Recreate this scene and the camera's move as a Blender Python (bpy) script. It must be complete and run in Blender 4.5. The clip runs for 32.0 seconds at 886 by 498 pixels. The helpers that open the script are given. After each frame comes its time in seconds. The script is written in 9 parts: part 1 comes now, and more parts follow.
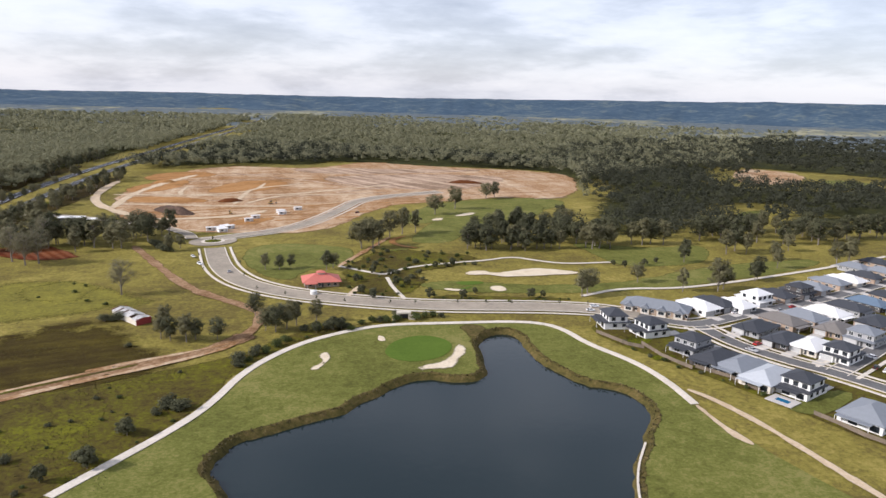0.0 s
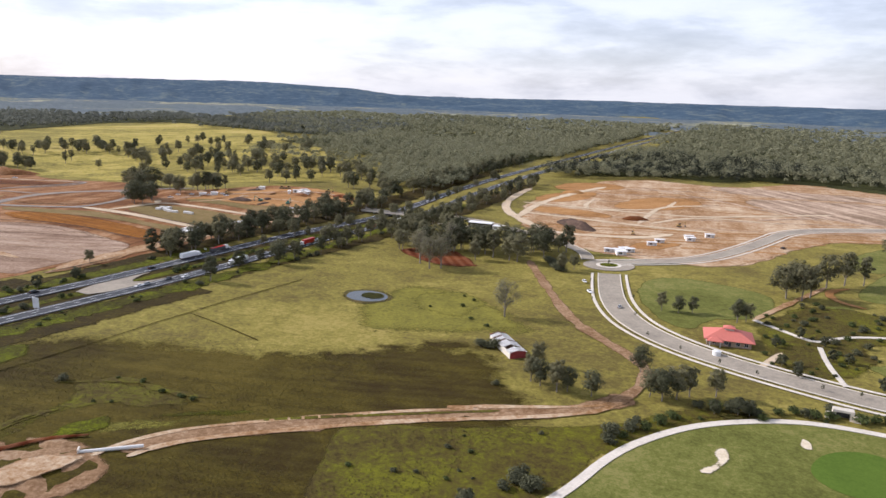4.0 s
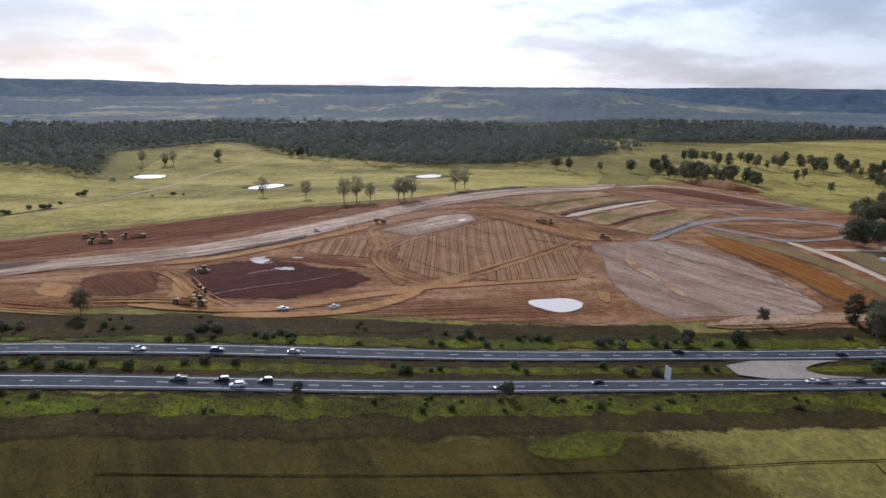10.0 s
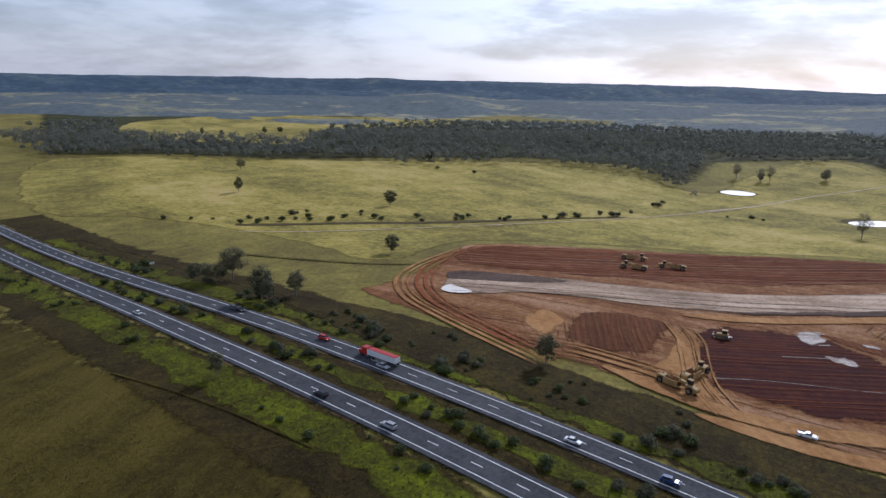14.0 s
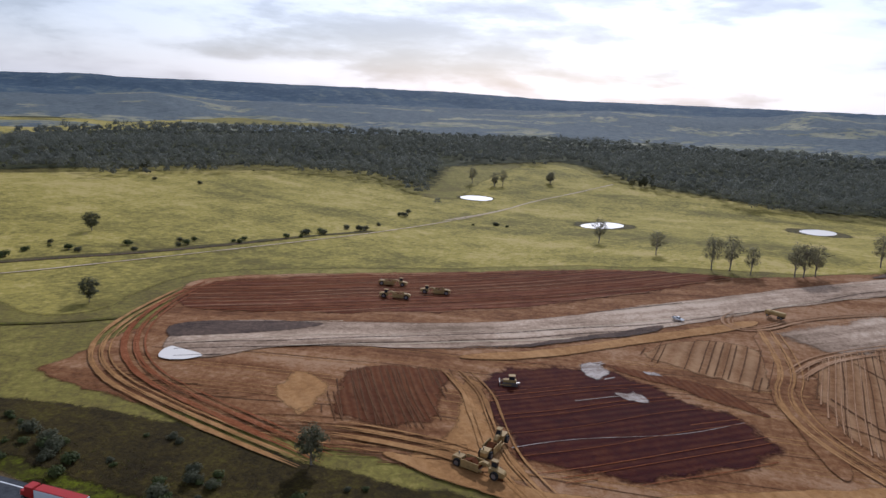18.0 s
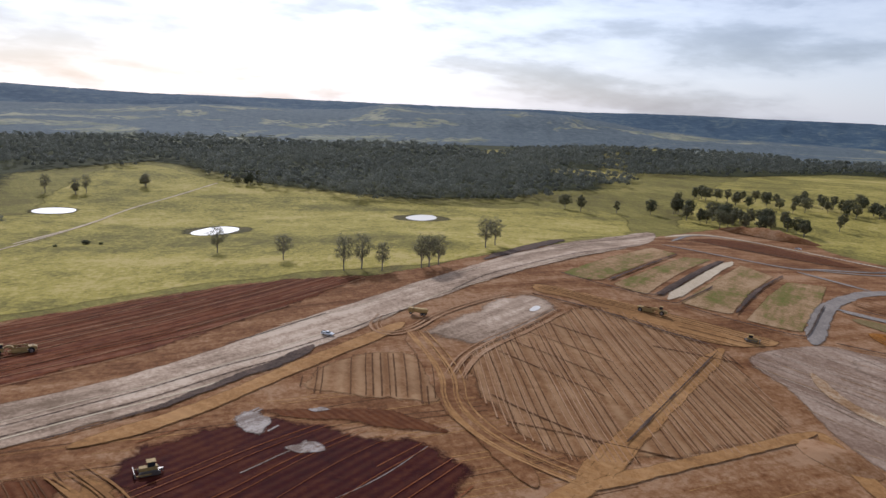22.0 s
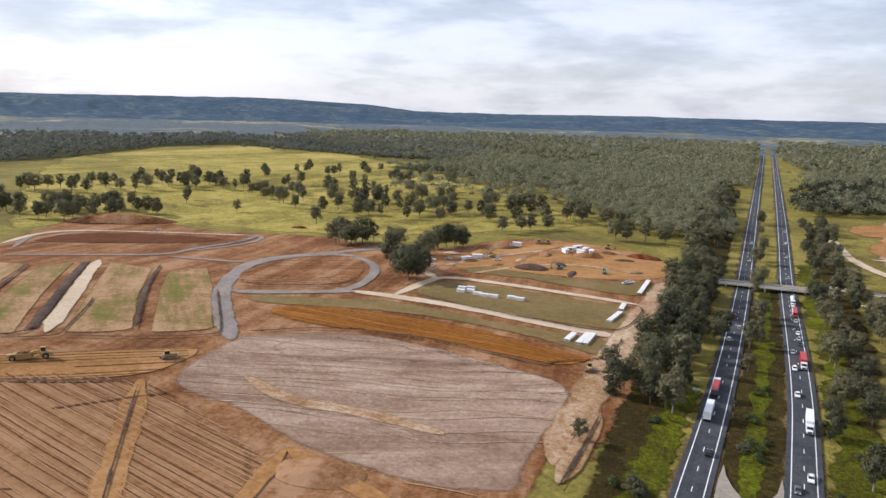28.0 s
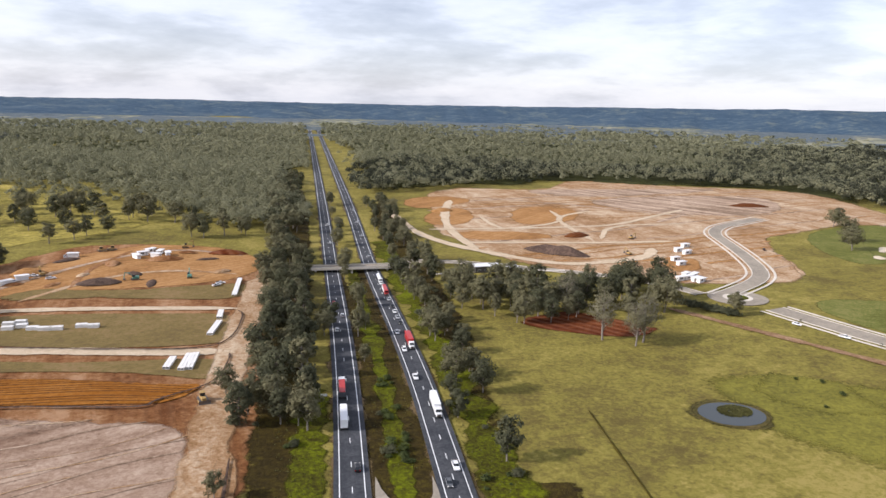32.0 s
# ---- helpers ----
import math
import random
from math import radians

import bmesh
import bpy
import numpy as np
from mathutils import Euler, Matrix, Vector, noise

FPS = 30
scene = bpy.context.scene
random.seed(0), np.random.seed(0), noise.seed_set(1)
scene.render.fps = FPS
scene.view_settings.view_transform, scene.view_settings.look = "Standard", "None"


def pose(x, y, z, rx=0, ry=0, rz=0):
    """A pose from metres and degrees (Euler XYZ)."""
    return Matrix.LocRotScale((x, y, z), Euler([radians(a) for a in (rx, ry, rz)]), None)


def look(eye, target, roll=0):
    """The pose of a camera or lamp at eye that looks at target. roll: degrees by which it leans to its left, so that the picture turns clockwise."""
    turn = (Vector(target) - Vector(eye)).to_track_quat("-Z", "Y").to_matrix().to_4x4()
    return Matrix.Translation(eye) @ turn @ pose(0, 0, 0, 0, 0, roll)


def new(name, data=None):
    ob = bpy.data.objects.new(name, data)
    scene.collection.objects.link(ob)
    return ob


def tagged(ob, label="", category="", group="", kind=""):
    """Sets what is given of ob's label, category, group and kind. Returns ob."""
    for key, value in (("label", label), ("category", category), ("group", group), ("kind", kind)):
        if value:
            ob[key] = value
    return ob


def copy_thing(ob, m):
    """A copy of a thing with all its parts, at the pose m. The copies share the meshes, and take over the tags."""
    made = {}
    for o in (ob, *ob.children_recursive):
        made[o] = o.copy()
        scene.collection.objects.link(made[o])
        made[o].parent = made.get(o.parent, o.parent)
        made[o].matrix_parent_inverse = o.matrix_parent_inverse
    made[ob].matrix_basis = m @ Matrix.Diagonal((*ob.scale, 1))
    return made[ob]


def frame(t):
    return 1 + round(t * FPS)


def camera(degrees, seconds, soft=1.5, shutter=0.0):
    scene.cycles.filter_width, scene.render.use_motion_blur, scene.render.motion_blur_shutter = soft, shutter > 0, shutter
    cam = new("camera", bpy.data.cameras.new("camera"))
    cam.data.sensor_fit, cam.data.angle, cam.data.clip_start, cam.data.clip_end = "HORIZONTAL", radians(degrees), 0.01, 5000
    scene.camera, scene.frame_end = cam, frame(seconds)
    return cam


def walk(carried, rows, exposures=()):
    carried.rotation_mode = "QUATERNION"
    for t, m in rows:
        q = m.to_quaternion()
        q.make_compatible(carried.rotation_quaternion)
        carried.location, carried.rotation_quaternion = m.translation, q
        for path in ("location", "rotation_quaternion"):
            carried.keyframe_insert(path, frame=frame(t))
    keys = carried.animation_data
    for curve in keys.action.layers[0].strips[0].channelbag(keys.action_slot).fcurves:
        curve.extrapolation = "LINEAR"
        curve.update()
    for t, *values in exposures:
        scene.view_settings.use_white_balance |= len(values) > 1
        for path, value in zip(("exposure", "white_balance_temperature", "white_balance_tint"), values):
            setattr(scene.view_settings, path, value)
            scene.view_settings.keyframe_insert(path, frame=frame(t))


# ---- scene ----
cam = camera(63.99, 32.0)
PATH = [
    (0, (333.18, -0.0, 108.13), (344.95, 96.96, 86.7), 1.72),
    (0.5, (333.39, 7.69, 108.16), (339.16, 105.17, 86.61), 1.8),
    (1, (333.71, 15.24, 108.26), (332.68, 112.87, 86.63), 1.8),
    (1.5, (333.96, 22.6, 108.52), (325.56, 119.85, 86.77), 1.92),
    (2, (333.79, 29.82, 108.84), (318.21, 126.17, 87.06), 1.9),
    (2.5, (332.8, 36.99, 109.12), (310.34, 131.95, 87.26), 1.88),
    (3, (331.18, 44.31, 109.38), (302.0, 137.42, 87.49), 1.86),
    (3.5, (328.99, 51.68, 109.59), (293.28, 142.47, 87.61), 1.84),
    (5.5, (316.54, 81.91, 108.7), (255.92, 158.32, 86.64), 1.9),
    (6, (311.5, 89.82, 108.37), (245.45, 161.57, 86.26), 1.84),
    (6.5, (305.84, 97.52, 108.04), (234.62, 164.1, 85.79), 1.82),
    (7, (299.37, 104.95, 107.77), (223.57, 166.21, 85.36), 1.68),
    (7.5, (292.19, 112.3, 107.59), (211.89, 167.47, 85.04), 1.55),
    (8, (284.37, 119.55, 107.69), (199.87, 167.99, 85.03), 1.41),
    (8.5, (276.13, 126.63, 108.03), (187.71, 167.36, 85.17), 1.23),
    (9, (267.29, 133.5, 108.37), (175.55, 166.06, 85.48), 1.07),
    (9.5, (257.31, 140.03, 108.49), (162.96, 163.95, 85.6), 1.0),
    (10, (246.1, 146.11, 108.54), (149.79, 160.31, 85.66), 1.0),
    (10.5, (234.06, 151.48, 108.47), (136.8, 155.51, 85.57), 0.95),
    (11, (221.76, 155.73, 108.19), (124.63, 149.44, 85.25), 0.86),
    (11.5, (209.58, 158.62, 107.82), (113.67, 142.04, 84.91), 0.8),
    (12, (198.02, 160.09, 107.73), (104.41, 133.42, 84.79), 0.9),
    (12.5, (187.11, 160.46, 107.93), (96.84, 124.15, 84.85), 0.95),
    (13, (176.29, 159.76, 108.22), (90.4, 114.09, 85.03), 1.04),
    (13.5, (165.66, 158.19, 108.41), (85.41, 103.25, 85.14), 1.07),
    (15.5, (129.99, 138.72, 109.14), (59.11, 72.32, 85.31), 1.99),
    (16, (124.56, 134.11, 109.06), (45.34, 77.69, 85.8), 2.33),
    (16.5, (119.5, 129.83, 108.92), (34.73, 81.95, 86.1), 2.69),
    (17, (114.44, 126.0, 108.8), (26.29, 84.51, 86.23), 2.87),
    (17.5, (109.37, 122.63, 108.61), (18.41, 87.55, 86.37), 2.84),
    (18, (104.31, 119.72, 108.28), (11.26, 90.47, 86.25), 2.84),
    (18.5, (99.44, 117.17, 108.12), (4.33, 95.19, 86.38), 2.9),
    (19, (94.48, 114.62, 108.12), (-2.02, 99.64, 86.6), 2.92),
    (19.5, (89.33, 112.18, 108.17), (-7.97, 103.44, 86.8), 2.96),
    (20, (83.95, 110.03, 108.24), (-13.74, 107.39, 87.03), 3.03),
    (20.5, (78.28, 108.29, 108.08), (-19.43, 111.74, 87.1), 3.1),
    (21, (72.34, 106.82, 107.72), (-24.99, 116.69, 87.04), 3.05),
    (21.5, (66.14, 105.56, 107.57), (-30.22, 122.76, 87.12), 3.06),
    (22, (60.27, 104.37, 107.66), (-34.52, 129.0, 87.44), 3.04),
    (22.5, (54.49, 103.27, 108.09), (-38.07, 135.33, 88.01), 2.89),
    (23, (48.92, 102.94, 108.42), (-40.95, 142.01, 88.46), 2.83),
    (23.5, (43.43, 103.36, 108.65), (-43.21, 149.17, 88.8), 2.64),
    (24, (37.67, 104.61, 108.85), (-45.19, 156.98, 89.06), 2.44),
    (24.5, (31.7, 106.62, 109.0), (-46.86, 165.23, 89.16), 2.24),
    (25, (25.69, 108.98, 109.1), (-48.02, 173.55, 89.17), 1.99),
    (25.5, (19.75, 111.57, 109.29), (-49.96, 180.36, 89.09), 1.83),
    (27.5, (-0.88, 124.29, 106.45), (-47.92, 210.26, 86.57), 1.6),
    (28, (-5.29, 127.96, 106.16), (-45.12, 217.49, 86.21), 1.56),
    (28.5, (-9.42, 131.96, 106.04), (-42.0, 224.35, 85.97), 1.62),
    (29, (-13.12, 136.44, 106.08), (-38.74, 230.98, 85.93), 1.58),
    (29.5, (-16.29, 140.8, 106.07), (-34.74, 236.96, 85.76), 1.6),
    (30, (-18.78, 145.12, 106.12), (-30.05, 242.36, 85.73), 1.62),
    (30.5, (-20.87, 149.65, 106.21), (-24.18, 247.48, 85.76), 1.62),
    (31, (-22.67, 154.1, 106.18), (-18.12, 251.88, 85.71), 1.74),
    (31.5, (-24.35, 158.44, 106.13), (-12.34, 255.57, 85.62), 1.74),
    (32, (-25.96, 162.65, 106.1), (-6.9, 258.65, 85.61), 1.73),
]
walk(cam, [(t, look(eye, target, roll)) for t, eye, target, roll in PATH],
     [(0, 0.0, 6050, 17), (6, 0.08, 5800, 18), (9, -0.45, 5500, 18), (13, -0.78, 5350, 17), (16, -0.72, 5400, 17), (19, -0.82, 5450, 16), (23, -0.55, 5650, 15), (28, -0.05, 5950, 16), (32, 0.06, 6050, 17)])


# ---- sky and sun ----
SUN_AZ, SUN_EL = 98.0, 31.0          # degrees to the left of +y, and above the ground
world = bpy.data.worlds.new("sky")
scene.world = world
world.use_nodes = True
wn, wl = world.node_tree.nodes, world.node_tree.links
wn.clear()


def wnode(kind, **kw):
    n = wn.new(kind)
    for k, v in kw.items():
        n.inputs[k].default_value = v
    return n


def wmath(op, a, b=None):
    n = wn.new("ShaderNodeMath")
    n.operation = op
    for i, v in enumerate((a, b)):
        if v is None:
            continue
        if isinstance(v, (int, float)):
            n.inputs[i].default_value = v
        else:
            wl.new(v, n.inputs[i])
    return n.outputs[0]


def wramp(fac, stops):
    n = wn.new("ShaderNodeValToRGB")
    e = n.color_ramp.elements
    while len(e) < len(stops):
        e.new(0.5)
    for el, (p, c) in zip(e, stops):
        el.position, el.color = p, (*c, 1)
    wl.new(fac, n.inputs[0])
    return n.outputs[0]


coord = wn.new("ShaderNodeTexCoord")
split = wn.new("ShaderNodeSeparateXYZ")
wl.new(coord.outputs["Generated"], split.inputs[0])
plane = wn.new("ShaderNodeVectorMath")      # banks lie flat: squeezed in height
plane.operation = "MULTIPLY"
plane.inputs[1].default_value = (1.0, 1.0, 4.2)
turned = wn.new("ShaderNodeVectorRotate")
turned.rotation_type = "Z_AXIS"
turned.inputs["Angle"].default_value = radians(75)
wl.new(coord.outputs["Generated"], turned.inputs["Vector"])
wl.new(turned.outputs[0], plane.inputs[0])
banks = wnode("ShaderNodeTexNoise", Scale=3.6, Detail=12.0, Roughness=0.54, Distortion=0.2)
wl.new(plane.outputs[0], banks.inputs["Vector"])
wisps = wnode("ShaderNodeTexNoise", Scale=11.0, Detail=8.0, Roughness=0.58, Distortion=0.1)
wl.new(plane.outputs[0], wisps.inputs["Vector"])
mass = wmath("ADD", wmath("MULTIPLY", banks.outputs["Fac"], 0.72), wmath("MULTIPLY", wisps.outputs["Fac"], 0.28))
# clearer and paler towards the horizon
low = wmath("MULTIPLY", wmath("POWER", 2.718, wmath("MULTIPLY", wmath("MAXIMUM", split.outputs[2], 0.0), -16.0)), 0.07)
thick = wmath("ADD", wmath("SUBTRACT", mass, low), wmath("MULTIPLY", wmath("MAXIMUM", split.outputs[2], 0.0), 0.11))   # the deck hides more of the sky overhead
cloud = wramp(thick, ((0.40, (1.12, 1.12, 1.12)), (0.46, (1.02, 1.03, 1.05)), (0.50, (0.88, 0.90, 0.94)), (0.54, (0.77, 0.79, 0.83)), (0.62, (0.62, 0.64, 0.69))))
gaps = wramp(thick, ((0.40, (1.5, 1.5, 1.48)), (0.47, (1.1, 1.1, 1.1)), (0.51, (0.55, 0.55, 0.57)), (0.57, (0.24, 0.245, 0.26))))
# the veil over the sun is bright
sun_dir = Vector((-math.sin(radians(SUN_AZ)) * math.cos(radians(SUN_EL)), math.cos(radians(SUN_AZ)) * math.cos(radians(SUN_EL)), math.sin(radians(SUN_EL))))
dot = wn.new("ShaderNodeVectorMath")
dot.operation = "DOT_PRODUCT"
wl.new(coord.outputs["Generated"], dot.inputs[0])
dot.inputs[1].default_value = sun_dir
glow = wmath("MULTIPLY", wmath("POWER", wmath("MAXIMUM", dot.outputs["Value"], 0.0), 4.5), 1.15)
veil = wn.new("ShaderNodeMixRGB")
veil.blend_type = "ADD"
veil.inputs[0].default_value = 1.0
wl.new(cloud, veil.inputs[1])
lit = wn.new("ShaderNodeMixRGB")
lit.blend_type = "MULTIPLY"
lit.inputs[0].default_value = 1.0
wl.new(gaps, lit.inputs[1])
wl.new(glow, lit.inputs[2])
wl.new(lit.outputs[0], veil.inputs[2])
air = wn.new("ShaderNodeTexSky")
air.sky_type, air.sun_disc = "NISHITA", False
air.sun_elevation, air.sun_rotation = radians(SUN_EL), radians(360 - SUN_AZ)
bg_air, bg_cloud, both, wout = wn.new("ShaderNodeBackground"), wn.new("ShaderNodeBackground"), wn.new("ShaderNodeAddShader"), wn.new("ShaderNodeOutputWorld")
bg_air.inputs[1].default_value, bg_cloud.inputs[1].default_value = 0.05, 0.66
wl.new(air.outputs[0], bg_air.inputs[0])
wl.new(veil.outputs[0], bg_cloud.inputs[0])
wl.new(bg_air.outputs[0], both.inputs[0])
wl.new(bg_cloud.outputs[0], both.inputs[1])
wl.new(both.outputs[0], wout.inputs[0])
sun = new("sun", bpy.data.lights.new("sun", "SUN"))
sun.data.energy, sun.data.angle, sun.data.color = 4.8, radians(1.0), (1.0, 0.94, 0.84)
sun.matrix_world = look(sun_dir * 400, (0, 0, 0))


# ---- materials ----
def material(name, rough=0.9, metal=0.0, spec=0.3):
    m = bpy.data.materials.new(name)
    m.use_nodes = True
    b = m.node_tree.nodes["Principled BSDF"]
    b.inputs["Roughness"].default_value, b.inputs["Metallic"].default_value = rough, metal
    b.inputs["Specular IOR Level"].default_value = spec
    return m, m.node_tree.nodes, m.node_tree.links, b


def plain(name, colour, rough=0.6, metal=0.0, vary=0.12, grain=0.6, bump=0.0):
    """A surface of one colour with stains and grain, and a shade of its own for every piece."""
    m, n, l, b = material(name, rough, metal)
    tex = n.new("ShaderNodeTexCoord")
    big, fine = n.new("ShaderNodeTexNoise"), n.new("ShaderNodeTexNoise")
    big.inputs["Scale"].default_value, fine.inputs["Scale"].default_value = grain, grain * 9
    big.inputs["Detail"].default_value = fine.inputs["Detail"].default_value = 4
    info = n.new("ShaderNodeObjectInfo")
    add = n.new("ShaderNodeMath")
    add.operation = "ADD"
    add2 = n.new("ShaderNodeMath")
    add2.operation = "MULTIPLY_ADD"
    add2.inputs[1].default_value = 0.4
    for t in (big, fine):
        l.new(tex.outputs["Object"], t.inputs["Vector"])
    l.new(big.outputs["Fac"], add.inputs[0])
    l.new(fine.outputs["Fac"], add.inputs[1])
    l.new(info.outputs["Random"], add2.inputs[0])
    l.new(add.outputs[0], add2.inputs[2])
    ramp = n.new("ShaderNodeMapRange")
    ramp.inputs["From Min"].default_value, ramp.inputs["From Max"].default_value = 0.7, 1.7
    ramp.inputs["To Min"].default_value, ramp.inputs["To Max"].default_value = 1 - vary, 1 + vary
    l.new(add2.outputs[0], ramp.inputs["Value"])
    mix = n.new("ShaderNodeVectorMath")
    mix.operation = "SCALE"
    mix.inputs[0].default_value = colour
    l.new(ramp.outputs[0], mix.inputs["Scale"])
    l.new(mix.outputs[0], b.inputs["Base Color"])
    if bump:
        bp = n.new("ShaderNodeBump")
        bp.inputs["Strength"].default_value, bp.inputs["Distance"].default_value = bump, 0.05
        l.new(fine.outputs["Fac"], bp.inputs["Height"])
        l.new(bp.outputs[0], b.inputs["Normal"])
    return m


def vivid(c, k=1.3):
    """The colour with its chroma raised."""
    g = 0.3 * c[0] + 0.59 * c[1] + 0.11 * c[2]
    return tuple(max(0.004, g + (v - g) * k) for v in c)


def earth(name, stops, patch=0.02, grain=0.5, rough=0.95, bump=0.7, bump_size=0.5, rows=None, streak=None, soft=True):
    """Ground seen from the air: broad patches, fine grain and, where it is ploughed or mown, rows.
    stops: (place, colour) along the mixed noise; rows: (degrees from +x, width in metres, strength, colour)."""
    m, n, l, b = material(name, rough, 0.0, 0.08)
    pos = n.new("ShaderNodeNewGeometry").outputs["Position"]

    def tex(scale, detail, rough=0.6, dist=0.4, squeeze=None):
        v = pos
        if squeeze:
            mp = n.new("ShaderNodeMapping")
            mp.vector_type = "TEXTURE"
            mp.inputs["Rotation"].default_value = (0, 0, radians(squeeze[0]))
            mp.inputs["Scale"].default_value = (squeeze[1], 1, 1)
            l.new(pos, mp.inputs[0])
            v = mp.outputs[0]
        t = n.new("ShaderNodeTexNoise")
        t.inputs["Scale"].default_value, t.inputs["Detail"].default_value = scale, detail
        t.inputs["Roughness"].default_value, t.inputs["Distortion"].default_value = rough, dist
        l.new(v, t.inputs["Vector"])
        return t.outputs["Fac"]

    def mad(a, k, c):
        q = n.new("ShaderNodeMath")
        q.operation = "MULTIPLY_ADD"
        l.new(a, q.inputs[0])
        q.inputs[1].default_value = k
        if isinstance(c, float):
            q.inputs[2].default_value = c
        else:
            l.new(c, q.inputs[2])
        return q.outputs[0]

    broad, mid, fine = tex(patch, 6), tex(patch * 7, 6, 0.65), tex(grain, 8, 0.78)
    mixed = mad(broad, 0.42, mad(mid, 0.36, mad(fine, 0.72, -0.25)))
    if streak:
        mixed = mad(tex(streak[2], 5, 0.65, 0.2, streak[:2]), streak[3], mad(mixed, 1.0, -0.5 * streak[3]))
    cr = n.new("ShaderNodeValToRGB")
    e = cr.color_ramp.elements
    while len(e) < len(stops):
        e.new(0.5)
    for el, (p, c) in zip(e, stops):
        el.position, el.color = p, (*vivid(c), 1)
    l.new(mixed, cr.inputs[0])
    colour = cr.outputs[0]
    if rows:
        for deg, width, strength, tone in rows:
            mp = n.new("ShaderNodeMapping")
            mp.inputs["Rotation"].default_value = (0, 0, radians(-(deg + 90)))
            l.new(pos, mp.inputs[0])
            w = n.new("ShaderNodeTexWave")
            w.inputs["Scale"].default_value = math.pi / (10 * width)
            w.inputs["Distortion"].default_value, w.inputs["Detail"].default_value = 1.2, 3
            w.inputs["Detail Scale"].default_value = 0.6
            l.new(mp.outputs[0], w.inputs["Vector"])
            k = n.new("ShaderNodeMath")
            k.operation = "MULTIPLY"
            l.new(mad(mid, 1.6 * strength, -0.3 * strength), k.inputs[0])
            l.new(w.outputs["Fac"], k.inputs[1])
            k.use_clamp = True
            mx = n.new("ShaderNodeMixRGB")
            l.new(k.outputs[0], mx.inputs[0])
            l.new(colour, mx.inputs[1])
            mx.inputs[2].default_value = (*vivid(tone), 1)
            colour = mx.outputs[0]
    l.new(colour, b.inputs["Base Color"])
    bp = n.new("ShaderNodeBump")
    bp.inputs["Strength"].default_value, bp.inputs["Distance"].default_value = bump, bump_size
    l.new(mad(fine, 0.6, mid), bp.inputs["Height"])
    l.new(bp.outputs[0], b.inputs["Normal"])
    if soft:
        # the surface breaks up towards the rim of its patch, where the attribute "fade" rises to 1
        rim = n.new("ShaderNodeAttribute")
        rim.attribute_name = "fade"
        torn = mad(mid, 0.9, mad(fine, 0.5, mad(rim.outputs["Fac"], 1.0, -0.7)))
        cut = n.new("ShaderNodeMapRange")
        cut.interpolation_type = "SMOOTHSTEP"
        cut.inputs["From Min"].default_value, cut.inputs["From Max"].default_value = 0.36, 0.72
        l.new(torn, cut.inputs["Value"])
        gate = n.new("ShaderNodeMath")
        gate.operation = "MULTIPLY"
        full = n.new("ShaderNodeMapRange")
        full.inputs["From Max"].default_value = 0.12
        l.new(rim.outputs["Fac"], full.inputs["Value"])
        l.new(cut.outputs[0], gate.inputs[0])
        l.new(full.outputs[0], gate.inputs[1])
        gone, ms = n.new("ShaderNodeBsdfTransparent"), n.new("ShaderNodeMixShader")
        l.new(gate.outputs[0], ms.inputs[0])
        l.new(b.outputs[0], ms.inputs[1])
        l.new(gone.outputs[0], ms.inputs[2])
        l.new(ms.outputs[0], n["Material Output"].inputs[0])
    return m


def foliage(name, dark, light, scale=0.5, speckle=0.5):
    m, n, l, b = material(name, 0.75, 0.0, 0.15)
    pos = n.new("ShaderNodeTexCoord").outputs["Object"]
    t = n.new("ShaderNodeTexNoise")
    t.inputs["Scale"].default_value, t.inputs["Detail"].default_value = scale, 3
    l.new(pos, t.inputs["Vector"])
    isl = n.new("ShaderNodeNewGeometry").outputs["Random Per Island"]
    info = n.new("ShaderNodeObjectInfo").outputs["Random"]
    s = n.new("ShaderNodeMath")
    s.operation = "MULTIPLY_ADD"
    l.new(isl, s.inputs[0])
    s.inputs[1].default_value = speckle
    l.new(t.outputs["Fac"], s.inputs[2])
    s2 = n.new("ShaderNodeMath")
    s2.operation = "MULTIPLY_ADD"
    l.new(info, s2.inputs[0])
    s2.inputs[1].default_value = 0.35
    l.new(s.outputs[0], s2.inputs[2])
    r = n.new("ShaderNodeMapRange")
    r.inputs["From Min"].default_value, r.inputs["From Max"].default_value = 0.35, 1.2
    l.new(s2.outputs[0], r.inputs["Value"])
    mx = n.new("ShaderNodeMixRGB")
    mx.inputs[1].default_value, mx.inputs[2].default_value = (*dark, 1), (*light, 1)
    l.new(r.outputs[0], mx.inputs[0])
    l.new(mx.outputs[0], b.inputs["Base Color"])
    tr = n.new("ShaderNodeBsdfTranslucent")
    l.new(mx.outputs[0], tr.inputs[0])
    ms = n.new("ShaderNodeMixShader")
    ms.inputs[0].default_value = 0.35
    l.new(b.outputs[0], ms.inputs[1])
    l.new(tr.outputs[0], ms.inputs[2])
    l.new(ms.outputs[0], n["Material Output"].inputs[0])
    return m


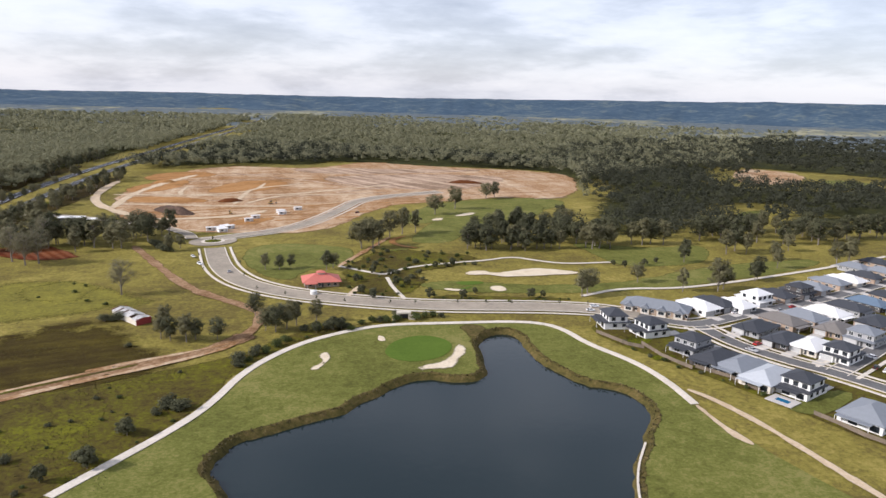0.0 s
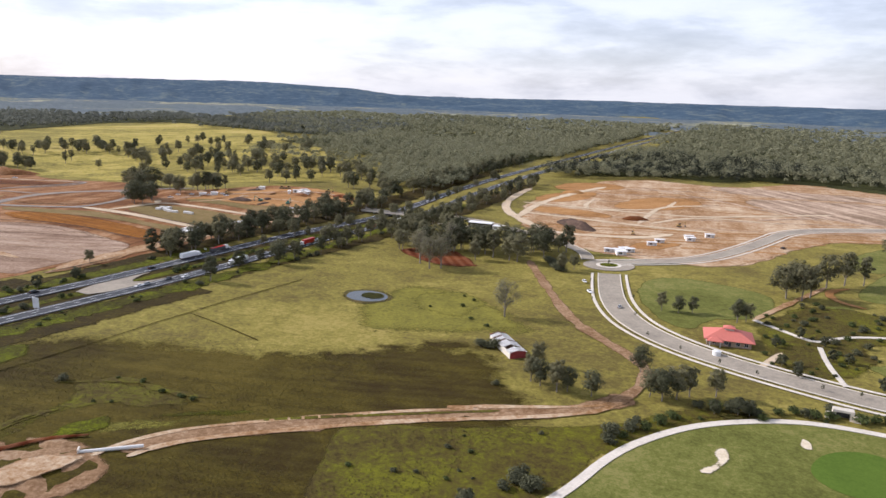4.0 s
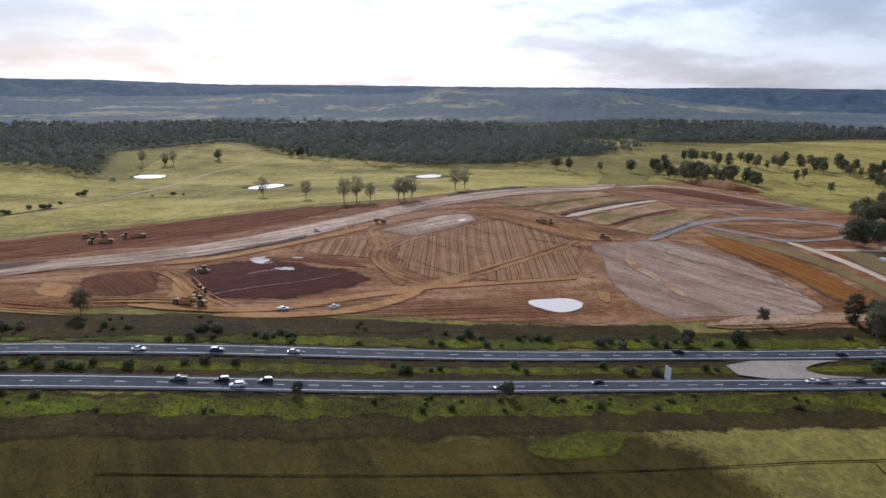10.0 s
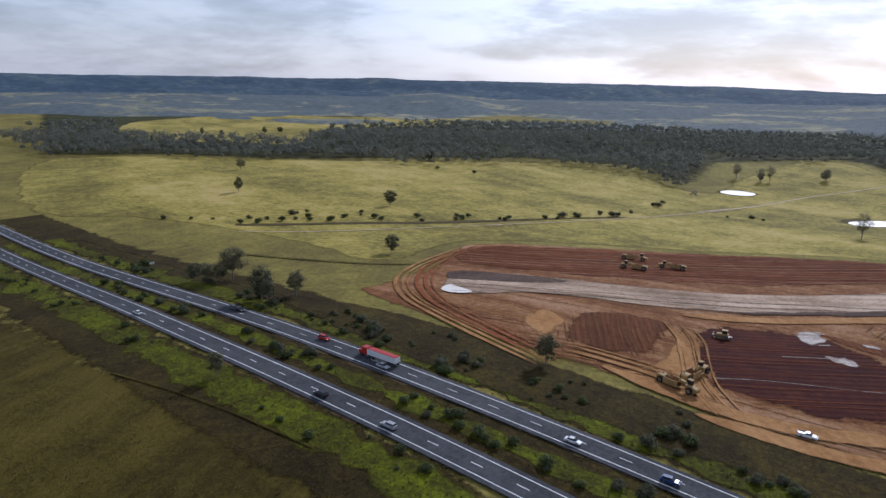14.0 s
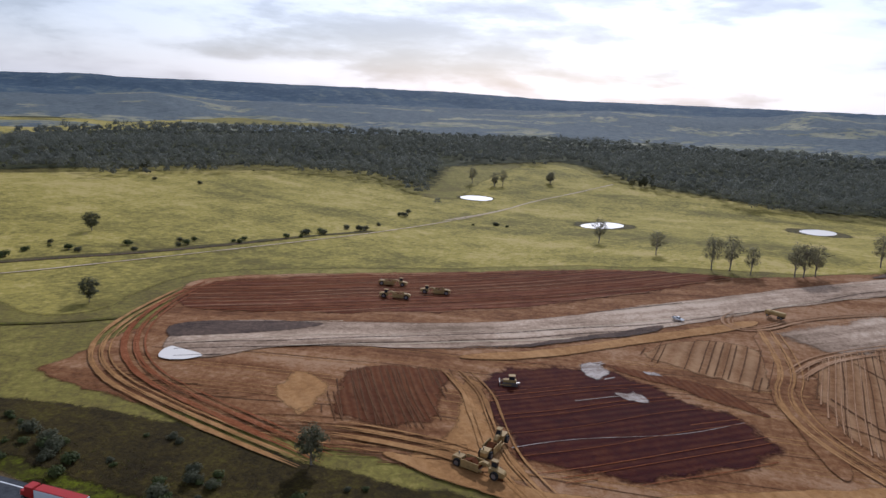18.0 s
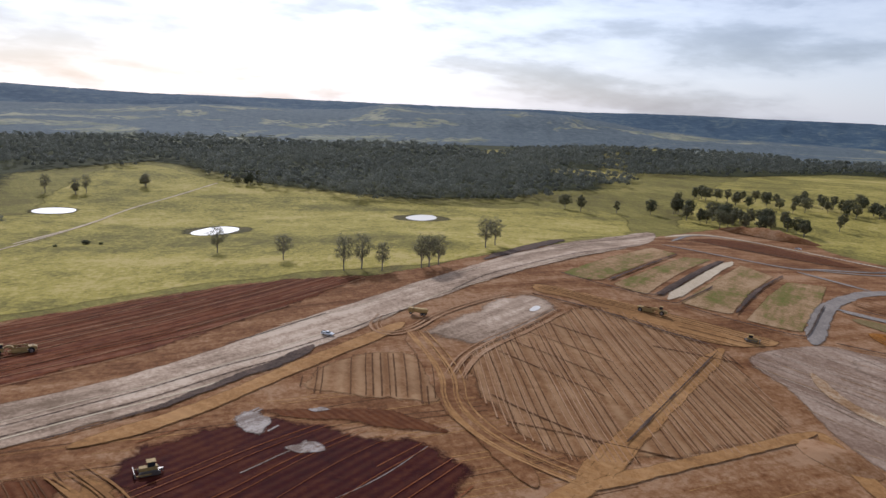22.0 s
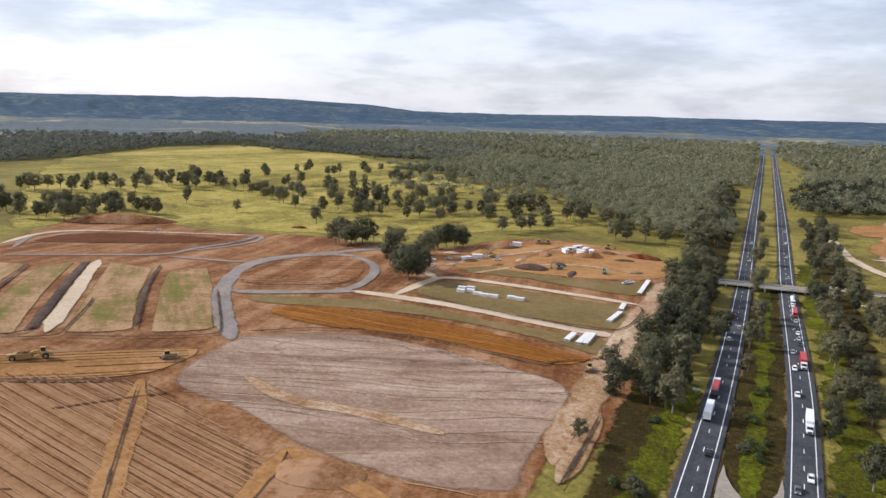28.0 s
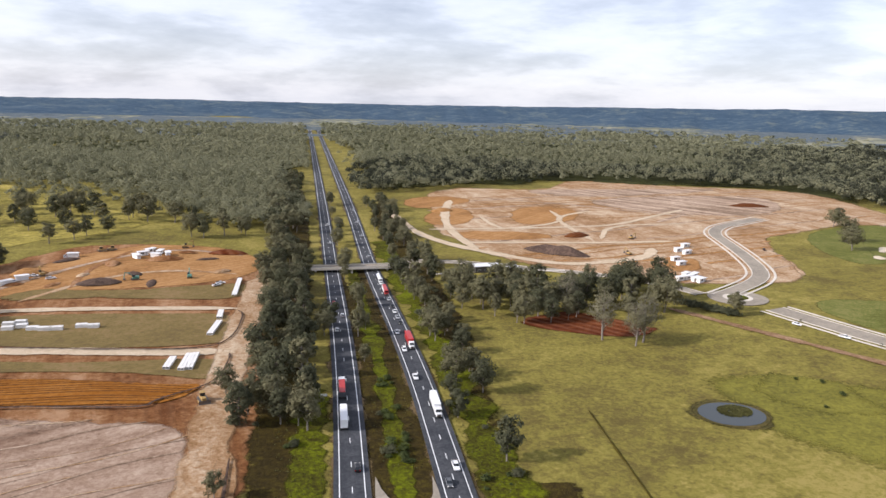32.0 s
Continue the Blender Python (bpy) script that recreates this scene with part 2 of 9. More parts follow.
M_PASTURE = earth("pasture", ((0.36, (0.097, 0.079, 0.037)), (0.45, (0.141, 0.118, 0.051)), (0.53, (0.200, 0.175, 0.068)), (0.62, (0.288, 0.239, 0.109))), 0.010, 0.45, rows=((20, 8.0, 0.22, (0.15, 0.14, 0.05)),), streak=(15, 5, 0.02, 0.25), soft=False)
# Brighter than M_PASTURE: sun between cloud shadows is put into the colour.
M_MEADOW = earth("sunny_meadow", ((0.36, (0.123, 0.103, 0.044)), (0.43, (0.182, 0.158, 0.061)), (0.49, (0.270, 0.228, 0.095)), (0.54, (0.323, 0.275, 0.102)), (0.60, (0.419, 0.341, 0.171))), 0.006, 0.25, streak=(70, 5, 0.012, 0.5))
# Dry grass, darkened: the cloud shade over the paddock is in this colour.
M_PADDOCK = earth("cloud_shaded_dry_grass", ((0.36, (0.029, 0.020, 0.008)), (0.44, (0.043, 0.033, 0.012)), (0.52, (0.063, 0.050, 0.016)), (0.62, (0.099, 0.078, 0.028))), 0.012, 1.0, rows=((20, 6.0, 0.3, (0.10, 0.084, 0.036)), (31, 3.0, 0.2, (0.045, 0.038, 0.018))), streak=(15, 9, 0.05, 0.5), bump=1.0)
M_ROUGH = earth("rough_grass", ((0.36, (0.041, 0.032, 0.015)), (0.46, (0.071, 0.057, 0.024)), (0.54, (0.091, 0.085, 0.027)), (0.64, (0.136, 0.134, 0.037))), 0.03, 0.6)
# Dark growth; some cloud shade over the roadside is in these two colours.
M_LUSH = earth("lush_grass", ((0.36, (0.028, 0.024, 0.009)), (0.45, (0.049, 0.045, 0.014)), (0.53, (0.080, 0.086, 0.019)), (0.63, (0.142, 0.156, 0.030))), 0.05, 0.9)
M_VEG = earth("roadside_undergrowth", ((0.36, (0.018, 0.013, 0.006)), (0.45, (0.029, 0.022, 0.010)), (0.53, (0.045, 0.034, 0.014)), (0.63, (0.073, 0.060, 0.021))), 0.05, 0.8, bump=1.0)
# Grass with sunlight painted in, for the bright patches of pasture.
M_LIME = earth("sunlit_lime_grass", ((0.36, (0.100, 0.091, 0.036)), (0.48, (0.152, 0.140, 0.051)), (0.60, (0.215, 0.195, 0.070))), 0.05, 0.7)
M_FAIRWAY = earth("fairway_grass", ((0.36, (0.076, 0.076, 0.030)), (0.44, (0.105, 0.109, 0.042)), (0.52, (0.134, 0.138, 0.054)), (0.62, (0.199, 0.185, 0.088))), 0.025, 0.8, bump=0.3)
M_GREEN = earth("putting_green", ((0.38, (0.074, 0.106, 0.032)), (0.60, (0.096, 0.135, 0.041))), 0.05, 0.9, bump=0.05)
M_SAND = earth("bunker_sand", ((0.38, (0.50, 0.43, 0.33)), (0.6, (0.66, 0.59, 0.48))), 0.15, 1.2, bump=0.3, bump_size=0.1)
M_PALE_DIRT = earth("pale_dirt", ((0.35, (0.196, 0.118, 0.067)), (0.43, (0.274, 0.178, 0.110)), (0.50, (0.353, 0.250, 0.168)), (0.56, (0.421, 0.320, 0.230)), (0.64, (0.519, 0.430, 0.326))), 0.022, 0.5, streak=(100, 7, 0.04, 0.5), bump=1.0)
M_TAN_DIRT = earth("tan_dirt", ((0.36, (0.208, 0.118, 0.062)), (0.48, (0.302, 0.176, 0.092)), (0.60, (0.395, 0.245, 0.136))), 0.02, 0.5, rows=((47, 5.0, 0.4, (0.16, 0.09, 0.05)),), streak=(47, 12, 0.06, 0.5))
M_SITE = earth("worked_soil", ((0.34, (0.099, 0.046, 0.024)), (0.42, (0.146, 0.072, 0.039)), (0.49, (0.199, 0.106, 0.058)), (0.56, (0.250, 0.146, 0.087)), (0.66, (0.340, 0.223, 0.147))), 0.022, 0.5, rows=((101, 4.2, 0.22, (0.33, 0.21, 0.135)), (28, 5.3, 0.18, (0.12, 0.06, 0.035))), streak=(101, 9, 0.05, 0.9), bump=1.0)
M_RED = earth("dark_red_soil", ((0.36, (0.023, 0.005, 0.002)), (0.48, (0.034, 0.007, 0.003)), (0.60, (0.053, 0.015, 0.007))), 0.02, 0.5, rows=((133, 3.4, 0.35, (0.15, 0.07, 0.042)),), streak=(133, 12, 0.09, 0.35))
M_RED2 = earth("red_soil", ((0.36, (0.054, 0.015, 0.008)), (0.48, (0.079, 0.024, 0.010)), (0.60, (0.129, 0.048, 0.024))), 0.02, 0.5, rows=((128, 6.0, 0.6, (0.27, 0.15, 0.10)),), streak=(128, 12, 0.09, 0.4))
M_BROWN = earth("dark_brown_soil", ((0.36, (0.055, 0.021, 0.010)), (0.48, (0.078, 0.029, 0.015)), (0.60, (0.110, 0.044, 0.022))), 0.03, 0.5, rows=((31, 2.6, 0.5, (0.20, 0.115, 0.07)),), streak=(31, 10, 0.1, 0.3))
M_HATCH = earth("furrowed_soil", ((0.36, (0.15, 0.082, 0.045)), (0.48, (0.21, 0.118, 0.066)), (0.60, (0.29, 0.18, 0.11))), 0.02, 0.5, rows=((-8, 6.4, 1.3, (0.36, 0.24, 0.15)), (60, 42, 0.35, (0.11, 0.06, 0.035)),), streak=(-8, 8, 0.08, 0.35))
M_ORANGE = earth("orange_soil", ((0.36, (0.184, 0.080, 0.031)), (0.48, (0.248, 0.113, 0.043)), (0.60, (0.324, 0.162, 0.068))), 0.03, 0.5, rows=((2, 3.0, 0.45, (0.15, 0.075, 0.036)),), streak=(2, 14, 0.08, 0.35))
M_GREY = earth("grey_gravel", ((0.35, (0.178, 0.129, 0.093)), (0.44, (0.262, 0.197, 0.148)), (0.52, (0.353, 0.269, 0.205)), (0.58, (0.427, 0.332, 0.256)), (0.66, (0.547, 0.445, 0.355))), 0.018, 0.6, streak=(128, 14, 0.09, 0.9))
M_PAD = earth("levelled_gravel", ((0.35, (0.180, 0.122, 0.090)), (0.44, (0.240, 0.172, 0.130)), (0.52, (0.300, 0.224, 0.172)), (0.58, (0.350, 0.268, 0.21)), (0.66, (0.43, 0.345, 0.275))), 0.014, 0.6, streak=(33, 10, 0.06, 0.8))
M_LOT = earth("seeded_lot", ((0.38, (0.130, 0.098, 0.054)), (0.48, (0.158, 0.124, 0.062)), (0.60, (0.215, 0.155, 0.092))), 0.03, 0.6)
M_STRIP = earth("strip_soil", ((0.36, (0.127, 0.122, 0.043)), (0.44, (0.163, 0.140, 0.061)), (0.49, (0.218, 0.150, 0.085)), (0.54, (0.275, 0.185, 0.111)), (0.64, (0.367, 0.260, 0.170))), 0.02, 0.6, streak=(-45, 7, 0.05, 0.9))
M_DARK = earth("dark_bank_soil", ((0.38, (0.050, 0.036, 0.030)), (0.50, (0.085, 0.062, 0.050)), (0.62, (0.14, 0.10, 0.08))), 0.05, 0.6)
# Leaf litter with the canopy's shade put into its dark colour.
M_FLOOR = earth("shaded_forest_floor", ((0.38, (0.023, 0.025, 0.012)), (0.50, (0.037, 0.038, 0.017)), (0.62, (0.070, 0.070, 0.029))), 0.02, 0.4)
# Wet clay; its white shine is put into the pale stops.
M_WET = earth("wet_clay", ((0.40, (0.11, 0.07, 0.050)), (0.50, (0.21, 0.165, 0.135)), (0.60, (0.35, 0.30, 0.265))), 0.3, 1.5, 0.45, bump=0.5, streak=(133, 7, 0.3, 0.8))
M_FARM = earth("farm_dirt", ((0.36, (0.140, 0.085, 0.052)), (0.46, (0.205, 0.135, 0.086)), (0.54, (0.275, 0.19, 0.128)), (0.64, (0.37, 0.28, 0.20))), 0.04, 0.7, bump=1.0)
M_LANE = earth("grey_lane_gravel", ((0.36, (0.168, 0.146, 0.127)), (0.50, (0.239, 0.209, 0.184)), (0.64, (0.330, 0.290, 0.254))), 0.04, 0.8)
M_BANK = earth("reedy_bank", ((0.38, (0.045, 0.039, 0.020)), (0.48, (0.078, 0.069, 0.031)), (0.56, (0.105, 0.082, 0.042)), (0.66, (0.165, 0.138, 0.075))), 0.08, 0.9)
M_TRACK = earth("gravel_track", ((0.38, (0.42, 0.34, 0.25)), (0.6, (0.58, 0.49, 0.38))), 0.05, 0.8)
M_ASPHALT = earth("asphalt", ((0.38, (0.040, 0.042, 0.046)), (0.48, (0.056, 0.058, 0.062)), (0.62, (0.085, 0.086, 0.09))), 0.03, 0.9, 0.85, bump=0.1, bump_size=0.05, streak=(90, 20, 0.4, 0.25), soft=False)
M_STREET = earth("street_asphalt", ((0.38, (0.219, 0.196, 0.165)), (0.62, (0.353, 0.315, 0.262))), 0.03, 0.9, 0.88, bump=0.1, bump_size=0.05, soft=False)
M_TOWN = earth("town_asphalt", ((0.38, (0.105, 0.103, 0.102)), (0.62, (0.165, 0.162, 0.158))), 0.03, 0.9, 0.88, bump=0.1, bump_size=0.05, soft=False)
M_CONCRETE = earth("concrete", ((0.38, (0.50, 0.46, 0.40)), (0.62, (0.66, 0.61, 0.54))), 0.1, 1.2, 0.85, bump=0.08, bump_size=0.03, soft=False)
M_LINE = plain("road_paint", (0.75, 0.75, 0.73), 0.7, vary=0.15)


def countryside(name, woods, fields, share):
    """Far rolling country: woods, with pale fields between them that trees dot."""
    m, n, l, b = material(name, 0.95, 0.0, 0.1)
    pos = n.new("ShaderNodeNewGeometry").outputs["Position"]

    def tex(scale, detail, rough, dist=0.3):
        t = n.new("ShaderNodeTexNoise")
        t.inputs["Scale"].default_value, t.inputs["Detail"].default_value = scale, detail
        t.inputs["Roughness"].default_value, t.inputs["Distortion"].default_value = rough, dist
        l.new(pos, t.inputs["Vector"])
        return t.outputs["Fac"]

    def ramp(fac, stops):
        cr = n.new("ShaderNodeValToRGB")
        e = cr.color_ramp.elements
        while len(e) < len(stops):
            e.new(0.5)
        for el, (p, c) in zip(e, stops):
            el.position, el.color = p, (*c, 1)
        l.new(fac, cr.inputs[0])
        return cr.outputs[0]

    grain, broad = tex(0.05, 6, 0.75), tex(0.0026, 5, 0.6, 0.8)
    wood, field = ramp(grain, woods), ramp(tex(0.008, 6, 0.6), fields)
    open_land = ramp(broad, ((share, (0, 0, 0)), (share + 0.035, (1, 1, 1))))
    dots = ramp(tex(0.03, 4, 0.6), ((0.42, (0, 0, 0)), (0.50, (1, 1, 1))))
    both = n.new("ShaderNodeMixRGB")
    both.blend_type = "MULTIPLY"
    both.inputs[0].default_value = 1.0
    l.new(open_land, both.inputs[1])
    l.new(dots, both.inputs[2])
    mx = n.new("ShaderNodeMixRGB")
    l.new(both.outputs[0], mx.inputs[0])
    l.new(wood, mx.inputs[1])
    l.new(field, mx.inputs[2])
    l.new(mx.outputs[0], b.inputs["Base Color"])
    bp = n.new("ShaderNodeBump")
    bp.inputs["Strength"].default_value, bp.inputs["Distance"].default_value = 0.6, 6.0
    l.new(grain, bp.inputs["Height"])
    l.new(bp.outputs[0], b.inputs["Normal"])
    return m


# The haze of distance is mixed into both of these base colours.
M_FAR = countryside("hazy_far_country", ((0.36, (0.070, 0.090, 0.104)), (0.50, (0.105, 0.127, 0.136)), (0.64, (0.150, 0.170, 0.166))), ((0.40, (0.17, 0.175, 0.115)), (0.60, (0.30, 0.285, 0.19))), 0.53)
M_RIDGE = earth("hazy_far_ridge", ((0.38, (0.044, 0.066, 0.092)), (0.48, (0.056, 0.081, 0.110)), (0.55, (0.076, 0.102, 0.124)), (0.62, (0.129, 0.147, 0.143))), 0.004, 0.02, bump=0.4, bump_size=10, soft=False)
M_LEAF = foliage("eucalypt_leaves", (0.083, 0.080, 0.042), (0.205, 0.190, 0.102))
M_LEAF2 = foliage("dark_leaves", (0.046, 0.050, 0.028), (0.122, 0.122, 0.066))
M_LEAF_PALE = foliage("pale_eucalypt_leaves", (0.11, 0.105, 0.065), (0.235, 0.215, 0.13))
M_SHRUB = foliage("shrub_leaves", (0.035, 0.045, 0.016), (0.095, 0.115, 0.035), 0.9)
M_BARK = plain("bark", (0.22, 0.19, 0.16), 0.9, vary=0.35, grain=1.5, bump=0.4)


def water_material(name, tint, rough, wave):
    m, n, l, b = material(name, rough, 0.0, 0.32)
    b.inputs["Base Color"].default_value = (*tint, 1)
    t = n.new("ShaderNodeTexNoise")
    t.inputs["Scale"].default_value, t.inputs["Detail"].default_value = 0.35, 6
    l.new(n.new("ShaderNodeNewGeometry").outputs["Position"], t.inputs["Vector"])
    bp = n.new("ShaderNodeBump")
    bp.inputs["Strength"].default_value, bp.inputs["Distance"].default_value = wave, 0.3
    l.new(t.outputs["Fac"], bp.inputs["Height"])
    l.new(bp.outputs[0], b.inputs["Normal"])
    return m


M_LAKE = water_material("lake_water", (0.007, 0.016, 0.017), 0.08, 0.12)
M_DAM = water_material("dam_water", (0.05, 0.056, 0.052), 0.12, 0.05)
# Muddy water whose near-white tint also holds the sky's reflection.
M_POND = water_material("muddy_sky_white_water", (0.72, 0.66, 0.58), 0.5, 0.03)


# ---- the lie of the land ----
HILLS = [
    (0, 0, 20.5, 150),
    (-60, 500, 2.4, 150),
    (200, 200, -1.8, 150),
    (-662, -85, -9.3, 150),
    (-511, 720, -10.2, 150),
    (321, 717, -1.8, 150),
    (-209, -371, 5.5, 150),
    (-357, 242, 19.9, 150),
    (-93, 241, -5.5, 150),
    (454, 225, -1.3, 150),
    (-599, 269, -4.2, 150),
    (-363, 459, -4.0, 150),
    (95, 644, -5.8, 150),
    (309, 379, 2.5, 150),
    (114, 404, -3.0, 150),
    (-440, 74, -5.0, 150),
]
LAKE_Z = -2.3


def land(x, y):
    """Height of the ground."""
    z = 0.0 * x
    for cx, cy, a, r in HILLS:
        z = z + a * np.exp(-((x - cx) ** 2 + (y - cy) ** 2) / (2 * r * r))
    return z - 5.0 * np.exp(-(((y - 628) / 110.0) ** 2) - (x / 42.0) ** 2)   # the highway's cutting under the bridge


def height(x, y):
    return float(land(np.float64(x), np.float64(y)))


def mesh_object(name, verts, faces, mat, parent=None, smooth=True, fade=None):
    me = bpy.data.meshes.new(name)
    me.from_pydata([tuple(v) for v in verts], [], faces)
    me.update()
    if smooth:
        me.shade_smooth()
    me.materials.append(mat)
    if fade is not None:
        me.attributes.new("fade", "FLOAT", "POINT").data.foreach_set("value", np.array(fade, np.float32))
    ob = new(name, me)
    if parent:
        ob.parent = parent
    return ob


def rounded(pts, rounds=2, closed=True):
    """Corner cutting: a soft outline through a few corners."""
    p = [Vector((a[0], a[1])) for a in pts]
    for _ in range(rounds):
        q = [] if closed else [p[0]]
        n = len(p)
        for i in range(n if closed else n - 1):
            a, b = p[i], p[(i + 1) % n]
            q += [a * 0.75 + b * 0.25, a * 0.25 + b * 0.75]
        if not closed:
            q.append(p[-1])
        p = q
    return p


def ragged(p, amount, seed=0):
    out = []
    for v in p:
        d = noise.noise_vector(Vector((v.x * 0.07, v.y * 0.07, seed)))
        e = noise.noise_vector(Vector((v.x * 0.3, v.y * 0.3, seed + 5)))
        out.append(Vector((v.x + amount * (d.x + 0.5 * e.x), v.y + amount * (d.y + 0.5 * e.y))))
    return out


def dense(p, step, closed=True):
    out = []
    n = len(p)
    for i in range(n if closed else n - 1):
        a, b = p[i], p[(i + 1) % n]
        k = max(1, int((b - a).length / step))
        out += [a.lerp(b, j / k) for j in range(k)]
    if not closed:
        out.append(p[-1])
    return out


def grown(p, by):
    """An outline moved outwards (it runs either way round)."""
    n = len(p)
    turn = sum((p[(i + 1) % n].x - p[i].x) * (p[(i + 1) % n].y + p[i].y) for i in range(n))
    out = []
    for i in range(n):
        d = (p[(i + 1) % n] - p[i - 1]).normalized()
        out.append(p[i] + Vector((-d.y, d.x)) * (by if turn > 0 else -by))
    return out


def inside(x, y, poly):
    hit = False
    j = len(poly) - 1
    for i in range(len(poly)):
        a, b = poly[i], poly[j]
        if (a[1] > y) != (b[1] > y) and x < (b[0] - a[0]) * (y - a[1]) / (b[1] - a[1]) + a[0]:
            hit = not hit
        j = i
    return hit


def area(name, pts, mat, lift, cell=12.0, rough=0.0, rounds=2, level=None, label="", kind="structure", relief=None, holes=(), band=None):
    """A piece of ground with its own surface, draped over the land."""
    from mathutils import geometry
    p = dense(rounded(pts, rounds) if rounds else [Vector((a[0], a[1])) for a in pts], cell * 0.6)
    if rough:
        p = ragged(p, rough, len(name))
    xs, ys = [v.x for v in p], [v.y for v in p]
    band = min(15.0, rough * 2.0) if band is None else band
    band = min(band, 0.22 * min(max(xs) - min(xs), max(ys) - min(ys)))
    E0 = np.array([tuple(v) for v in p])
    E1 = np.roll(E0, -1, axis=0) - E0

    def rim(q):
        """Distance of points from the outline."""
        q = np.array([tuple(v) for v in q]).reshape(-1, 1, 2)
        t = np.clip(((q - E0) * E1).sum(-1) / np.maximum(1e-9, (E1 * E1).sum(-1)), 0, 1)
        return np.linalg.norm(q - E0 - t[..., None] * E1, axis=-1).min(1)

    grid = [Vector((x, y)) for x in np.arange(min(xs), max(xs), cell) for y in np.arange(min(ys), max(ys), cell) if inside(x, y, p) and not any(inside(x, y, q) for q in holes)]
    if band and grid:
        grid = [v for v, d in zip(grid, rim(grid)) if d > band * 1.3]
        lines = [v for k in (0.5, 1.0) for w in (grown(p, -band * k),) for v, d in zip(w, rim(w)) if d > band * k * 0.93 and inside(v.x, v.y, p)]
        grid += lines
    n = len(p)
    edges, start = [(i, (i + 1) % n) for i in range(n)], n
    for q in holes:
        edges += [(start + i, start + (i + 1) % len(q)) for i in range(len(q))]
        p = p + list(q)
        start += len(q)
    v2, _, f2, *_ = geometry.delaunay_2d_cdt(p + grid, edges, [], 1, 0.01)
    z = [level if level is not None else height(v.x, v.y) + lift + (relief(v.x, v.y) if relief else 0.0) for v in v2]
    faces = []
    for f in f2:
        a, b, c = (v2[i] for i in f[:3])
        m = (a + b + c) / 3
        if any(inside(m.x, m.y, q) for q in holes):
            continue
        faces.append(tuple(f) if (b - a).cross(c - a) > 0 else tuple(reversed(f)))
    fade = np.clip(1 - rim(v2) / band, 0, 1) if band else None
    return tagged(mesh_object(name, [(v.x, v.y, h) for v, h in zip(v2, z)], faces, mat, fade=fade), label, name.replace("_", " ").split()[-1], "", kind)


def ribbon(name, pts, width, mat, lift, rounds=2, step=6.0, across=2, level=None, rough=0.0, crown=0.0, thick=0.0, label="", parent=None, kind="structure", shift=0.0, taper=0.0):
    """A strip of road, path or kerb along a line, draped over the land; thick: a real edge down to the ground."""
    p = dense(rounded(pts, rounds, False) if rounds else [Vector((a[0], a[1])) for a in pts], step, False)
    verts, faces = [], []
    cols = across + 1 + (2 if thick else 0)
    for i, v in enumerate(p):
        d = (p[min(i + 1, len(p) - 1)] - p[max(i - 1, 0)]).normalized()
        s = Vector((d.y, -d.x))
        w = width * (1 + rough * (noise.noise(Vector((v.x * 0.08, v.y * 0.08, 3))) + 0.7 * noise.noise(Vector((v.x * 0.35, v.y * 0.35, 8)))))
        if taper:
            w *= max(0.06, min(1.0, (i + 0.2) * step / taper, (len(p) - 0.8 - i) * step / taper))
        row = []
        for k in range(across + 1):
            u = k / across - 0.5
            q = v + s * (u * w + shift)
            zz = (height(q.x, q.y) if level is None else level(q.x, q.y)) + lift + crown * (1 - 4 * u * u)
            row.append((q.x, q.y, zz))
        if thick:
            row = [(row[0][0], row[0][1], row[0][2] - thick)] + row + [(row[-1][0], row[-1][1], row[-1][2] - thick)]
        verts += row
        if i:
            for k in range(cols - 1):
                a = (i - 1) * cols + k
                faces.append((a, a + 1, a + cols + 1, a + cols))
    soft = None
    if rough and not thick and across > 1:
        soft = [1.0 if i in (0, len(p) - 1) else min(1.0, max(0.0, (abs(k / across - 0.5) - 0.24) / 0.26)) for i in range(len(p)) for k in range(across + 1)]
    return tagged(mesh_object(name, verts, faces, mat, parent, smooth=not thick, fade=soft), label, "" if parent else name.replace("_", " ").split()[-1], "", "" if parent else kind)


LAKE = [(289.4, 197.1), (291.7, 207.2), (298.3, 214.1), (311.7, 223.2), (326.5, 231), (338.5, 244.4), (347.4, 255.9), (361.2, 263.1), (376.2, 256.7), (384.3, 262), (385.3, 272.8), (385.4, 292.6), (388.7, 304.9), (398.5, 314.8), (405, 313), (406.9, 297.6), (408.7, 278.2), (413.8, 265.5), (422.4, 251.3), (434.4, 246.4), (440, 237.8), (438.6, 225), (429.9, 210.4), (420.2, 195.8), (414.2, 182.8), (411.5, 172.5), (405.8, 153.5), (392.5, 133.8), (353.3, 129.9), (323.7, 146.7), (303.3, 170.5), (293.7, 187.6)]


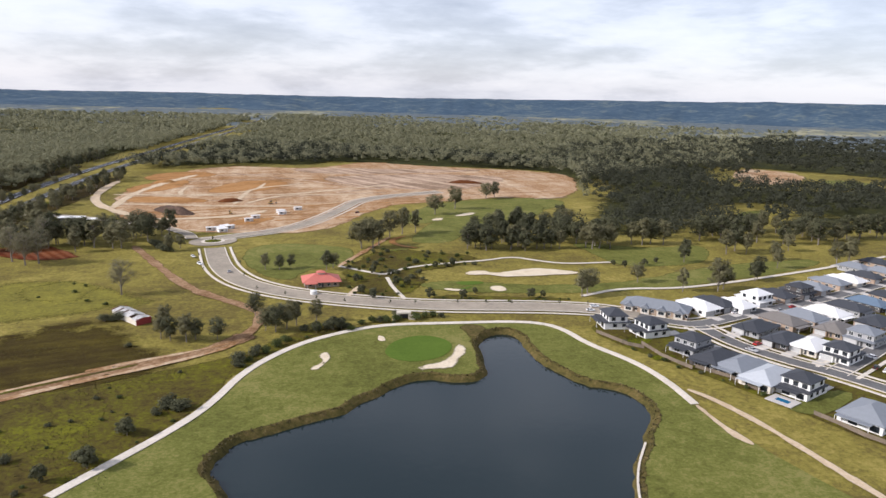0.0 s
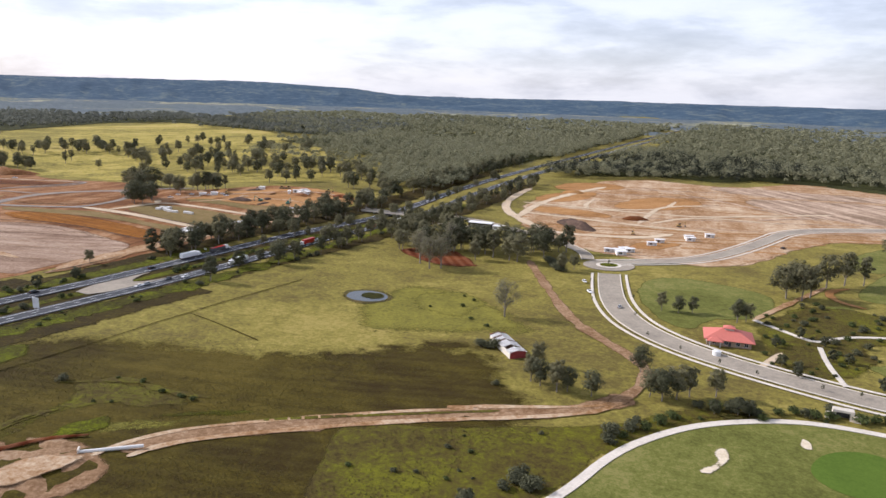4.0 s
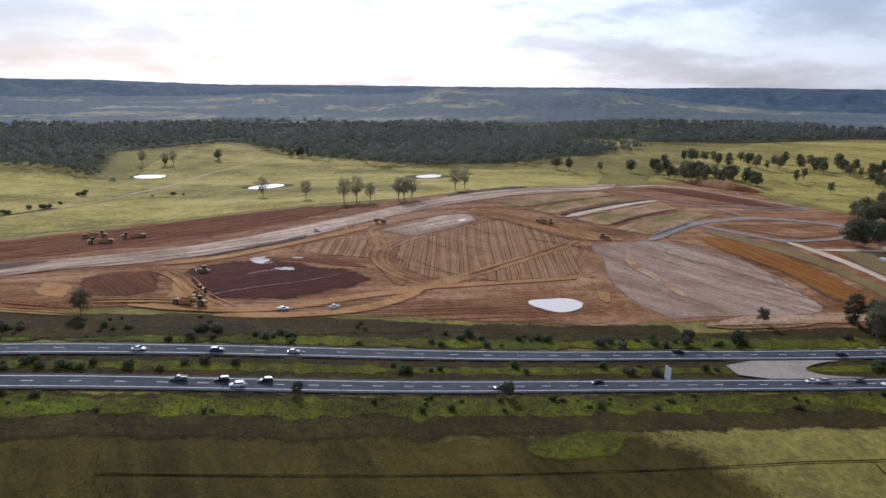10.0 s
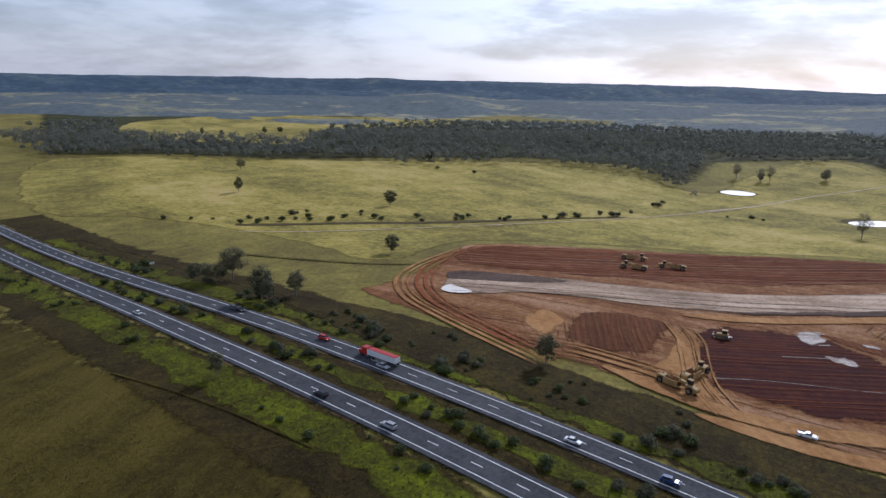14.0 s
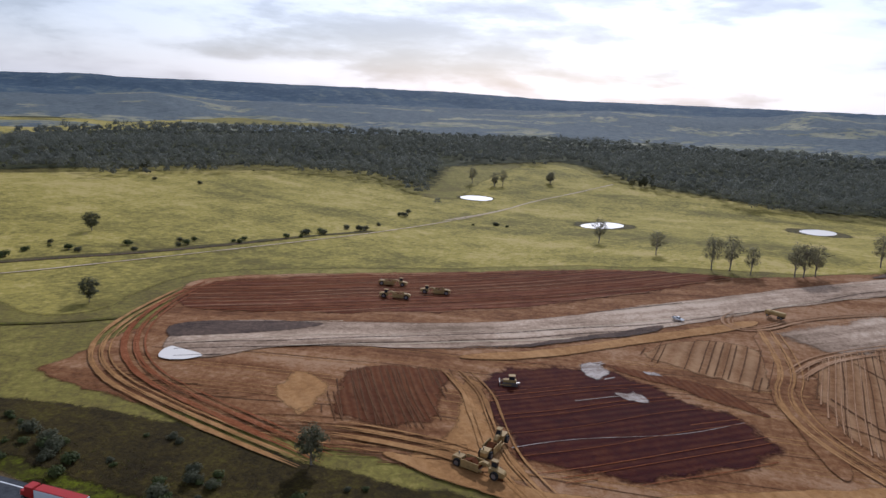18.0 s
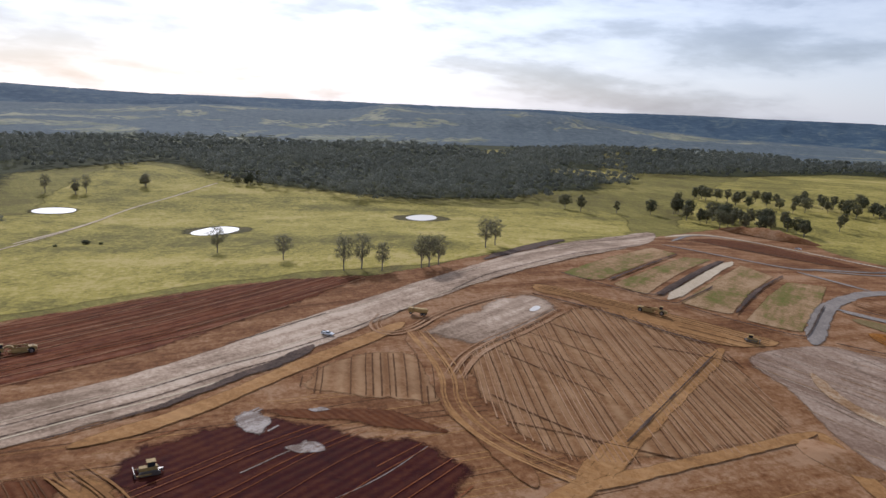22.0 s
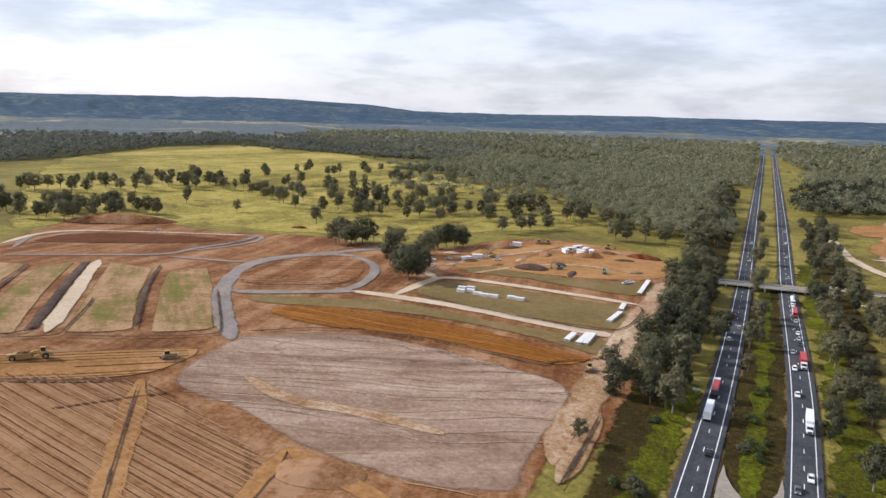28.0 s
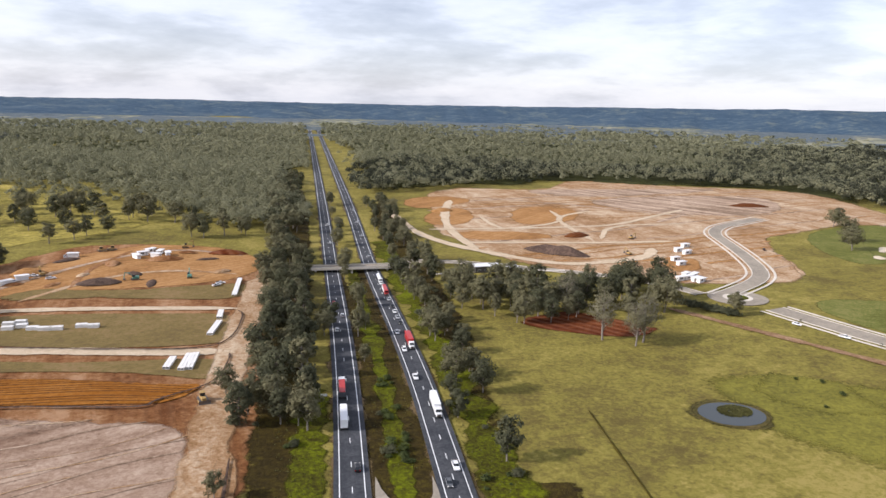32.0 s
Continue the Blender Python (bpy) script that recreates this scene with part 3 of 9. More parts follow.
def build_ground():
    fx = np.concatenate([-np.geomspace(4700, 950, 34), np.arange(-930, 760, 14.0), np.geomspace(770, 4700, 34)])
    fy = 250 + np.concatenate([-np.geomspace(4700, 720, 34), np.arange(-700, 900, 14.0), np.geomspace(910, 4700, 34)])
    X, Y = np.meshgrid(fx, fy)
    Z = land(X, Y)
    shore = grown(rounded(LAKE), 13)
    cx, cy = np.mean([v.x for v in shore]), np.mean([v.y for v in shore])
    near = np.argwhere((abs(X - cx) < 260) & (abs(Y - cy) < 260))
    for i, j in near:
        if inside(X[i, j], Y[i, j], shore):
            Z[i, j] = LAKE_Z - 3
    nx, ny = len(fx), len(fy)
    verts = np.stack([X, Y, Z], -1).reshape(-1, 3)
    faces = [(j * nx + i, j * nx + i + 1, (j + 1) * nx + i + 1, (j + 1) * nx + i) for j in range(ny - 1) for i in range(nx - 1)]
    return tagged(mesh_object("ground", verts, faces, M_PASTURE), "dry olive-green grassland reaching the horizon", "ground", "", "structure")


ground = build_ground()
SHORE = ragged(dense(rounded(LAKE), 3.5), 2.2, 3)
lake = area("lake", [tuple(v) for v in grown(SHORE, 1.5)], M_LAKE, 0, 20, 0.0, 0, level=LAKE_Z, label="dark still lake with grassy banks")
tagged(lake, "", "water")

# ---- far country ----
CREST = [(0, 68), (14, 66), (21, 58), (27, 62), (31, 95), (40, 119), (48, 112), (57, 108), (66, 98), (74, 88), (86, 84), (100, 75), (110, 90), (120, 92), (140, 86), (160, 80), (200, 88), (250, 95), (290, 115), (317, 120), (335, 95), (350, 75), (360, 68)]


FOOTHILLS = [(0, 14), (40, 16), (56, 20), (62, 42), (68, 80), (72, 88), (76, 82), (80, 74), (83, 90), (86, 60), (90, 48), (97, 52), (104, 34), (112, 30), (128, 22), (133, 44), (138, 24), (200, 24), (320, 24), (360, 14)]


def crest(a, table=CREST):
    return float(np.interp(a % 360, [c[0] for c in table], [c[1] for c in table]))


def foot(a):
    """How far off the foothills begin, by bearing."""
    return float(np.interp(a % 360, (0, 66, 80, 145, 160, 360), (1850, 1850, 1560, 1560, 1850, 1850)))


def rise(a, u, x, y, table, bumps):
    """Height of a ridge at a bearing, a share u of the way up it."""
    f = noise.fractal(Vector((x * 0.0022, y * 0.0022, 1)), 1.0, 2.0, 5)
    gully = abs(noise.noise(Vector((a * 0.55, u * 1.5, 4)))) + 0.5 * abs(noise.noise(Vector((a * 1.7, u * 2.0, 9))))
    return crest(a, table) * (u * u * (3 - 2 * u)) * (1 - 0.42 * (1 - gully) * (1 - u) * 1.6) + bumps * f * (0.9 if u < 0.95 else 0.22) * (u > 0) + (3.0 * noise.noise(Vector((x * 0.021, y * 0.021, 7))) if u > 0.9 else 0.0)


def build_ridge(name, r0, r1, table, mat, bumps, label, m=14):
    verts, faces, n = [], [], 900
    for i in range(n):
        a = 360 * i / n
        for k in range(m):
            u = k / (m - 1)
            near = r0 or foot(a)
            r = near + (r1 - near) * u
            x, y = -math.sin(radians(a)) * r, 250 + math.cos(radians(a)) * r
            verts.append((x, y, rise(a, u, x, y, table, bumps) - (2 if u == 0 else 0)))
    for i in range(n):
        for k in range(m - 1):
            a, b = i * m + k, ((i + 1) % n) * m + k
            faces.append((a, a + 1, b + 1, b))
    return tagged(mesh_object(name, verts, faces, mat), label, "ridge", "", "structure")


build_ridge("backdrop_1", 3300, 4350, CREST, M_RIDGE, 16.0, "wooded plateau on the horizon with haze in its blue")
build_ridge("backdrop_2", None, 3000, FOOTHILLS, M_FAR, 12.0, "far woods and fields with haze in their blue-grey", 24)


# ---- grassland ----
def mound(cx, cy, rx, ry, top, turn=0.0, power=1.0):
    """A heap: a relief for area()."""
    c, s = math.cos(radians(turn)), math.sin(radians(turn))

    def f(x, y):
        u, v = ((x - cx) * c + (y - cy) * s) / rx, (-(x - cx) * s + (y - cy) * c) / ry
        d = max(0.0, 1 - u * u - v * v) ** power
        return top * d * (1 + 0.35 * noise.noise(Vector((x * 0.12, y * 0.12, 2))))
    return f


def heap(name, centre, rx, ry, top, mat, turn=0.0, lift=0.3, label="", category="heap", power=1.0, cell=4.0):
    c, s = math.cos(radians(turn)), math.sin(radians(turn))
    ring = [(centre[0] + rx * math.cos(a) * c - ry * math.sin(a) * s, centre[1] + rx * math.cos(a) * s + ry * math.sin(a) * c) for a in np.linspace(0, 2 * math.pi, 14)[:-1]]
    ob = area(name, ring, mat, lift - 0.35, cell, min(rx, ry) * 0.08, 2, relief=mound(centre[0], centre[1], rx * 0.96, ry * 0.96, top, turn, power))
    ob["kind"] = ""
    return tagged(ob, label, category)


def ruts(pts, deg, gap, width, mat, lift, seed, crown=0.18, sway=1.5, fill=0.8, label="parallel wheel ruts and ridges in the soil"):
    """Low ridges left by machines: parallel lines clipped to an outline, broken here and there."""
    rng = random.Random(seed)
    poly = rounded(pts)
    c, s = math.cos(radians(deg)), math.sin(radians(deg))
    us, vs = [p.x * c + p.y * s for p in poly], [-p.x * s + p.y * c for p in poly]
    verts, faces = [], []
    v = min(vs) + gap * 0.5
    while v < max(vs):
        on, u, w = rng.random() < fill, min(us), width * rng.uniform(0.6, 1.3)
        last = False
        while u < max(us):
            if rng.random() < 0.02:
                on = rng.random() < fill
            vv = v + sway * noise.noise(Vector((u * 0.02, v * 0.02, seed))) * 3
            x, y = u * c - vv * s, u * s + vv * c
            ok = on and inside(x, y, poly)
            if ok:
                k = len(verts)
                for o, dz in ((-0.5, 0), (0, crown), (0.5, 0)):
                    qx, qy = x - s * o * w, y + c * o * w
                    verts.append((qx, qy, height(qx, qy) + lift + dz))
                if last:
                    faces += [(k - 3, k, k + 1, k - 2), (k - 2, k + 1, k + 2, k - 1)]
            last = ok
            u += 5.0
        v += gap * rng.uniform(0.75, 1.25)
    fade = [0.75, 0.2, 0.75] * (len(verts) // 3)
    return tagged(mesh_object("soil_ruts", verts, [f[::-1] for f in faces], mat, fade=fade), label, "ruts", "", "stuff")


M_RUT = earth("pale_rut_soil", ((0.38, (0.26, 0.155, 0.095)), (0.5, (0.33, 0.21, 0.135)), (0.62, (0.42, 0.29, 0.20))), 0.05, 0.8)
M_RUT_BROWN = earth("brown_rut_soil", ((0.38, (0.085, 0.043, 0.024)), (0.62, (0.15, 0.082, 0.048))), 0.05, 0.8)
M_RUT_RED = earth("red_rut_soil", ((0.38, (0.15, 0.055, 0.028)), (0.5, (0.20, 0.083, 0.046)), (0.62, (0.27, 0.132, 0.082))), 0.05, 0.8)
M_RUT_DARK = earth("dark_rut_soil", ((0.38, (0.075, 0.040, 0.024)), (0.62, (0.13, 0.072, 0.042))), 0.05, 0.8)

area("meadow_south", [(-29.8, -394.5), (-194, -806.1), (-333.6, -727.9), (-442, -556.9), (-583.1, -438.6), (-674.6, -371), (-742.1, -262), (-592.5, -93.8), (-771.3, -122.3), (-1029.1, -98.4), (-1025.6, -33.6), (-858.9, 50.9), (-790.3, 194.2), (-669.7, 299.2), (-686.1, 451), (-652.5, 504.5), (-482.6, 419.8), (-473.1, 363.2), (-365.6, 263), (-328, 189.3), (-325.9, 90.1), (-281.4, -2.7), (-230.3, -76.9), (-195.1, -114.1), (-90.3, -80.6), (-115.5, -183.4), (-100.8, -332.1)], M_MEADOW, 0.1, 22, 6.0, label="sunlit pale green pasture")
area("meadow_west", [(-1149.1, 1000.8), (-1127.7, 1244.4), (-1097.7, 1585.5), (-495.8, 1212), (-235.2, 903.8), (-130, 793.5), (-198.8, 700.9), (-322.8, 626.3), (-473.9, 623.8), (-572.8, 555.6), (-538.3, 480.5), (-704.7, 594)], M_MEADOW, 0.1, 22, 8.0, label="sunlit pale green pasture with scattered trees")
# The wide soft rim is the edge of the painted cloud shade.
area("south_paddock", [(46, -420), (35, -60), (37, 60), (34, 170), (30, 262)] + [(103.7, 287.6), (141.5, 299), (194.7, 360.2), (219.7, 353.7), (240.8, 327.3), (258, 307.3), (286.5, 279.3), (264.4, 252.3), (243, 229.8)] + [(258, 205), (292, 110), (330, 20), (420, -420)], M_PADDOCK, 0.1, 14, 3.0, band=42, label="paddock of dry grass with cloud shade in its dark colour")
# Each lush_patch paints a pool of sunlight as brighter grass.
area("lush_patch", [(140.8, 392.1), (162.5, 421.7), (193.1, 410.8), (193.4, 385.4), (195.8, 363.2), (163.1, 369.4)], M_LIME, 0.12, 5, 5.0, label="weedy grass, bright green with sunlight in its colour", band=22)
area("lush_patch", [(133.1, 186.4), (140.9, 209), (166.4, 228.6), (186.1, 238.1), (161.5, 210.4), (144.4, 188.9)], M_LIME, 0.12, 5, 5.0, label="weedy grass, bright green with sunlight in its colour", band=22)
area("lush_patch", [(119.5, 370.1), (122, 396.9), (128, 421.3), (156.7, 426.4), (193.6, 410.5), (225, 386), (241.1, 356.2), (213.8, 348), (183.4, 333.5), (149.1, 315.7)], M_LIME, 0.11, 8, 5.0, label="pasture, bright green with sunlight in its colour", band=24)
area("rough_patch", [(101.3, 215.4), (111.6, 229.8), (146.3, 232.2), (156.3, 228.3), (143.7, 215.6), (125.5, 208.8), (128.7, 174.6), (133, 149.7), (126.3, 136), (115.6, 181.1), (115.7, 206.5)], M_ROUGH, 0.14, 6, 3.0, label="dark rough grass on an eroded slope")
area("rough_bank", [(199.5, 236.2), (208.3, 247.7), (232.8, 258.2), (259.5, 271.8), (282.6, 289.1), (304.5, 305.3), (334.6, 323.2), (350.8, 324.9), (314.5, 304.7), (288.3, 267.2), (281.6, 236.7), (273, 217.9), (262, 198.5), (251.5, 180), (238.4, 161)], M_ROUGH, 0.17, 8, 2.0, label="rough dark green bank above the golf path")
area("gully", [(128, 150), (124, 166), (127, 180), (138, 189), (150, 190), (158, 186), (168, 184), (171, 166), (160, 145), (143.2, 138), (133, 142)], M_FARM, 0.2, 3, 2.5, label="eroded brown clay gully", band=5, relief=lambda x, y: 1.2 * noise.noise(Vector((x * 0.16, y * 0.16, 4))))
area("gully_floor", [(143, 158), (140, 168), (144, 178), (150, 181), (157, 186), (160, 176), (154, 160), (147, 153)], M_PALE_DIRT, 0.9, 3, 2.0, label="pale stony gully floor", band=4)
for pts, w, top, lab in (
    ([(131.1, 146.3), (130.8, 157.8), (132.0, 171.4), (136.7, 184.4), (144.9, 192.4)], 3.5, 0.7, "steep red clay scarp above the gully"),
):
    ribbon("scarp", pts, w, M_RED2, 0.3, 2, 2, 6, rough=0.7, crown=top, taper=8, label=lab)
for pts, w in (([(123.6, 164.6), (119.4, 176.7), (116.2, 191.2), (120.6, 199.6)], 7.0), ([(99.0, 214.1), (107.9, 221.5), (115.6, 231.4), (133.4, 229.7), (146.0, 232.4), (153.5, 234.3)], 6.0), ([(121.9, 133.6), (123.3, 144.9), (118.8, 162.8), (119.6, 179.2), (119.6, 196.0)], 5.0)):
    ribbon("rough_line", pts, w, M_ROUGH, 0.25, 2, 2, 8, rough=1.2, crown=0.12, taper=16, label="dark rough weeds on an old bank")
area("weed_patch", [(133.6, 186.1), (131.2, 195.1), (137.7, 207.0), (145.5, 201.7), (142.4, 192.0), (136.3, 182.8)], M_LUSH, 0.3, 3, 2.5, label="bright green weeds by the gully", band=8)
area("weed_patch", [(143.6, 211.4), (154.5, 225.1), (170.0, 234.9), (180.7, 239.0), (169.5, 225.8), (154.8, 213.6)], M_LUSH, 0.3, 3, 2.5, label="bright green weeds by the gully", band=8)
area("weed_patch", [(56.2, 197.2), (45.6, 225.6), (49.6, 239.0), (65.2, 229.8), (71.3, 209.7), (66.6, 196.7)], M_LUSH, 0.3, 4, 2.5, label="bright green weeds in the pasture", band=14)
# ---- earthworks south-west of the highway ----
SITE = [(-45.8, -62.3), (-43.5, -3.8), (-42.1, 38.5), (-47.5, 89.6), (-51.2, 127.2), (-52.7, 161.1), (-50.1, 186.4), (-49.9, 194.5), (-48.6, 269.2), (-59.7, 374.9), (-39.9, 309.7), (-40.4, 343.9), (-40, 384.2), (-42.7, 493.2), (-44.7, 646.9), (-100.6, 691.1), (-148.9, 700.3), (-194.2, 687.9), (-226.5, 600.2), (-290.8, 609.4), (-349.1, 631.8), (-453.9, 602.4), (-528.4, 636.7), (-600.8, 640.8), (-575.9, 552.4), (-454.2, 369.2), (-384.9, 273.4), (-320, 177.2), (-322.5, 134.1), (-318.9, 89.2), (-322.6, 90.4), (-274, -0.3), (-226.7, -74.7), (-190.9, -107.9), (-143.8, -84.5), (-108.4, -67.7), (-69.4, -62.1)]
area("earthworks", SITE, M_SITE, 0.15, 12, 3.0, label="bare brown earth of a large building site", kind="structure")
ruts([(-44.2, 57.5), (-45, 120.3), (-51.7, 194.9), (-50.3, 269.9), (-68.3, 233.3), (-85.3, 189.8), (-78.5, 152.9), (-51.8, 108.8), (-50.1, 56.3)], 101, 2.6, 0.7, M_RUT_DARK, 0.25, 71, fill=0.7)
ruts([(-42.7, 91.2), (-48.1, 127.8), (-50.6, 161.2), (-50.1, 186.4), (-94.7, 188.8), (-77.9, 159.9), (-65.6, 124.6)], 103, 2.6, 0.7, M_RUT, 0.26, 72, fill=0.7)
ruts([(-69.4, -62.1), (-43.5, -3.8), (-42.1, 38.5), (-47.5, 89.6), (-68.8, 82.3), (-62.5, 37.4), (-63.5, -12.6)], 118, 2.6, 0.7, M_RUT_BROWN, 0.26, 73, fill=0.6)
SITE_SOUTH = [(-69, -62), (-43.5, -3.8), (-42.1, 38.5), (-51.2, 127.2), (-50.1, 186.4), (-49, 280), (-90, 292), (-108, 215), (-112, 190), (-190, 172), (-150, 80), (-110, -20)]
ruts(SITE_SOUTH, 103, 3.4, 0.8, M_TAN_DIRT, 0.19, 84, fill=0.5, sway=1, crown=0.03, label="pale dried wheel streaks in the soil")
ruts(SITE_SOUTH, 106, 4.2, 0.8, M_RUT_DARK, 0.195, 86, fill=0.4, sway=1, crown=0.03, label="damp dark wheel streaks in the soil")
GRAVEL_PAD_1 = [(-207.6, 355.9), (-205.4, 368), (-191.1, 383), (-176.3, 397.3), (-149.2, 403), (-120.1, 402), (-93.3, 399), (-77.6, 397), (-64, 392), (-60, 372), (-60, 345), (-59.7, 323.4), (-57, 302), (-70.2, 295), (-91.1, 291), (-111, 292), (-130.8, 293.6), (-159.2, 304), (-185, 303), (-199, 315)]
area("gravel_pad", GRAVEL_PAD_1, M_PAD, 0.3, 7, 1.5, band=6, label="grey levelled gravel pad with wheel marks")
ruts(GRAVEL_PAD_1, 24, 5, 0.9, M_PALE_DIRT, 0.4, 5, fill=0.35, crown=0.05, sway=4)
ruts(GRAVEL_PAD_1, 22, 7, 0.9, M_GREY, 0.39, 6, fill=0.4, crown=0.12, sway=4)
area("gravel_pad", [(-201.1, 362.6), (-173.3, 391.5), (-131.8, 400.5), (-94.6, 400.4), (-83.4, 396.3), (-121.6, 378.9), (-155.2, 363), (-174.7, 340.5)], M_PAD, 0.38, 12, 6.0, label="grey levelled gravel pad with wheel marks")
RED_EARTH_2 = [(-121.3, 57.8), (-152.9, 94.5), (-148, 115.5), (-139.3, 135.1), (-127.5, 156.2), (-110.3, 165.4), (-92.5, 153), (-68.8, 123.3), (-54, 91.4), (-81.1, 76.9)]
area("red_earth", RED_EARTH_2, M_RED, 0.3, 6, 5.0, label="dark red stripped earth with wheel ruts")
ruts(RED_EARTH_2, 133, 3.0, 0.55, M_RUT_RED, 0.4, 10, fill=0.55, crown=0.12)
ruts(RED_EARTH_2, 131, 9, 0.4, M_WET, 0.42, 11, fill=0.14, crown=0.04, label="wet clay lines in the wheel ruts")
BROWN_EARTH_3 = [(-98, 22.6), (-107.7, 29.6), (-122.5, 55.5), (-99, 62.1), (-65.6, 67.8), (-57.4, 34.3), (-76.1, 27.1)]
area("brown_earth", BROWN_EARTH_3, M_BROWN, 0.3, 6, 3.0, label="dark brown graded earth")
ruts(BROWN_EARTH_3, 31, 1.7, 0.6, M_RUT_BROWN, 0.4, 15, fill=0.65, crown=0.15)
ruts(BROWN_EARTH_3, 31, 2.6, 0.6, M_RUT_DARK, 0.4, 16, fill=0.5, crown=0.1)
area("pale_patch", [(-84.1, 8.1), (-96.5, 21.5), (-60.2, 33.1), (-52.9, 32.1), (-54.2, 25.4), (-66.2, 16)], M_TAN_DIRT, 0.28, 5, 5.0, label="tan scraped clay")
area("tan_flow", [(-111.9, 58.5), (-123.2, 62.2), (-111.7, 69.7), (-82.3, 79.8), (-61, 95.8), (-54.7, 99.4), (-42.5, 67.6), (-57.8, 59.4), (-65.1, 70.2)], M_TAN_DIRT, 0.26, 8, 3.0, label="tan trampled earth")
RED_BANK_4 = [(-132.9, -75.7), (-188.9, -106.4), (-274, -0.3), (-322.6, 90.4), (-321.8, 172.6), (-289.9, 139), (-233, 83.3), (-188.3, 39.4), (-155.3, -9.2), (-131.7, -65.3)]
area("red_bank", RED_BANK_4, M_RED2, 0.3, 6, 4.0, label="red ploughed earth bank")
ruts(RED_BANK_4, 129, 2.8, 0.7, M_RUT_RED, 0.4, 20, fill=0.8)
ruts(RED_BANK_4, 129, 7, 0.7, M_RUT, 0.42, 21, fill=0.6)
ruts(RED_BANK_4, 129, 4, 0.8, M_RUT_DARK, 0.41, 22, fill=0.6)
HAUL_SURFACE_5 = [(-76.9, -35.9), (-100.3, -49.3), (-122, -57.8), (-166.3, 33.7), (-201.2, 74.4), (-253.6, 123.7), (-299, 185), (-365.6, 263), (-453.1, 354.9), (-553.3, 477.2), (-471.5, 433.4), (-365.6, 318.3), (-302, 229.9), (-262, 179.6), (-220.8, 136.4), (-195.9, 111.8), (-162.2, 80.3), (-136.6, 51.5), (-108.3, -6), (-82.3, -18)]
area("haul_surface", HAUL_SURFACE_5, M_GREY, 0.42, 12, 1.5, label="wide grey haul road")
ruts(HAUL_SURFACE_5, 128, 8, 0.9, M_DARK, 0.5, 25, fill=0.45)
ruts(HAUL_SURFACE_5, 128, 6, 1.3, M_TRACK, 0.49, 26, fill=0.3, crown=0.05)
area("dark_bank", [(-115.6, -61.7), (-137.4, -22.9), (-146, 0), (-121.8, -13.8), (-99.8, -40.7), (-95, -47)], M_DARK, 0.55, 8, 1.5, label="dark bank of bare soil")
area("dark_bank", [(-137.8, 51.1), (-168.9, 79.3), (-203.6, 111.5), (-219.5, 126.2), (-201.3, 123.7), (-181.6, 100.8), (-152.5, 73.2)], M_DARK, 0.55, 8, 1.5, label="dark bank of bare soil")
area("dark_bank", [(-338.8, 223.8), (-396.5, 279.9), (-444.4, 324.5), (-440, 337), (-389.3, 291.7), (-346.7, 244)], M_DARK, 0.55, 8, 1.5, label="dark bank of bare soil")
FURROWED_EARTH_6 = [(-194, 177.6), (-214.7, 198.3), (-246.1, 243.5), (-262.5, 263.6), (-228.4, 289.5), (-201.3, 305.9), (-154.2, 291.9), (-126.2, 283.1), (-115.8, 250), (-112.7, 216.1), (-112.9, 191.8), (-130.3, 179.7), (-162.5, 176.2)]
area("furrowed_earth", FURROWED_EARTH_6, M_HATCH, 0.3, 7, 4.0, label="brown earth with machine furrows")
ruts(FURROWED_EARTH_6, -9, 2.3, 0.75, M_RUT, 0.4, 30, fill=0.85, sway=0.4, crown=0.3)
ruts(FURROWED_EARTH_6, -9, 2.9, 0.7, M_RUT_DARK, 0.38, 33, fill=0.7, sway=0.4, crown=0.06)
ruts([(-194, 177.6), (-246.1, 243.5), (-228, 262), (-150, 225), (-113, 205), (-118, 186)], 33, 7, 0.9, M_RUT_DARK, 0.5, 34, fill=0.4, sway=1.2, crown=0.1)
ruts(FURROWED_EARTH_6, 62, 34, 1.6, M_RUT_DARK, 0.46, 31, fill=0.4)
area("gravel_smear", [(-208, 166), (-232, 168), (-252, 190), (-272, 219), (-280, 242), (-254, 256), (-226, 230), (-209, 211), (-200, 188)], M_GREY, 0.45, 6, 7.0, label="wet grey gravel smear")
ruts([(-145.4, 91.2), (-155.7, 98.4), (-155.2, 104.8), (-138.5, 110.9), (-132.1, 105.4), (-138.6, 98)], 133, 1.5, 1.3, M_WET, 0.46, 91, crown=0.03, fill=0.6, sway=2.0, label="shiny wet clay streaks")
ruts([(-158.6, 116.2), (-159.7, 123.6), (-155.4, 128.7), (-151.5, 121.5)], 133, 1.5, 1.2, M_WET, 0.46, 92, crown=0.03, fill=0.8, sway=0.6, label="shiny wet clay streaks")
ruts([(-110.3, 88.2), (-135.6, 113.9), (-134.6, 123.5), (-109.2, 106.1)], 128, 3.0, 0.8, M_WET, 0.46, 93, crown=0.03, fill=0.25, sway=2.0, label="shiny wet clay streaks")
HAUL_BAND_7 = [(-296, 248.5), (-267.3, 279.2), (-247.4, 301.6), (-220.2, 330.4), (-207.2, 344), (-201.7, 329), (-201.3, 305.9), (-221.5, 285.1), (-246.6, 268.2), (-265, 258.4), (-276.8, 240.7)]
area("haul_band", HAUL_BAND_7, M_TAN_DIRT, 0.4, 8, 1.0, label="tan haul lane with wheel ruts")
ruts(HAUL_BAND_7, 47, 3.2, 0.9, M_RUT_DARK, 0.48, 35, fill=0.6)
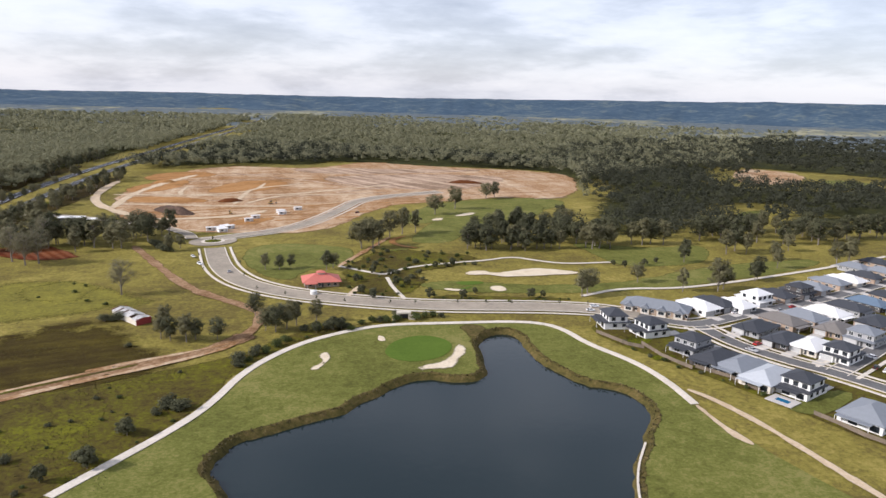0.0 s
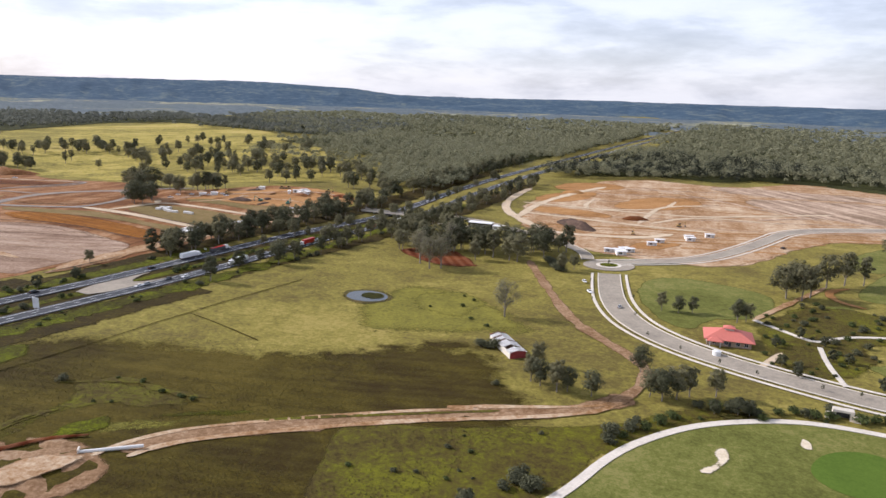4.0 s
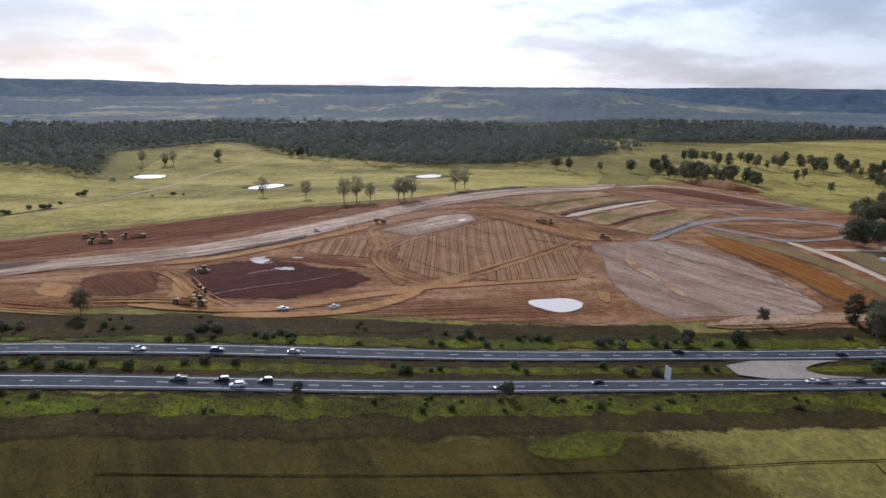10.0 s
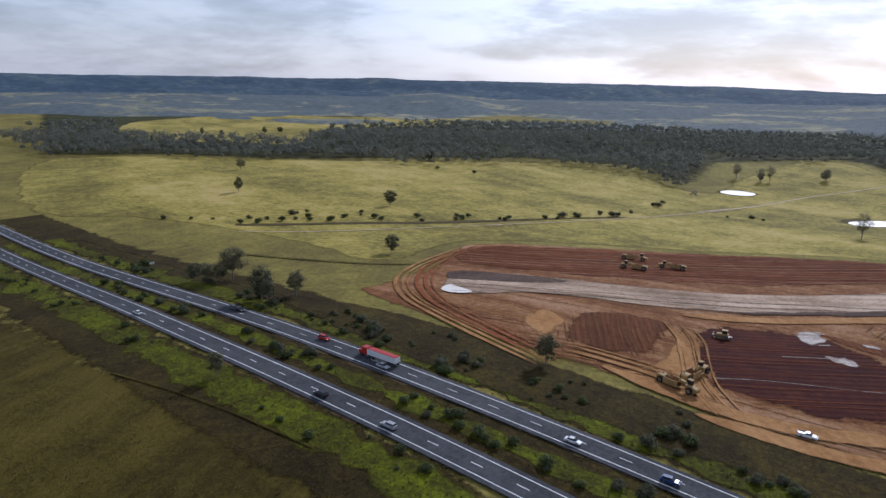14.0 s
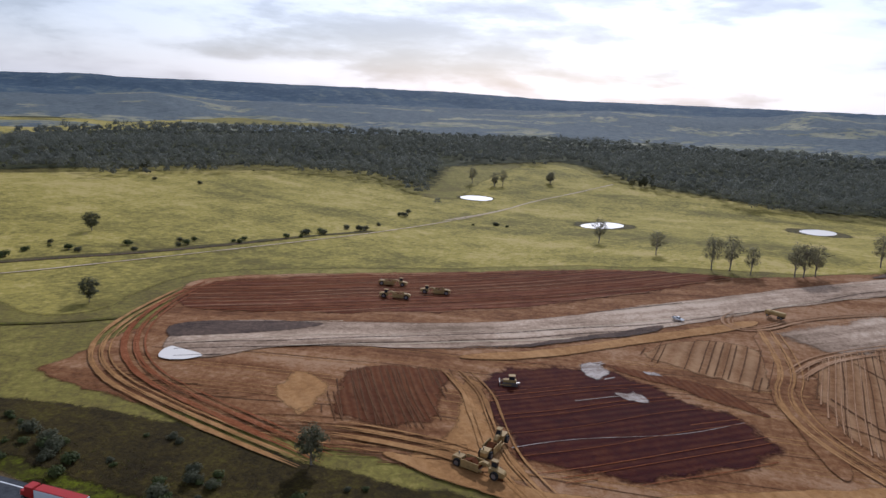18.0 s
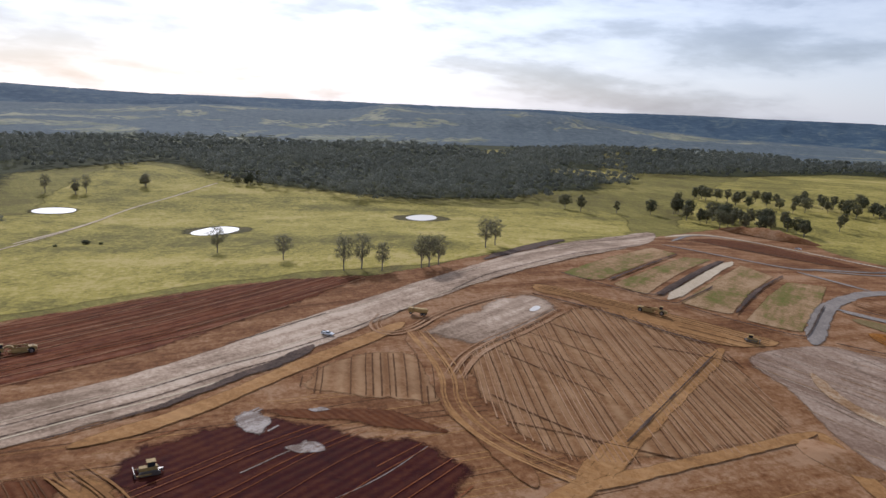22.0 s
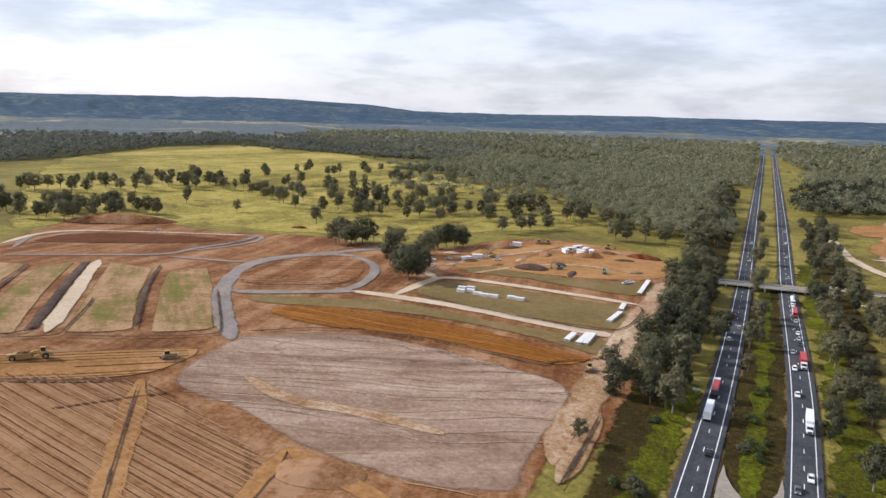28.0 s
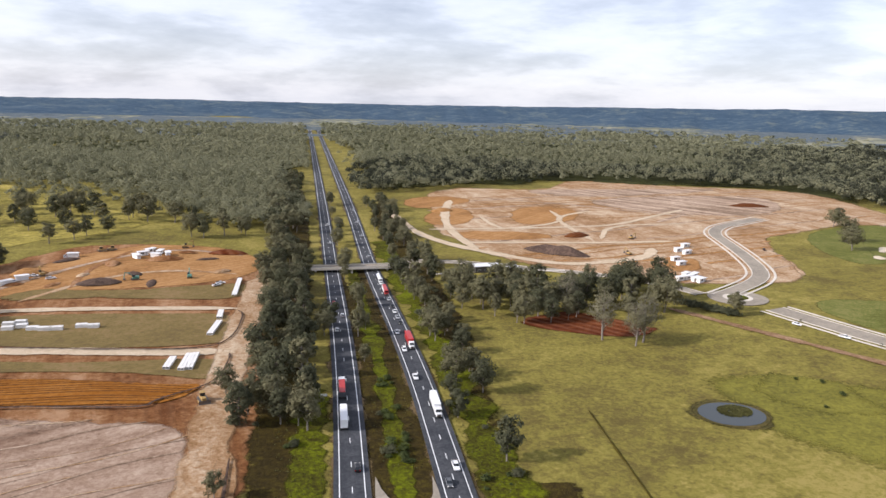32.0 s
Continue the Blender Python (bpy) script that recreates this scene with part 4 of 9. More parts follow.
for pts, lab in (
    ([(-313.2, 273), (-392.8, 359.3), (-433.7, 402.9), (-409.3, 411), (-334, 333), (-298, 292), (-302, 282)], "brown terrace strip with weeds"),
    ([(-291.8, 294.4), (-327.9, 335.9), (-395.2, 407.8), (-394, 432), (-327.2, 362), (-276, 310), (-273, 306)], "green and brown terrace strip"),
    ([(-262, 319.5), (-307.9, 369.6), (-378.9, 444.5), (-341, 444.5), (-290, 387), (-244.5, 340.4), (-251, 329)], "brown terrace strip with weeds"),
    ([(-236.7, 341.2), (-286.4, 394.7), (-327.1, 441.5), (-319, 468), (-277, 426), (-220, 363), (-226.5, 353)], "green and brown terrace strip"),
):
    area("terrace_strip", pts, M_STRIP, 0.45, 8, 0.5, 0, label=lab, band=2)
ribbon("grey_batter", [(-273, 313.5), (-305.4, 349), (-352, 397), (-387.9, 434.9)], 6, M_DARK, 0.6, 1, 4, 4, rough=0.3, crown=0.5, label="grey sloping bank beside a terrace")
BROWN_LOT_8 = [(-291.8, 457.6), (-301.6, 502.5), (-292.4, 548.5), (-268.9, 564.4), (-240.5, 532.1), (-225.6, 499.5), (-223, 469.6), (-267.5, 438.8)]
area("brown_lot", BROWN_LOT_8, M_SITE, 0.45, 10, 1.0, label="brown bare lot")
ruts(BROWN_LOT_8, 30, 5, 0.8, M_RUT_DARK, 0.53, 40, fill=0.5)
BROWN_LOT_9 = [(-507.5, 486.2), (-519.1, 529.8), (-455.3, 570.9), (-387.8, 576.2), (-405.7, 538.8), (-495, 477.1)]
area("brown_lot", BROWN_LOT_9, M_BROWN, 0.45, 10, 1.0, label="dark brown bare lot")
ruts(BROWN_LOT_9, 30, 5, 0.8, M_RUT_DARK, 0.53, 45, fill=0.5)
area("seeded_lot", [(-185.1, 482.4), (-179.2, 516.6), (-143.6, 520.7), (-91.3, 518.8), (-65.8, 518.8), (-60.5, 509.7), (-60.1, 478.8), (-65.7, 471), (-102.6, 467.6), (-152.1, 472.1)], M_LOT, 0.45, 10, 0.6, label="seeded olive building lot")
area("seeded_lot", [(-250, 422.3), (-201.8, 447.6), (-180.5, 459.8), (-112, 450.5), (-61.7, 457.7), (-57.4, 439.8), (-58.4, 428.5), (-91.1, 439), (-139.6, 443.3), (-187, 434.5), (-238.3, 408.1)], M_LOT, 0.45, 10, 0.6, label="seeded olive building lot")
area("seeded_lot", [(-187.3, 543.4), (-146.5, 549.9), (-97.5, 544.6), (-60.4, 543.9), (-55.8, 583), (-79.6, 577.2), (-127.5, 562.2), (-171.1, 573.9)], M_LOT, 0.45, 10, 0.6, label="seeded olive building lot")
ORANGE_EARTH_10 = [(-219.9, 398.3), (-224.2, 408.3), (-209.1, 426.1), (-185.9, 432.7), (-149.1, 436.8), (-112.3, 434.9), (-74.6, 427.4), (-61.9, 427.1), (-68.5, 413), (-82.1, 408.3), (-111.2, 409.9), (-153.5, 409), (-187.5, 394.3)]
area("orange_earth", ORANGE_EARTH_10, M_ORANGE, 0.5, 10, 1.0, label="orange tilled earth strip")
ruts(ORANGE_EARTH_10, 1, 2.2, 0.5, M_RUT_DARK, 0.58, 50, fill=0.7)
area("excavation", [(-195.1, 542.7), (-197, 629.5), (-147.5, 695.3), (-91.9, 692.1), (-51.5, 656), (-52.6, 615.1), (-66.5, 584), (-127.5, 562.2), (-151.9, 565.5)], M_TAN_DIRT, 0.35, 10, 3.0, label="churned tan earth with heaps and machines")
heap("spoil_heap", (-541, 598), 52, 19, 8, M_SITE, 40, label="long red spoil heap on the meadow's edge", category="earth heap")
heap("gravel_heap", (-140.9, 580.5), 13, 8, 3.5, M_DARK, 10, 0.6, "dark grey gravel heap", "gravel heap")
heap("soil_heap", (-185.6, 605.9), 11, 7, 4, M_TAN_DIRT, 10, 0.6, "tan soil heap on bare earth", "soil heap")
heap("soil_heap", (-116.6, 642.6), 13, 7, 3, M_SITE, 10, 0.6, "brown soil heap on bare earth", "soil heap")
heap("soil_heap", (-78.6, 662.9), 14, 7, 3, M_RED2, 0, 0.6, "reddish soil heap on bare earth", "soil heap")
for k, (c, rx, ry, top) in enumerate((((-207.2, 598.3), 8, 4, 1.8), ((-185.5, 580.4), 6, 4, 1.4), ((-176, 641.8), 10, 4, 1.6), ((-154.9, 601.3), 6, 3, 1.2), ((-145.6, 630.5), 9, 5, 2.0), ((-126.4, 602.4), 7, 4, 1.5), ((-127.4, 670.1), 12, 4, 2.0), ((-104.7, 662.8), 7, 4, 1.6), ((-89.7, 643.1), 8, 3, 1.4), ((-77.1, 608.8), 7, 4, 1.6), ((-164.4, 578), 7, 3, 1.3), ((-112.6, 579.5), 10, 3, 1.2))):
    mat, lab = ((M_PALE_DIRT, "low pale soil heap on churned earth"), (M_SITE, "low brown soil heap on churned earth"), (M_DARK, "low dark soil heap on churned earth"))[k % 3]
    heap("soil_heap", c, rx, ry, top, mat, 25 * k, 0.6, lab, "soil heap", 0.7, 2.0)["group"] = "heaps in the excavation"
for pts, w, mat in (([(-196.3, 554.4), (-177.2, 601.4), (-152.3, 646), (-115.7, 677.9), (-67.5, 656.2)], 6, M_GREY), ([(-170.7, 542.1), (-144.7, 592.6), (-109.9, 613.5), (-65.7, 602.8)], 5, M_PALE_DIRT), ([(-153, 568.7), (-156.4, 616.5), (-141.9, 673.8)], 4, M_SITE)):
    ribbon("site_lane", pts, w, mat, 0.5, 2, 3, 6, rough=0.5, taper=10, label="churned lane through the excavation")
heap("soil_heap", (-384.6, 656.9), 9, 5, 2.5, M_BROWN, 0, 0.4, "small dark soil heap on grass", "soil heap")
heap("soil_heap", (-111.9, 284.5), 15, 10, 2, M_SITE, 20, 0.4, "low brown soil heap with loose clods", "soil heap")
for pts, w, mat, lab in (
    ([(-204.1, 355.3), (-231.7, 381.6), (-262.7, 414.8), (-281.4, 441.6), (-305.3, 484.1), (-311, 520.6), (-283.4, 564.5), (-262.2, 594.8), (-235.6, 619.4)], 9, M_LANE, "grey compacted site lane"),
    ([(-458.3, 426.3), (-417.1, 457.3), (-374.8, 490.7), (-383.8, 521.7), (-377.7, 564.3), (-387.2, 602.5)], 5, M_LANE, "grey compacted site lane"),
    ([(-505.4, 458.2), (-532.9, 504.8), (-529.4, 538), (-462.7, 578.3), (-390.5, 600.7)], 5, M_TRACK, "pale compacted site lane"),
    ([(-282.8, 444.8), (-304.1, 482.8), (-304.7, 525.1), (-281.1, 560.9), (-246.0, 545.4), (-224.9, 518.4), (-213.0, 478.5), (-215.5, 457.9), (-238.6, 436.8), (-258.0, 420.6)], 6, M_LANE, "grey compacted site lane"),
    ([(-479.8, 449.1), (-538.6, 509.0), (-505.2, 557.2), (-397.3, 601.9), (-376.6, 598.2), (-364.9, 562.3), (-377.5, 509.6)], 4, M_LANE, "grey compacted site lane"),
    ([(-369.2, 485.1), (-343.2, 489.4), (-310.6, 496.2)], 5, M_LANE, "grey compacted site lane"),
    ([(-392, 448), (-352, 406), (-310.7, 364.7), (-265.3, 314.4)], 6.5, M_TRACK, "pale gravel lane"),
    ([(-265.2, 419.9), (-239.4, 437.9), (-217.4, 454.9), (-208.5, 464.6)], 6, M_LANE, "grey compacted site lane"),
    ([(-211.1, 462.7), (-183.9, 466.2), (-140, 467), (-86.3, 461.8), (-57.2, 462.6)], 8, M_TRACK, "pale compacted building lane"),
    ([(-185.8, 466.4), (-185.1, 512.8), (-179.9, 526.9), (-139.1, 528.5), (-93.4, 527.5), (-59.4, 527.5)], 6, M_TRACK, "pale compacted building lane"),
    ([(-200, 535.6), (-183.5, 519.2)], 6, M_TRACK, "pale compacted building lane"),
    ([(-52.7, 600.2), (-55.8, 495.1), (-57, 440.1), (-57.3, 395.3), (-55.7, 361.2), (-53.5, 323.7)], 13, M_PALE_DIRT, "wide tan haul lane beside trees"),
    ([(-50.2, 372.6), (-49.4, 343.1), (-50, 314.3)], 7, M_PALE_DIRT, "pale churned lane edge"),
    ([(-202.1, 305.2), (-160.8, 256.8), (-126.4, 216.5), (-103.2, 188.5)], 8, M_TAN_DIRT, "straight tan berm track"),
    ([(-128.5, 291.8), (-120.3, 260.6), (-108.4, 213.4), (-98.8, 183)], 5, M_TAN_DIRT, "tan wheel track over earth"),
    ([(-128.5, 291.8), (-107.9, 285.4), (-82.6, 279.1)], 7, M_TAN_DIRT, "tan wheel track over earth"),
    ([(-175.3, 328.7), (-148.9, 318.8), (-123, 326.3), (-90.2, 326.6)], 6, M_PALE_DIRT, "pale wheel track over gravel"),
    ([(-229.2, 166), (-183.1, 168), (-151, 166.2), (-131.7, 173), (-101.3, 176.2)], 9, M_SITE, "tan wheel track over earth"),
    ([(-129.4, 53.5), (-150.9, 82), (-186.4, 112.1), (-220.5, 148.9), (-237, 165.7)], 7, M_TAN_DIRT, "tan wheel track over earth"),
    ([(-40.5, 91.9), (-46.8, 128), (-63.5, 160.6), (-100, 189.1)], 7, M_TAN_DIRT, "tan wheel track over earth"),
    ([(-50.1, 56.3), (-47.5, 109), (-80.6, 153), (-101.2, 192.4), (-151, 243), (-191.3, 294.3)], 7, M_TAN_DIRT, "long tan haul track"),
):
    ribbon("site_lane", pts, w * 1.4, mat, 0.52, 2, 4, 8, rough=0.22, label=lab, taper=14)
# where the scrapers turn: bands of wheel tracks
for pts, w, mat in (
    ([(-189.3, -91.3), (-153.0, -85.2), (-108.2, -67.6), (-80.3, -47.5), (-63.1, -26.2), (-54.1, -2.8), (-47.0, 22.8), (-40.8, 48.3)], 6, M_RUT_RED), ([(-173.1, -93.8), (-113.2, -78.1), (-76.7, -59.3), (-56.7, -35.2), (-47.2, -8.3), (-40.0, 19.8), (-35.8, 44.2)], 5, M_TAN_DIRT), ([(-117.0, 56.4), (-101.8, 69.4), (-85.5, 76.1), (-66.0, 85.0), (-55.0, 94.1), (-48.1, 101.5)], 8, M_TAN_DIRT), ([(-228.6, 168.3), (-197.3, 171.9), (-176.5, 172.4), (-155.2, 167.1), (-135.1, 170.7), (-119.8, 179.0), (-104.7, 192.8)], 7, M_TAN_DIRT), ([(-176.5, 172.4), (-195.1, 182.4), (-209.4, 196.4), (-224.4, 217.3), (-252.4, 249.4)], 6, M_RUT), ([(-249.2, 158.2), (-233.3, 150.6), (-222.1, 155.4), (-228.6, 168.3), (-246.3, 182.6), (-261.2, 203.0), (-277.4, 232.2), (-270.6, 245.0), (-252.7, 247.9)], 4, M_RUT), ([(-55.9, 40.4), (-58.8, 55.3), (-60.7, 73.5), (-57.7, 84.2)], 7, M_TAN_DIRT),
):
    for k in (-2, -1, 0, 1, 2):
        ribbon("wheel_track", pts, w * (0.13, 0.22, 0.10, 0.18, 0.26)[k + 2], mat, 0.56 + 0.01 * k, 2, 3, 6, rough=0.9, crown=0.05, shift=k * w * 0.3 + 0.13 * w * (k % 2), taper=14, label="wheel track pressed into the soil")
area("churned_soil", [(-184.3, 118.3), (-201.2, 133.1), (-208.1, 150.6), (-198.3, 167.8), (-172.2, 170.1), (-151.5, 165.0), (-159.4, 138.1), (-166.4, 113.7)], M_HATCH, 0.34, 5, 3.0, label="brown earth with short machine furrows", band=6)
ruts([(-184.3, 118.3), (-201.2, 133.1), (-208.1, 150.6), (-198.3, 167.8), (-172.2, 170.1), (-151.5, 165.0), (-159.4, 138.1), (-166.4, 113.7)], -9, 2.6, 0.7, M_RUT_DARK, 0.44, 95, fill=0.6, sway=0.6, crown=0.2)
area("wet_soil", [(-149.0, 93.8), (-159.2, 116.5), (-150.6, 150.4), (-136.5, 164.0), (-130.0, 158.6), (-138.5, 134.6), (-143.7, 112.4)], M_BROWN, 0.36, 5, 3.0, label="damp dark brown churned soil", band=6)
for pts in ([(-149.2, 93.1), (-153.0, 102.4), (-141.8, 108.6), (-133.5, 106.2), (-135.2, 98.1)], [(-154.7, 115.4), (-156.5, 124.3), (-151.3, 126.6), (-150.1, 118.9)], [(-126.3, 107.3), (-131.2, 118.7), (-125.4, 123.7), (-121.3, 113.7)]):
    area("wet_clay", pts, M_WET, 0.5, 1.6, 3.2, 1, label="shiny wet clay", band=6)
# ploughed and battered edges stand up as low dark berms
for pts, w in (
    ([(-271.5, 300), (-258.7, 314.7), (-260.8, 318.8), (-289.7, 356.4), (-297.8, 364.8)], 1.6), ([(-255.7, 317.4), (-235.5, 333.2), (-213, 356.7), (-217.4, 364.5), (-243.2, 392), (-268.3, 419)], 1.6),
    ([(-313.4, 272.2), (-292.3, 285.4), (-268.1, 309.3), (-285.8, 327.9), (-393.2, 442.7)], 1.8), ([(-296.5, 293.7), (-336.1, 338.8), (-404.6, 408.5)], 3.0), ([(-243.9, 341), (-294.9, 393.4), (-346.5, 455.5)], 4.5),
    ([(-206, 368.7), (-186.6, 392.9), (-152.7, 407.6), (-110.7, 408.5), (-81.1, 405.1), (-78.4, 412.9), (-59.2, 426.4), (-57.3, 453.1), (-57.9, 459.2)], 1.6), ([(-175.3, 473.6), (-117.4, 466), (-69.9, 464.2), (-58.4, 476.9), (-56.2, 516.7), (-60.2, 522.9)], 1.4),
    ([(-451.1, 421.5), (-410.6, 452), (-369.2, 485.1)], 1.6), ([(-262.8, 433.1), (-221.8, 461.7), (-221.5, 492.6)], 1.4), ([(-272.4, 238.9), (-245.1, 267.4), (-220.2, 284.3), (-203.5, 299.6)], 2.2),
    ([(-493, 471.1), (-436.7, 523.6), (-377.1, 550.6), (-380.1, 580.8)], 1.4),
    # the first strip is the shadow of the straight tan berm track, painted dark
    ([(-123.4, 213.7), (-157, 251.7), (-197.6, 299.3)], 1.5), ([(-49.1, 367.8), (-48.5, 339.2), (-49.2, 311.2)], 2.0),
):
    ob = ribbon("earth_berm", pts, w, M_DARK, 0.75, 2, 3, 2, rough=0.8, crown=0.5, taper=9, label="low dark strip of earth berm and ridge shadow")
area("site_pond", [(-81.9, 237.3), (-87.4, 245.3), (-88.5, 265.4), (-77, 265.5), (-65.4, 253.9), (-71.5, 241.9)], M_POND, 0.5, 4, 2.2, label="rain pond on the site, sky reflection in its pale colour")
area("site_pond", [(-81, -36.9), (-87.2, -38.7), (-89.9, -37), (-87.2, -30), (-85.9, -20.9), (-77.2, -25.1), (-77.2, -31.6)], M_POND, 0.6, 3, 1.8, label="rain pond on the site, sky reflection in its pale colour")
area("site_pond", [(-247.4, 228.3), (-254.7, 234.7), (-252.4, 237.4), (-245.4, 231.2)], M_POND, 0.6, 4, 0.5, label="small puddle with sky reflection in its pale colour")
for dx, dy, rx in ((-661, -85, 27), (-536, 68, 34), (-588, 250, 34)):
    area("dam_rim", [(dx + rx * math.cos(a), dy + rx * math.sin(a)) for a in np.linspace(0, 6.283, 13)[:-1]], M_BANK, 0.2, 6, 3.0, label="bare trampled rim of a farm dam", band=12)
area("farm_dam", [(-657.2, -105.4), (-680.8, -95.8), (-675.3, -64.9), (-648, -67.8), (-643.2, -91.8)], M_POND, 0.3, 8, 0.6, label="farm dam in the pasture, sky reflection in its pale colour")
area("farm_dam", [(-526.3, 45.7), (-554.4, 58.2), (-562.7, 73.3), (-541.4, 89.1), (-513.5, 76.8), (-509.2, 57.5)], M_POND, 0.3, 8, 0.6, label="farm dam in the pasture, sky reflection in its pale colour")
area("farm_dam", [(-587.7, 231.2), (-613.1, 247.3), (-614.4, 265.9), (-586.5, 267.9), (-560, 245.3)], M_POND, 0.3, 8, 0.6, label="farm dam in the pasture, sky reflection in its pale colour")
# ---- earthworks north-east ----
SITE2 = [(100.5, 683.6), (79.9, 763.7), (91.4, 843.4), (104.8, 976.9), (161.3, 1034.9), (273.9, 1002.2), (336.9, 1133.5), (438.1, 1064.8), (643.3, 1018.4), (604.9, 829.7), (553.3, 736.3), (495.2, 755), (404.6, 715), (363.5, 697.7), (335.5, 632.4), (300.1, 551.8), (247.6, 556.6), (198, 568.1), (167.1, 587.3), (119.3, 640.7)]
area("pale_earthworks", SITE2, M_PALE_DIRT, 0.3, 14, 5.0, label="pale tan bare earth of a second building site")
area("pale_earthworks", [(329.3, 699.7), (290.2, 590.4), (307.8, 562), (330.8, 621.3), (351.1, 684.6), (453.5, 786.8), (428.2, 805.3)], M_PALE_DIRT, 0.2, 10, 3.0, label="pale tan bare earth beside the road")
for pts in ([(97.3, 860), (143.1, 881), (133.6, 792.6), (87.2, 771.9), (77.3, 805.8)], [(186.2, 881.1), (249.1, 880.5), (255.3, 832.3), (212.4, 781.6), (156.9, 778.9)], [(87.1, 757.2), (176.1, 755.2), (188.1, 716.4), (100.1, 713.9)], [(75.1, 932.2), (134.4, 960.1), (164.5, 918.6), (124.8, 880.7), (74.2, 859.3)], [(229.6, 637.6), (268.7, 641.4), (247.3, 597.8), (215.8, 594.5)]):
    area("tan_cut", pts, M_TAN_DIRT, 0.42, 8, 3.0, label="orange-tan cut earth")
for pts in ([(271.9, 923.5), (431.4, 971), (548.5, 946.9), (478.1, 819.9), (373.4, 809), (303.6, 857.3)], [(225.4, 1017.7), (380.2, 1023.8), (547.6, 1030), (431.4, 971), (269.9, 936.4)]):
    area("levelled_lots", pts, M_GREY, 0.40, 14, 4.0, label="grey levelled lots")
ruts(SITE2, 14, 15, 6.0, M_TAN_DIRT, 0.36, 81, fill=0.3, sway=2, crown=0.04, label="tan graded stripes on bare earth")
ruts(SITE2, 18, 24, 5.0, M_GREY, 0.37, 82, fill=0.3, sway=2, crown=0.04, label="grey wheel stripes on bare earth")
heap("spoil_heap", (163.8, 669.4), 29, 11, 6, M_DARK, -40, label="long dark spoil heap on earth", category="earth heap")
heap("spoil_heap", (464.9, 874.5), 26, 9, 4, M_BROWN, -10, label="dark brown spoil heap on earth", category="earth heap")
heap("spoil_heap", (108.9, 853.7), 14, 8, 3.5, M_TAN_DIRT, 20, label="tan spoil heap on earth", category="earth heap")
heap("spoil_heap", (204, 730.5), 14, 8, 4, M_BROWN, 20, label="dark brown spoil heap on earth", category="earth heap")
for pts, w in (([(57.1, 858.8), (58.7, 805.4), (67.5, 743.1), (87.7, 699.2), (122.3, 658.5), (155.4, 628.5), (191.9, 633.5), (230.1, 647.4), (246.6, 676.3)], 10), ([(77.9, 761.9), (153.2, 766.2), (207.5, 768.5), (259.1, 772.7), (313.6, 813.1), (373.8, 854.4)], 6), ([(95.5, 709.6), (160.4, 707.3), (211.7, 700.5), (281.6, 698.8)], 6),
               ([(141.1, 823.4), (141.3, 784.6), (148, 766.4)], 5), ([(261.9, 848.5), (215.5, 818.5), (210.4, 776.3), (210.6, 707.4)], 6), ([(104.9, 677.9), (96.1, 765.6), (112.4, 859.3), (131.2, 921.3)], 9), ([(153.4, 763.7), (218.7, 792.8), (222.9, 856.3)], 5), ([(218.9, 713.4), (251.1, 774.2), (335.9, 774.4)], 5)):
    ribbon("site_lane", pts, w * 1.2, M_TRACK, 0.55, 2, 4, 8, rough=0.45, label="pale compacted site lane", taper=12)
for pts, w in (([(163.9, 943.3), (254.7, 895.4), (324.9, 835.5), (363.2, 813)], 6), ([(281.9, 968.6), (376, 936.7), (430, 892.1)], 5), ([(278.3, 927.4), (420.9, 884.5), (514.7, 848.7)], 5), ([(336.5, 1011.2), (411.1, 941.2), (575.8, 921.6)], 5), ([(304.4, 783.1), (368.3, 833.1)], 7)):
    ribbon("site_lane", pts, w, M_GREY, 0.55, 2, 5, 4, rough=0.3, taper=12, label="grey half-built street")
# ---- golf course ----
shore = SHORE
rim = grown(shore, 3.0)
area("fairway", [(251.5, 180), (262, 198.5), (273, 217.9), (281.6, 236.7), (288.3, 267.2), (301.2, 290), (314.5, 304.7), (334.6, 317.5), (350.6, 322.5), (377.9, 323.1), (406, 324.8), (422.2, 321.9), (430.6, 311.8), (435.6, 292.8), (448.7, 272.1), (454.6, 251.1), (455.9, 229.4), (461.8, 199.3), (469.5, 177), (478.2, 153.7), (463.7, 119.4), (359.3, 100), (271.2, 111.8), (241, 160.9)], M_FAIRWAY, 0.2, 10, 0.0, label="mown golf fairway round the lake", holes=(rim,))


def build_bank():
    verts, faces, n = [], [], len(shore)
    inner = grown(shore, -2.5)
    for a, b, c in zip(rim, shore, inner):
        m = a.lerp(b, 0.5)
        w = noise.noise(Vector((b.x * 0.15, b.y * 0.15, 0)))
        verts += [(a.x, a.y, height(a.x, a.y) + 0.3), (m.x, m.y, 0.5 * (height(m.x, m.y) + LAKE_Z) + 0.9 + 0.6 * w), (b.x, b.y, LAKE_Z + 0.25 + 0.3 * w), (c.x, c.y, LAKE_Z - 1.0)]
    for i in range(n):
        for k in range(3):
            a, b = 4 * i + k, 4 * ((i + 1) % n) + k
            faces.append((a, b, b + 1, a + 1))
    ob = mesh_object("lake_bank", verts, faces, M_BANK)
    return tagged(ob, "brown and olive reedy lake bank", "bank", "", "structure")


build_bank()
area("putting_green", [(343.6, 287.9), (349.6, 301.5), (362.9, 307.7), (373.6, 299.8), (374.1, 289.3), (367.4, 278.3), (355.2, 273.9), (346.1, 278.7)], M_GREEN, 0.34, 5, 0.0, label="dark green putting green")
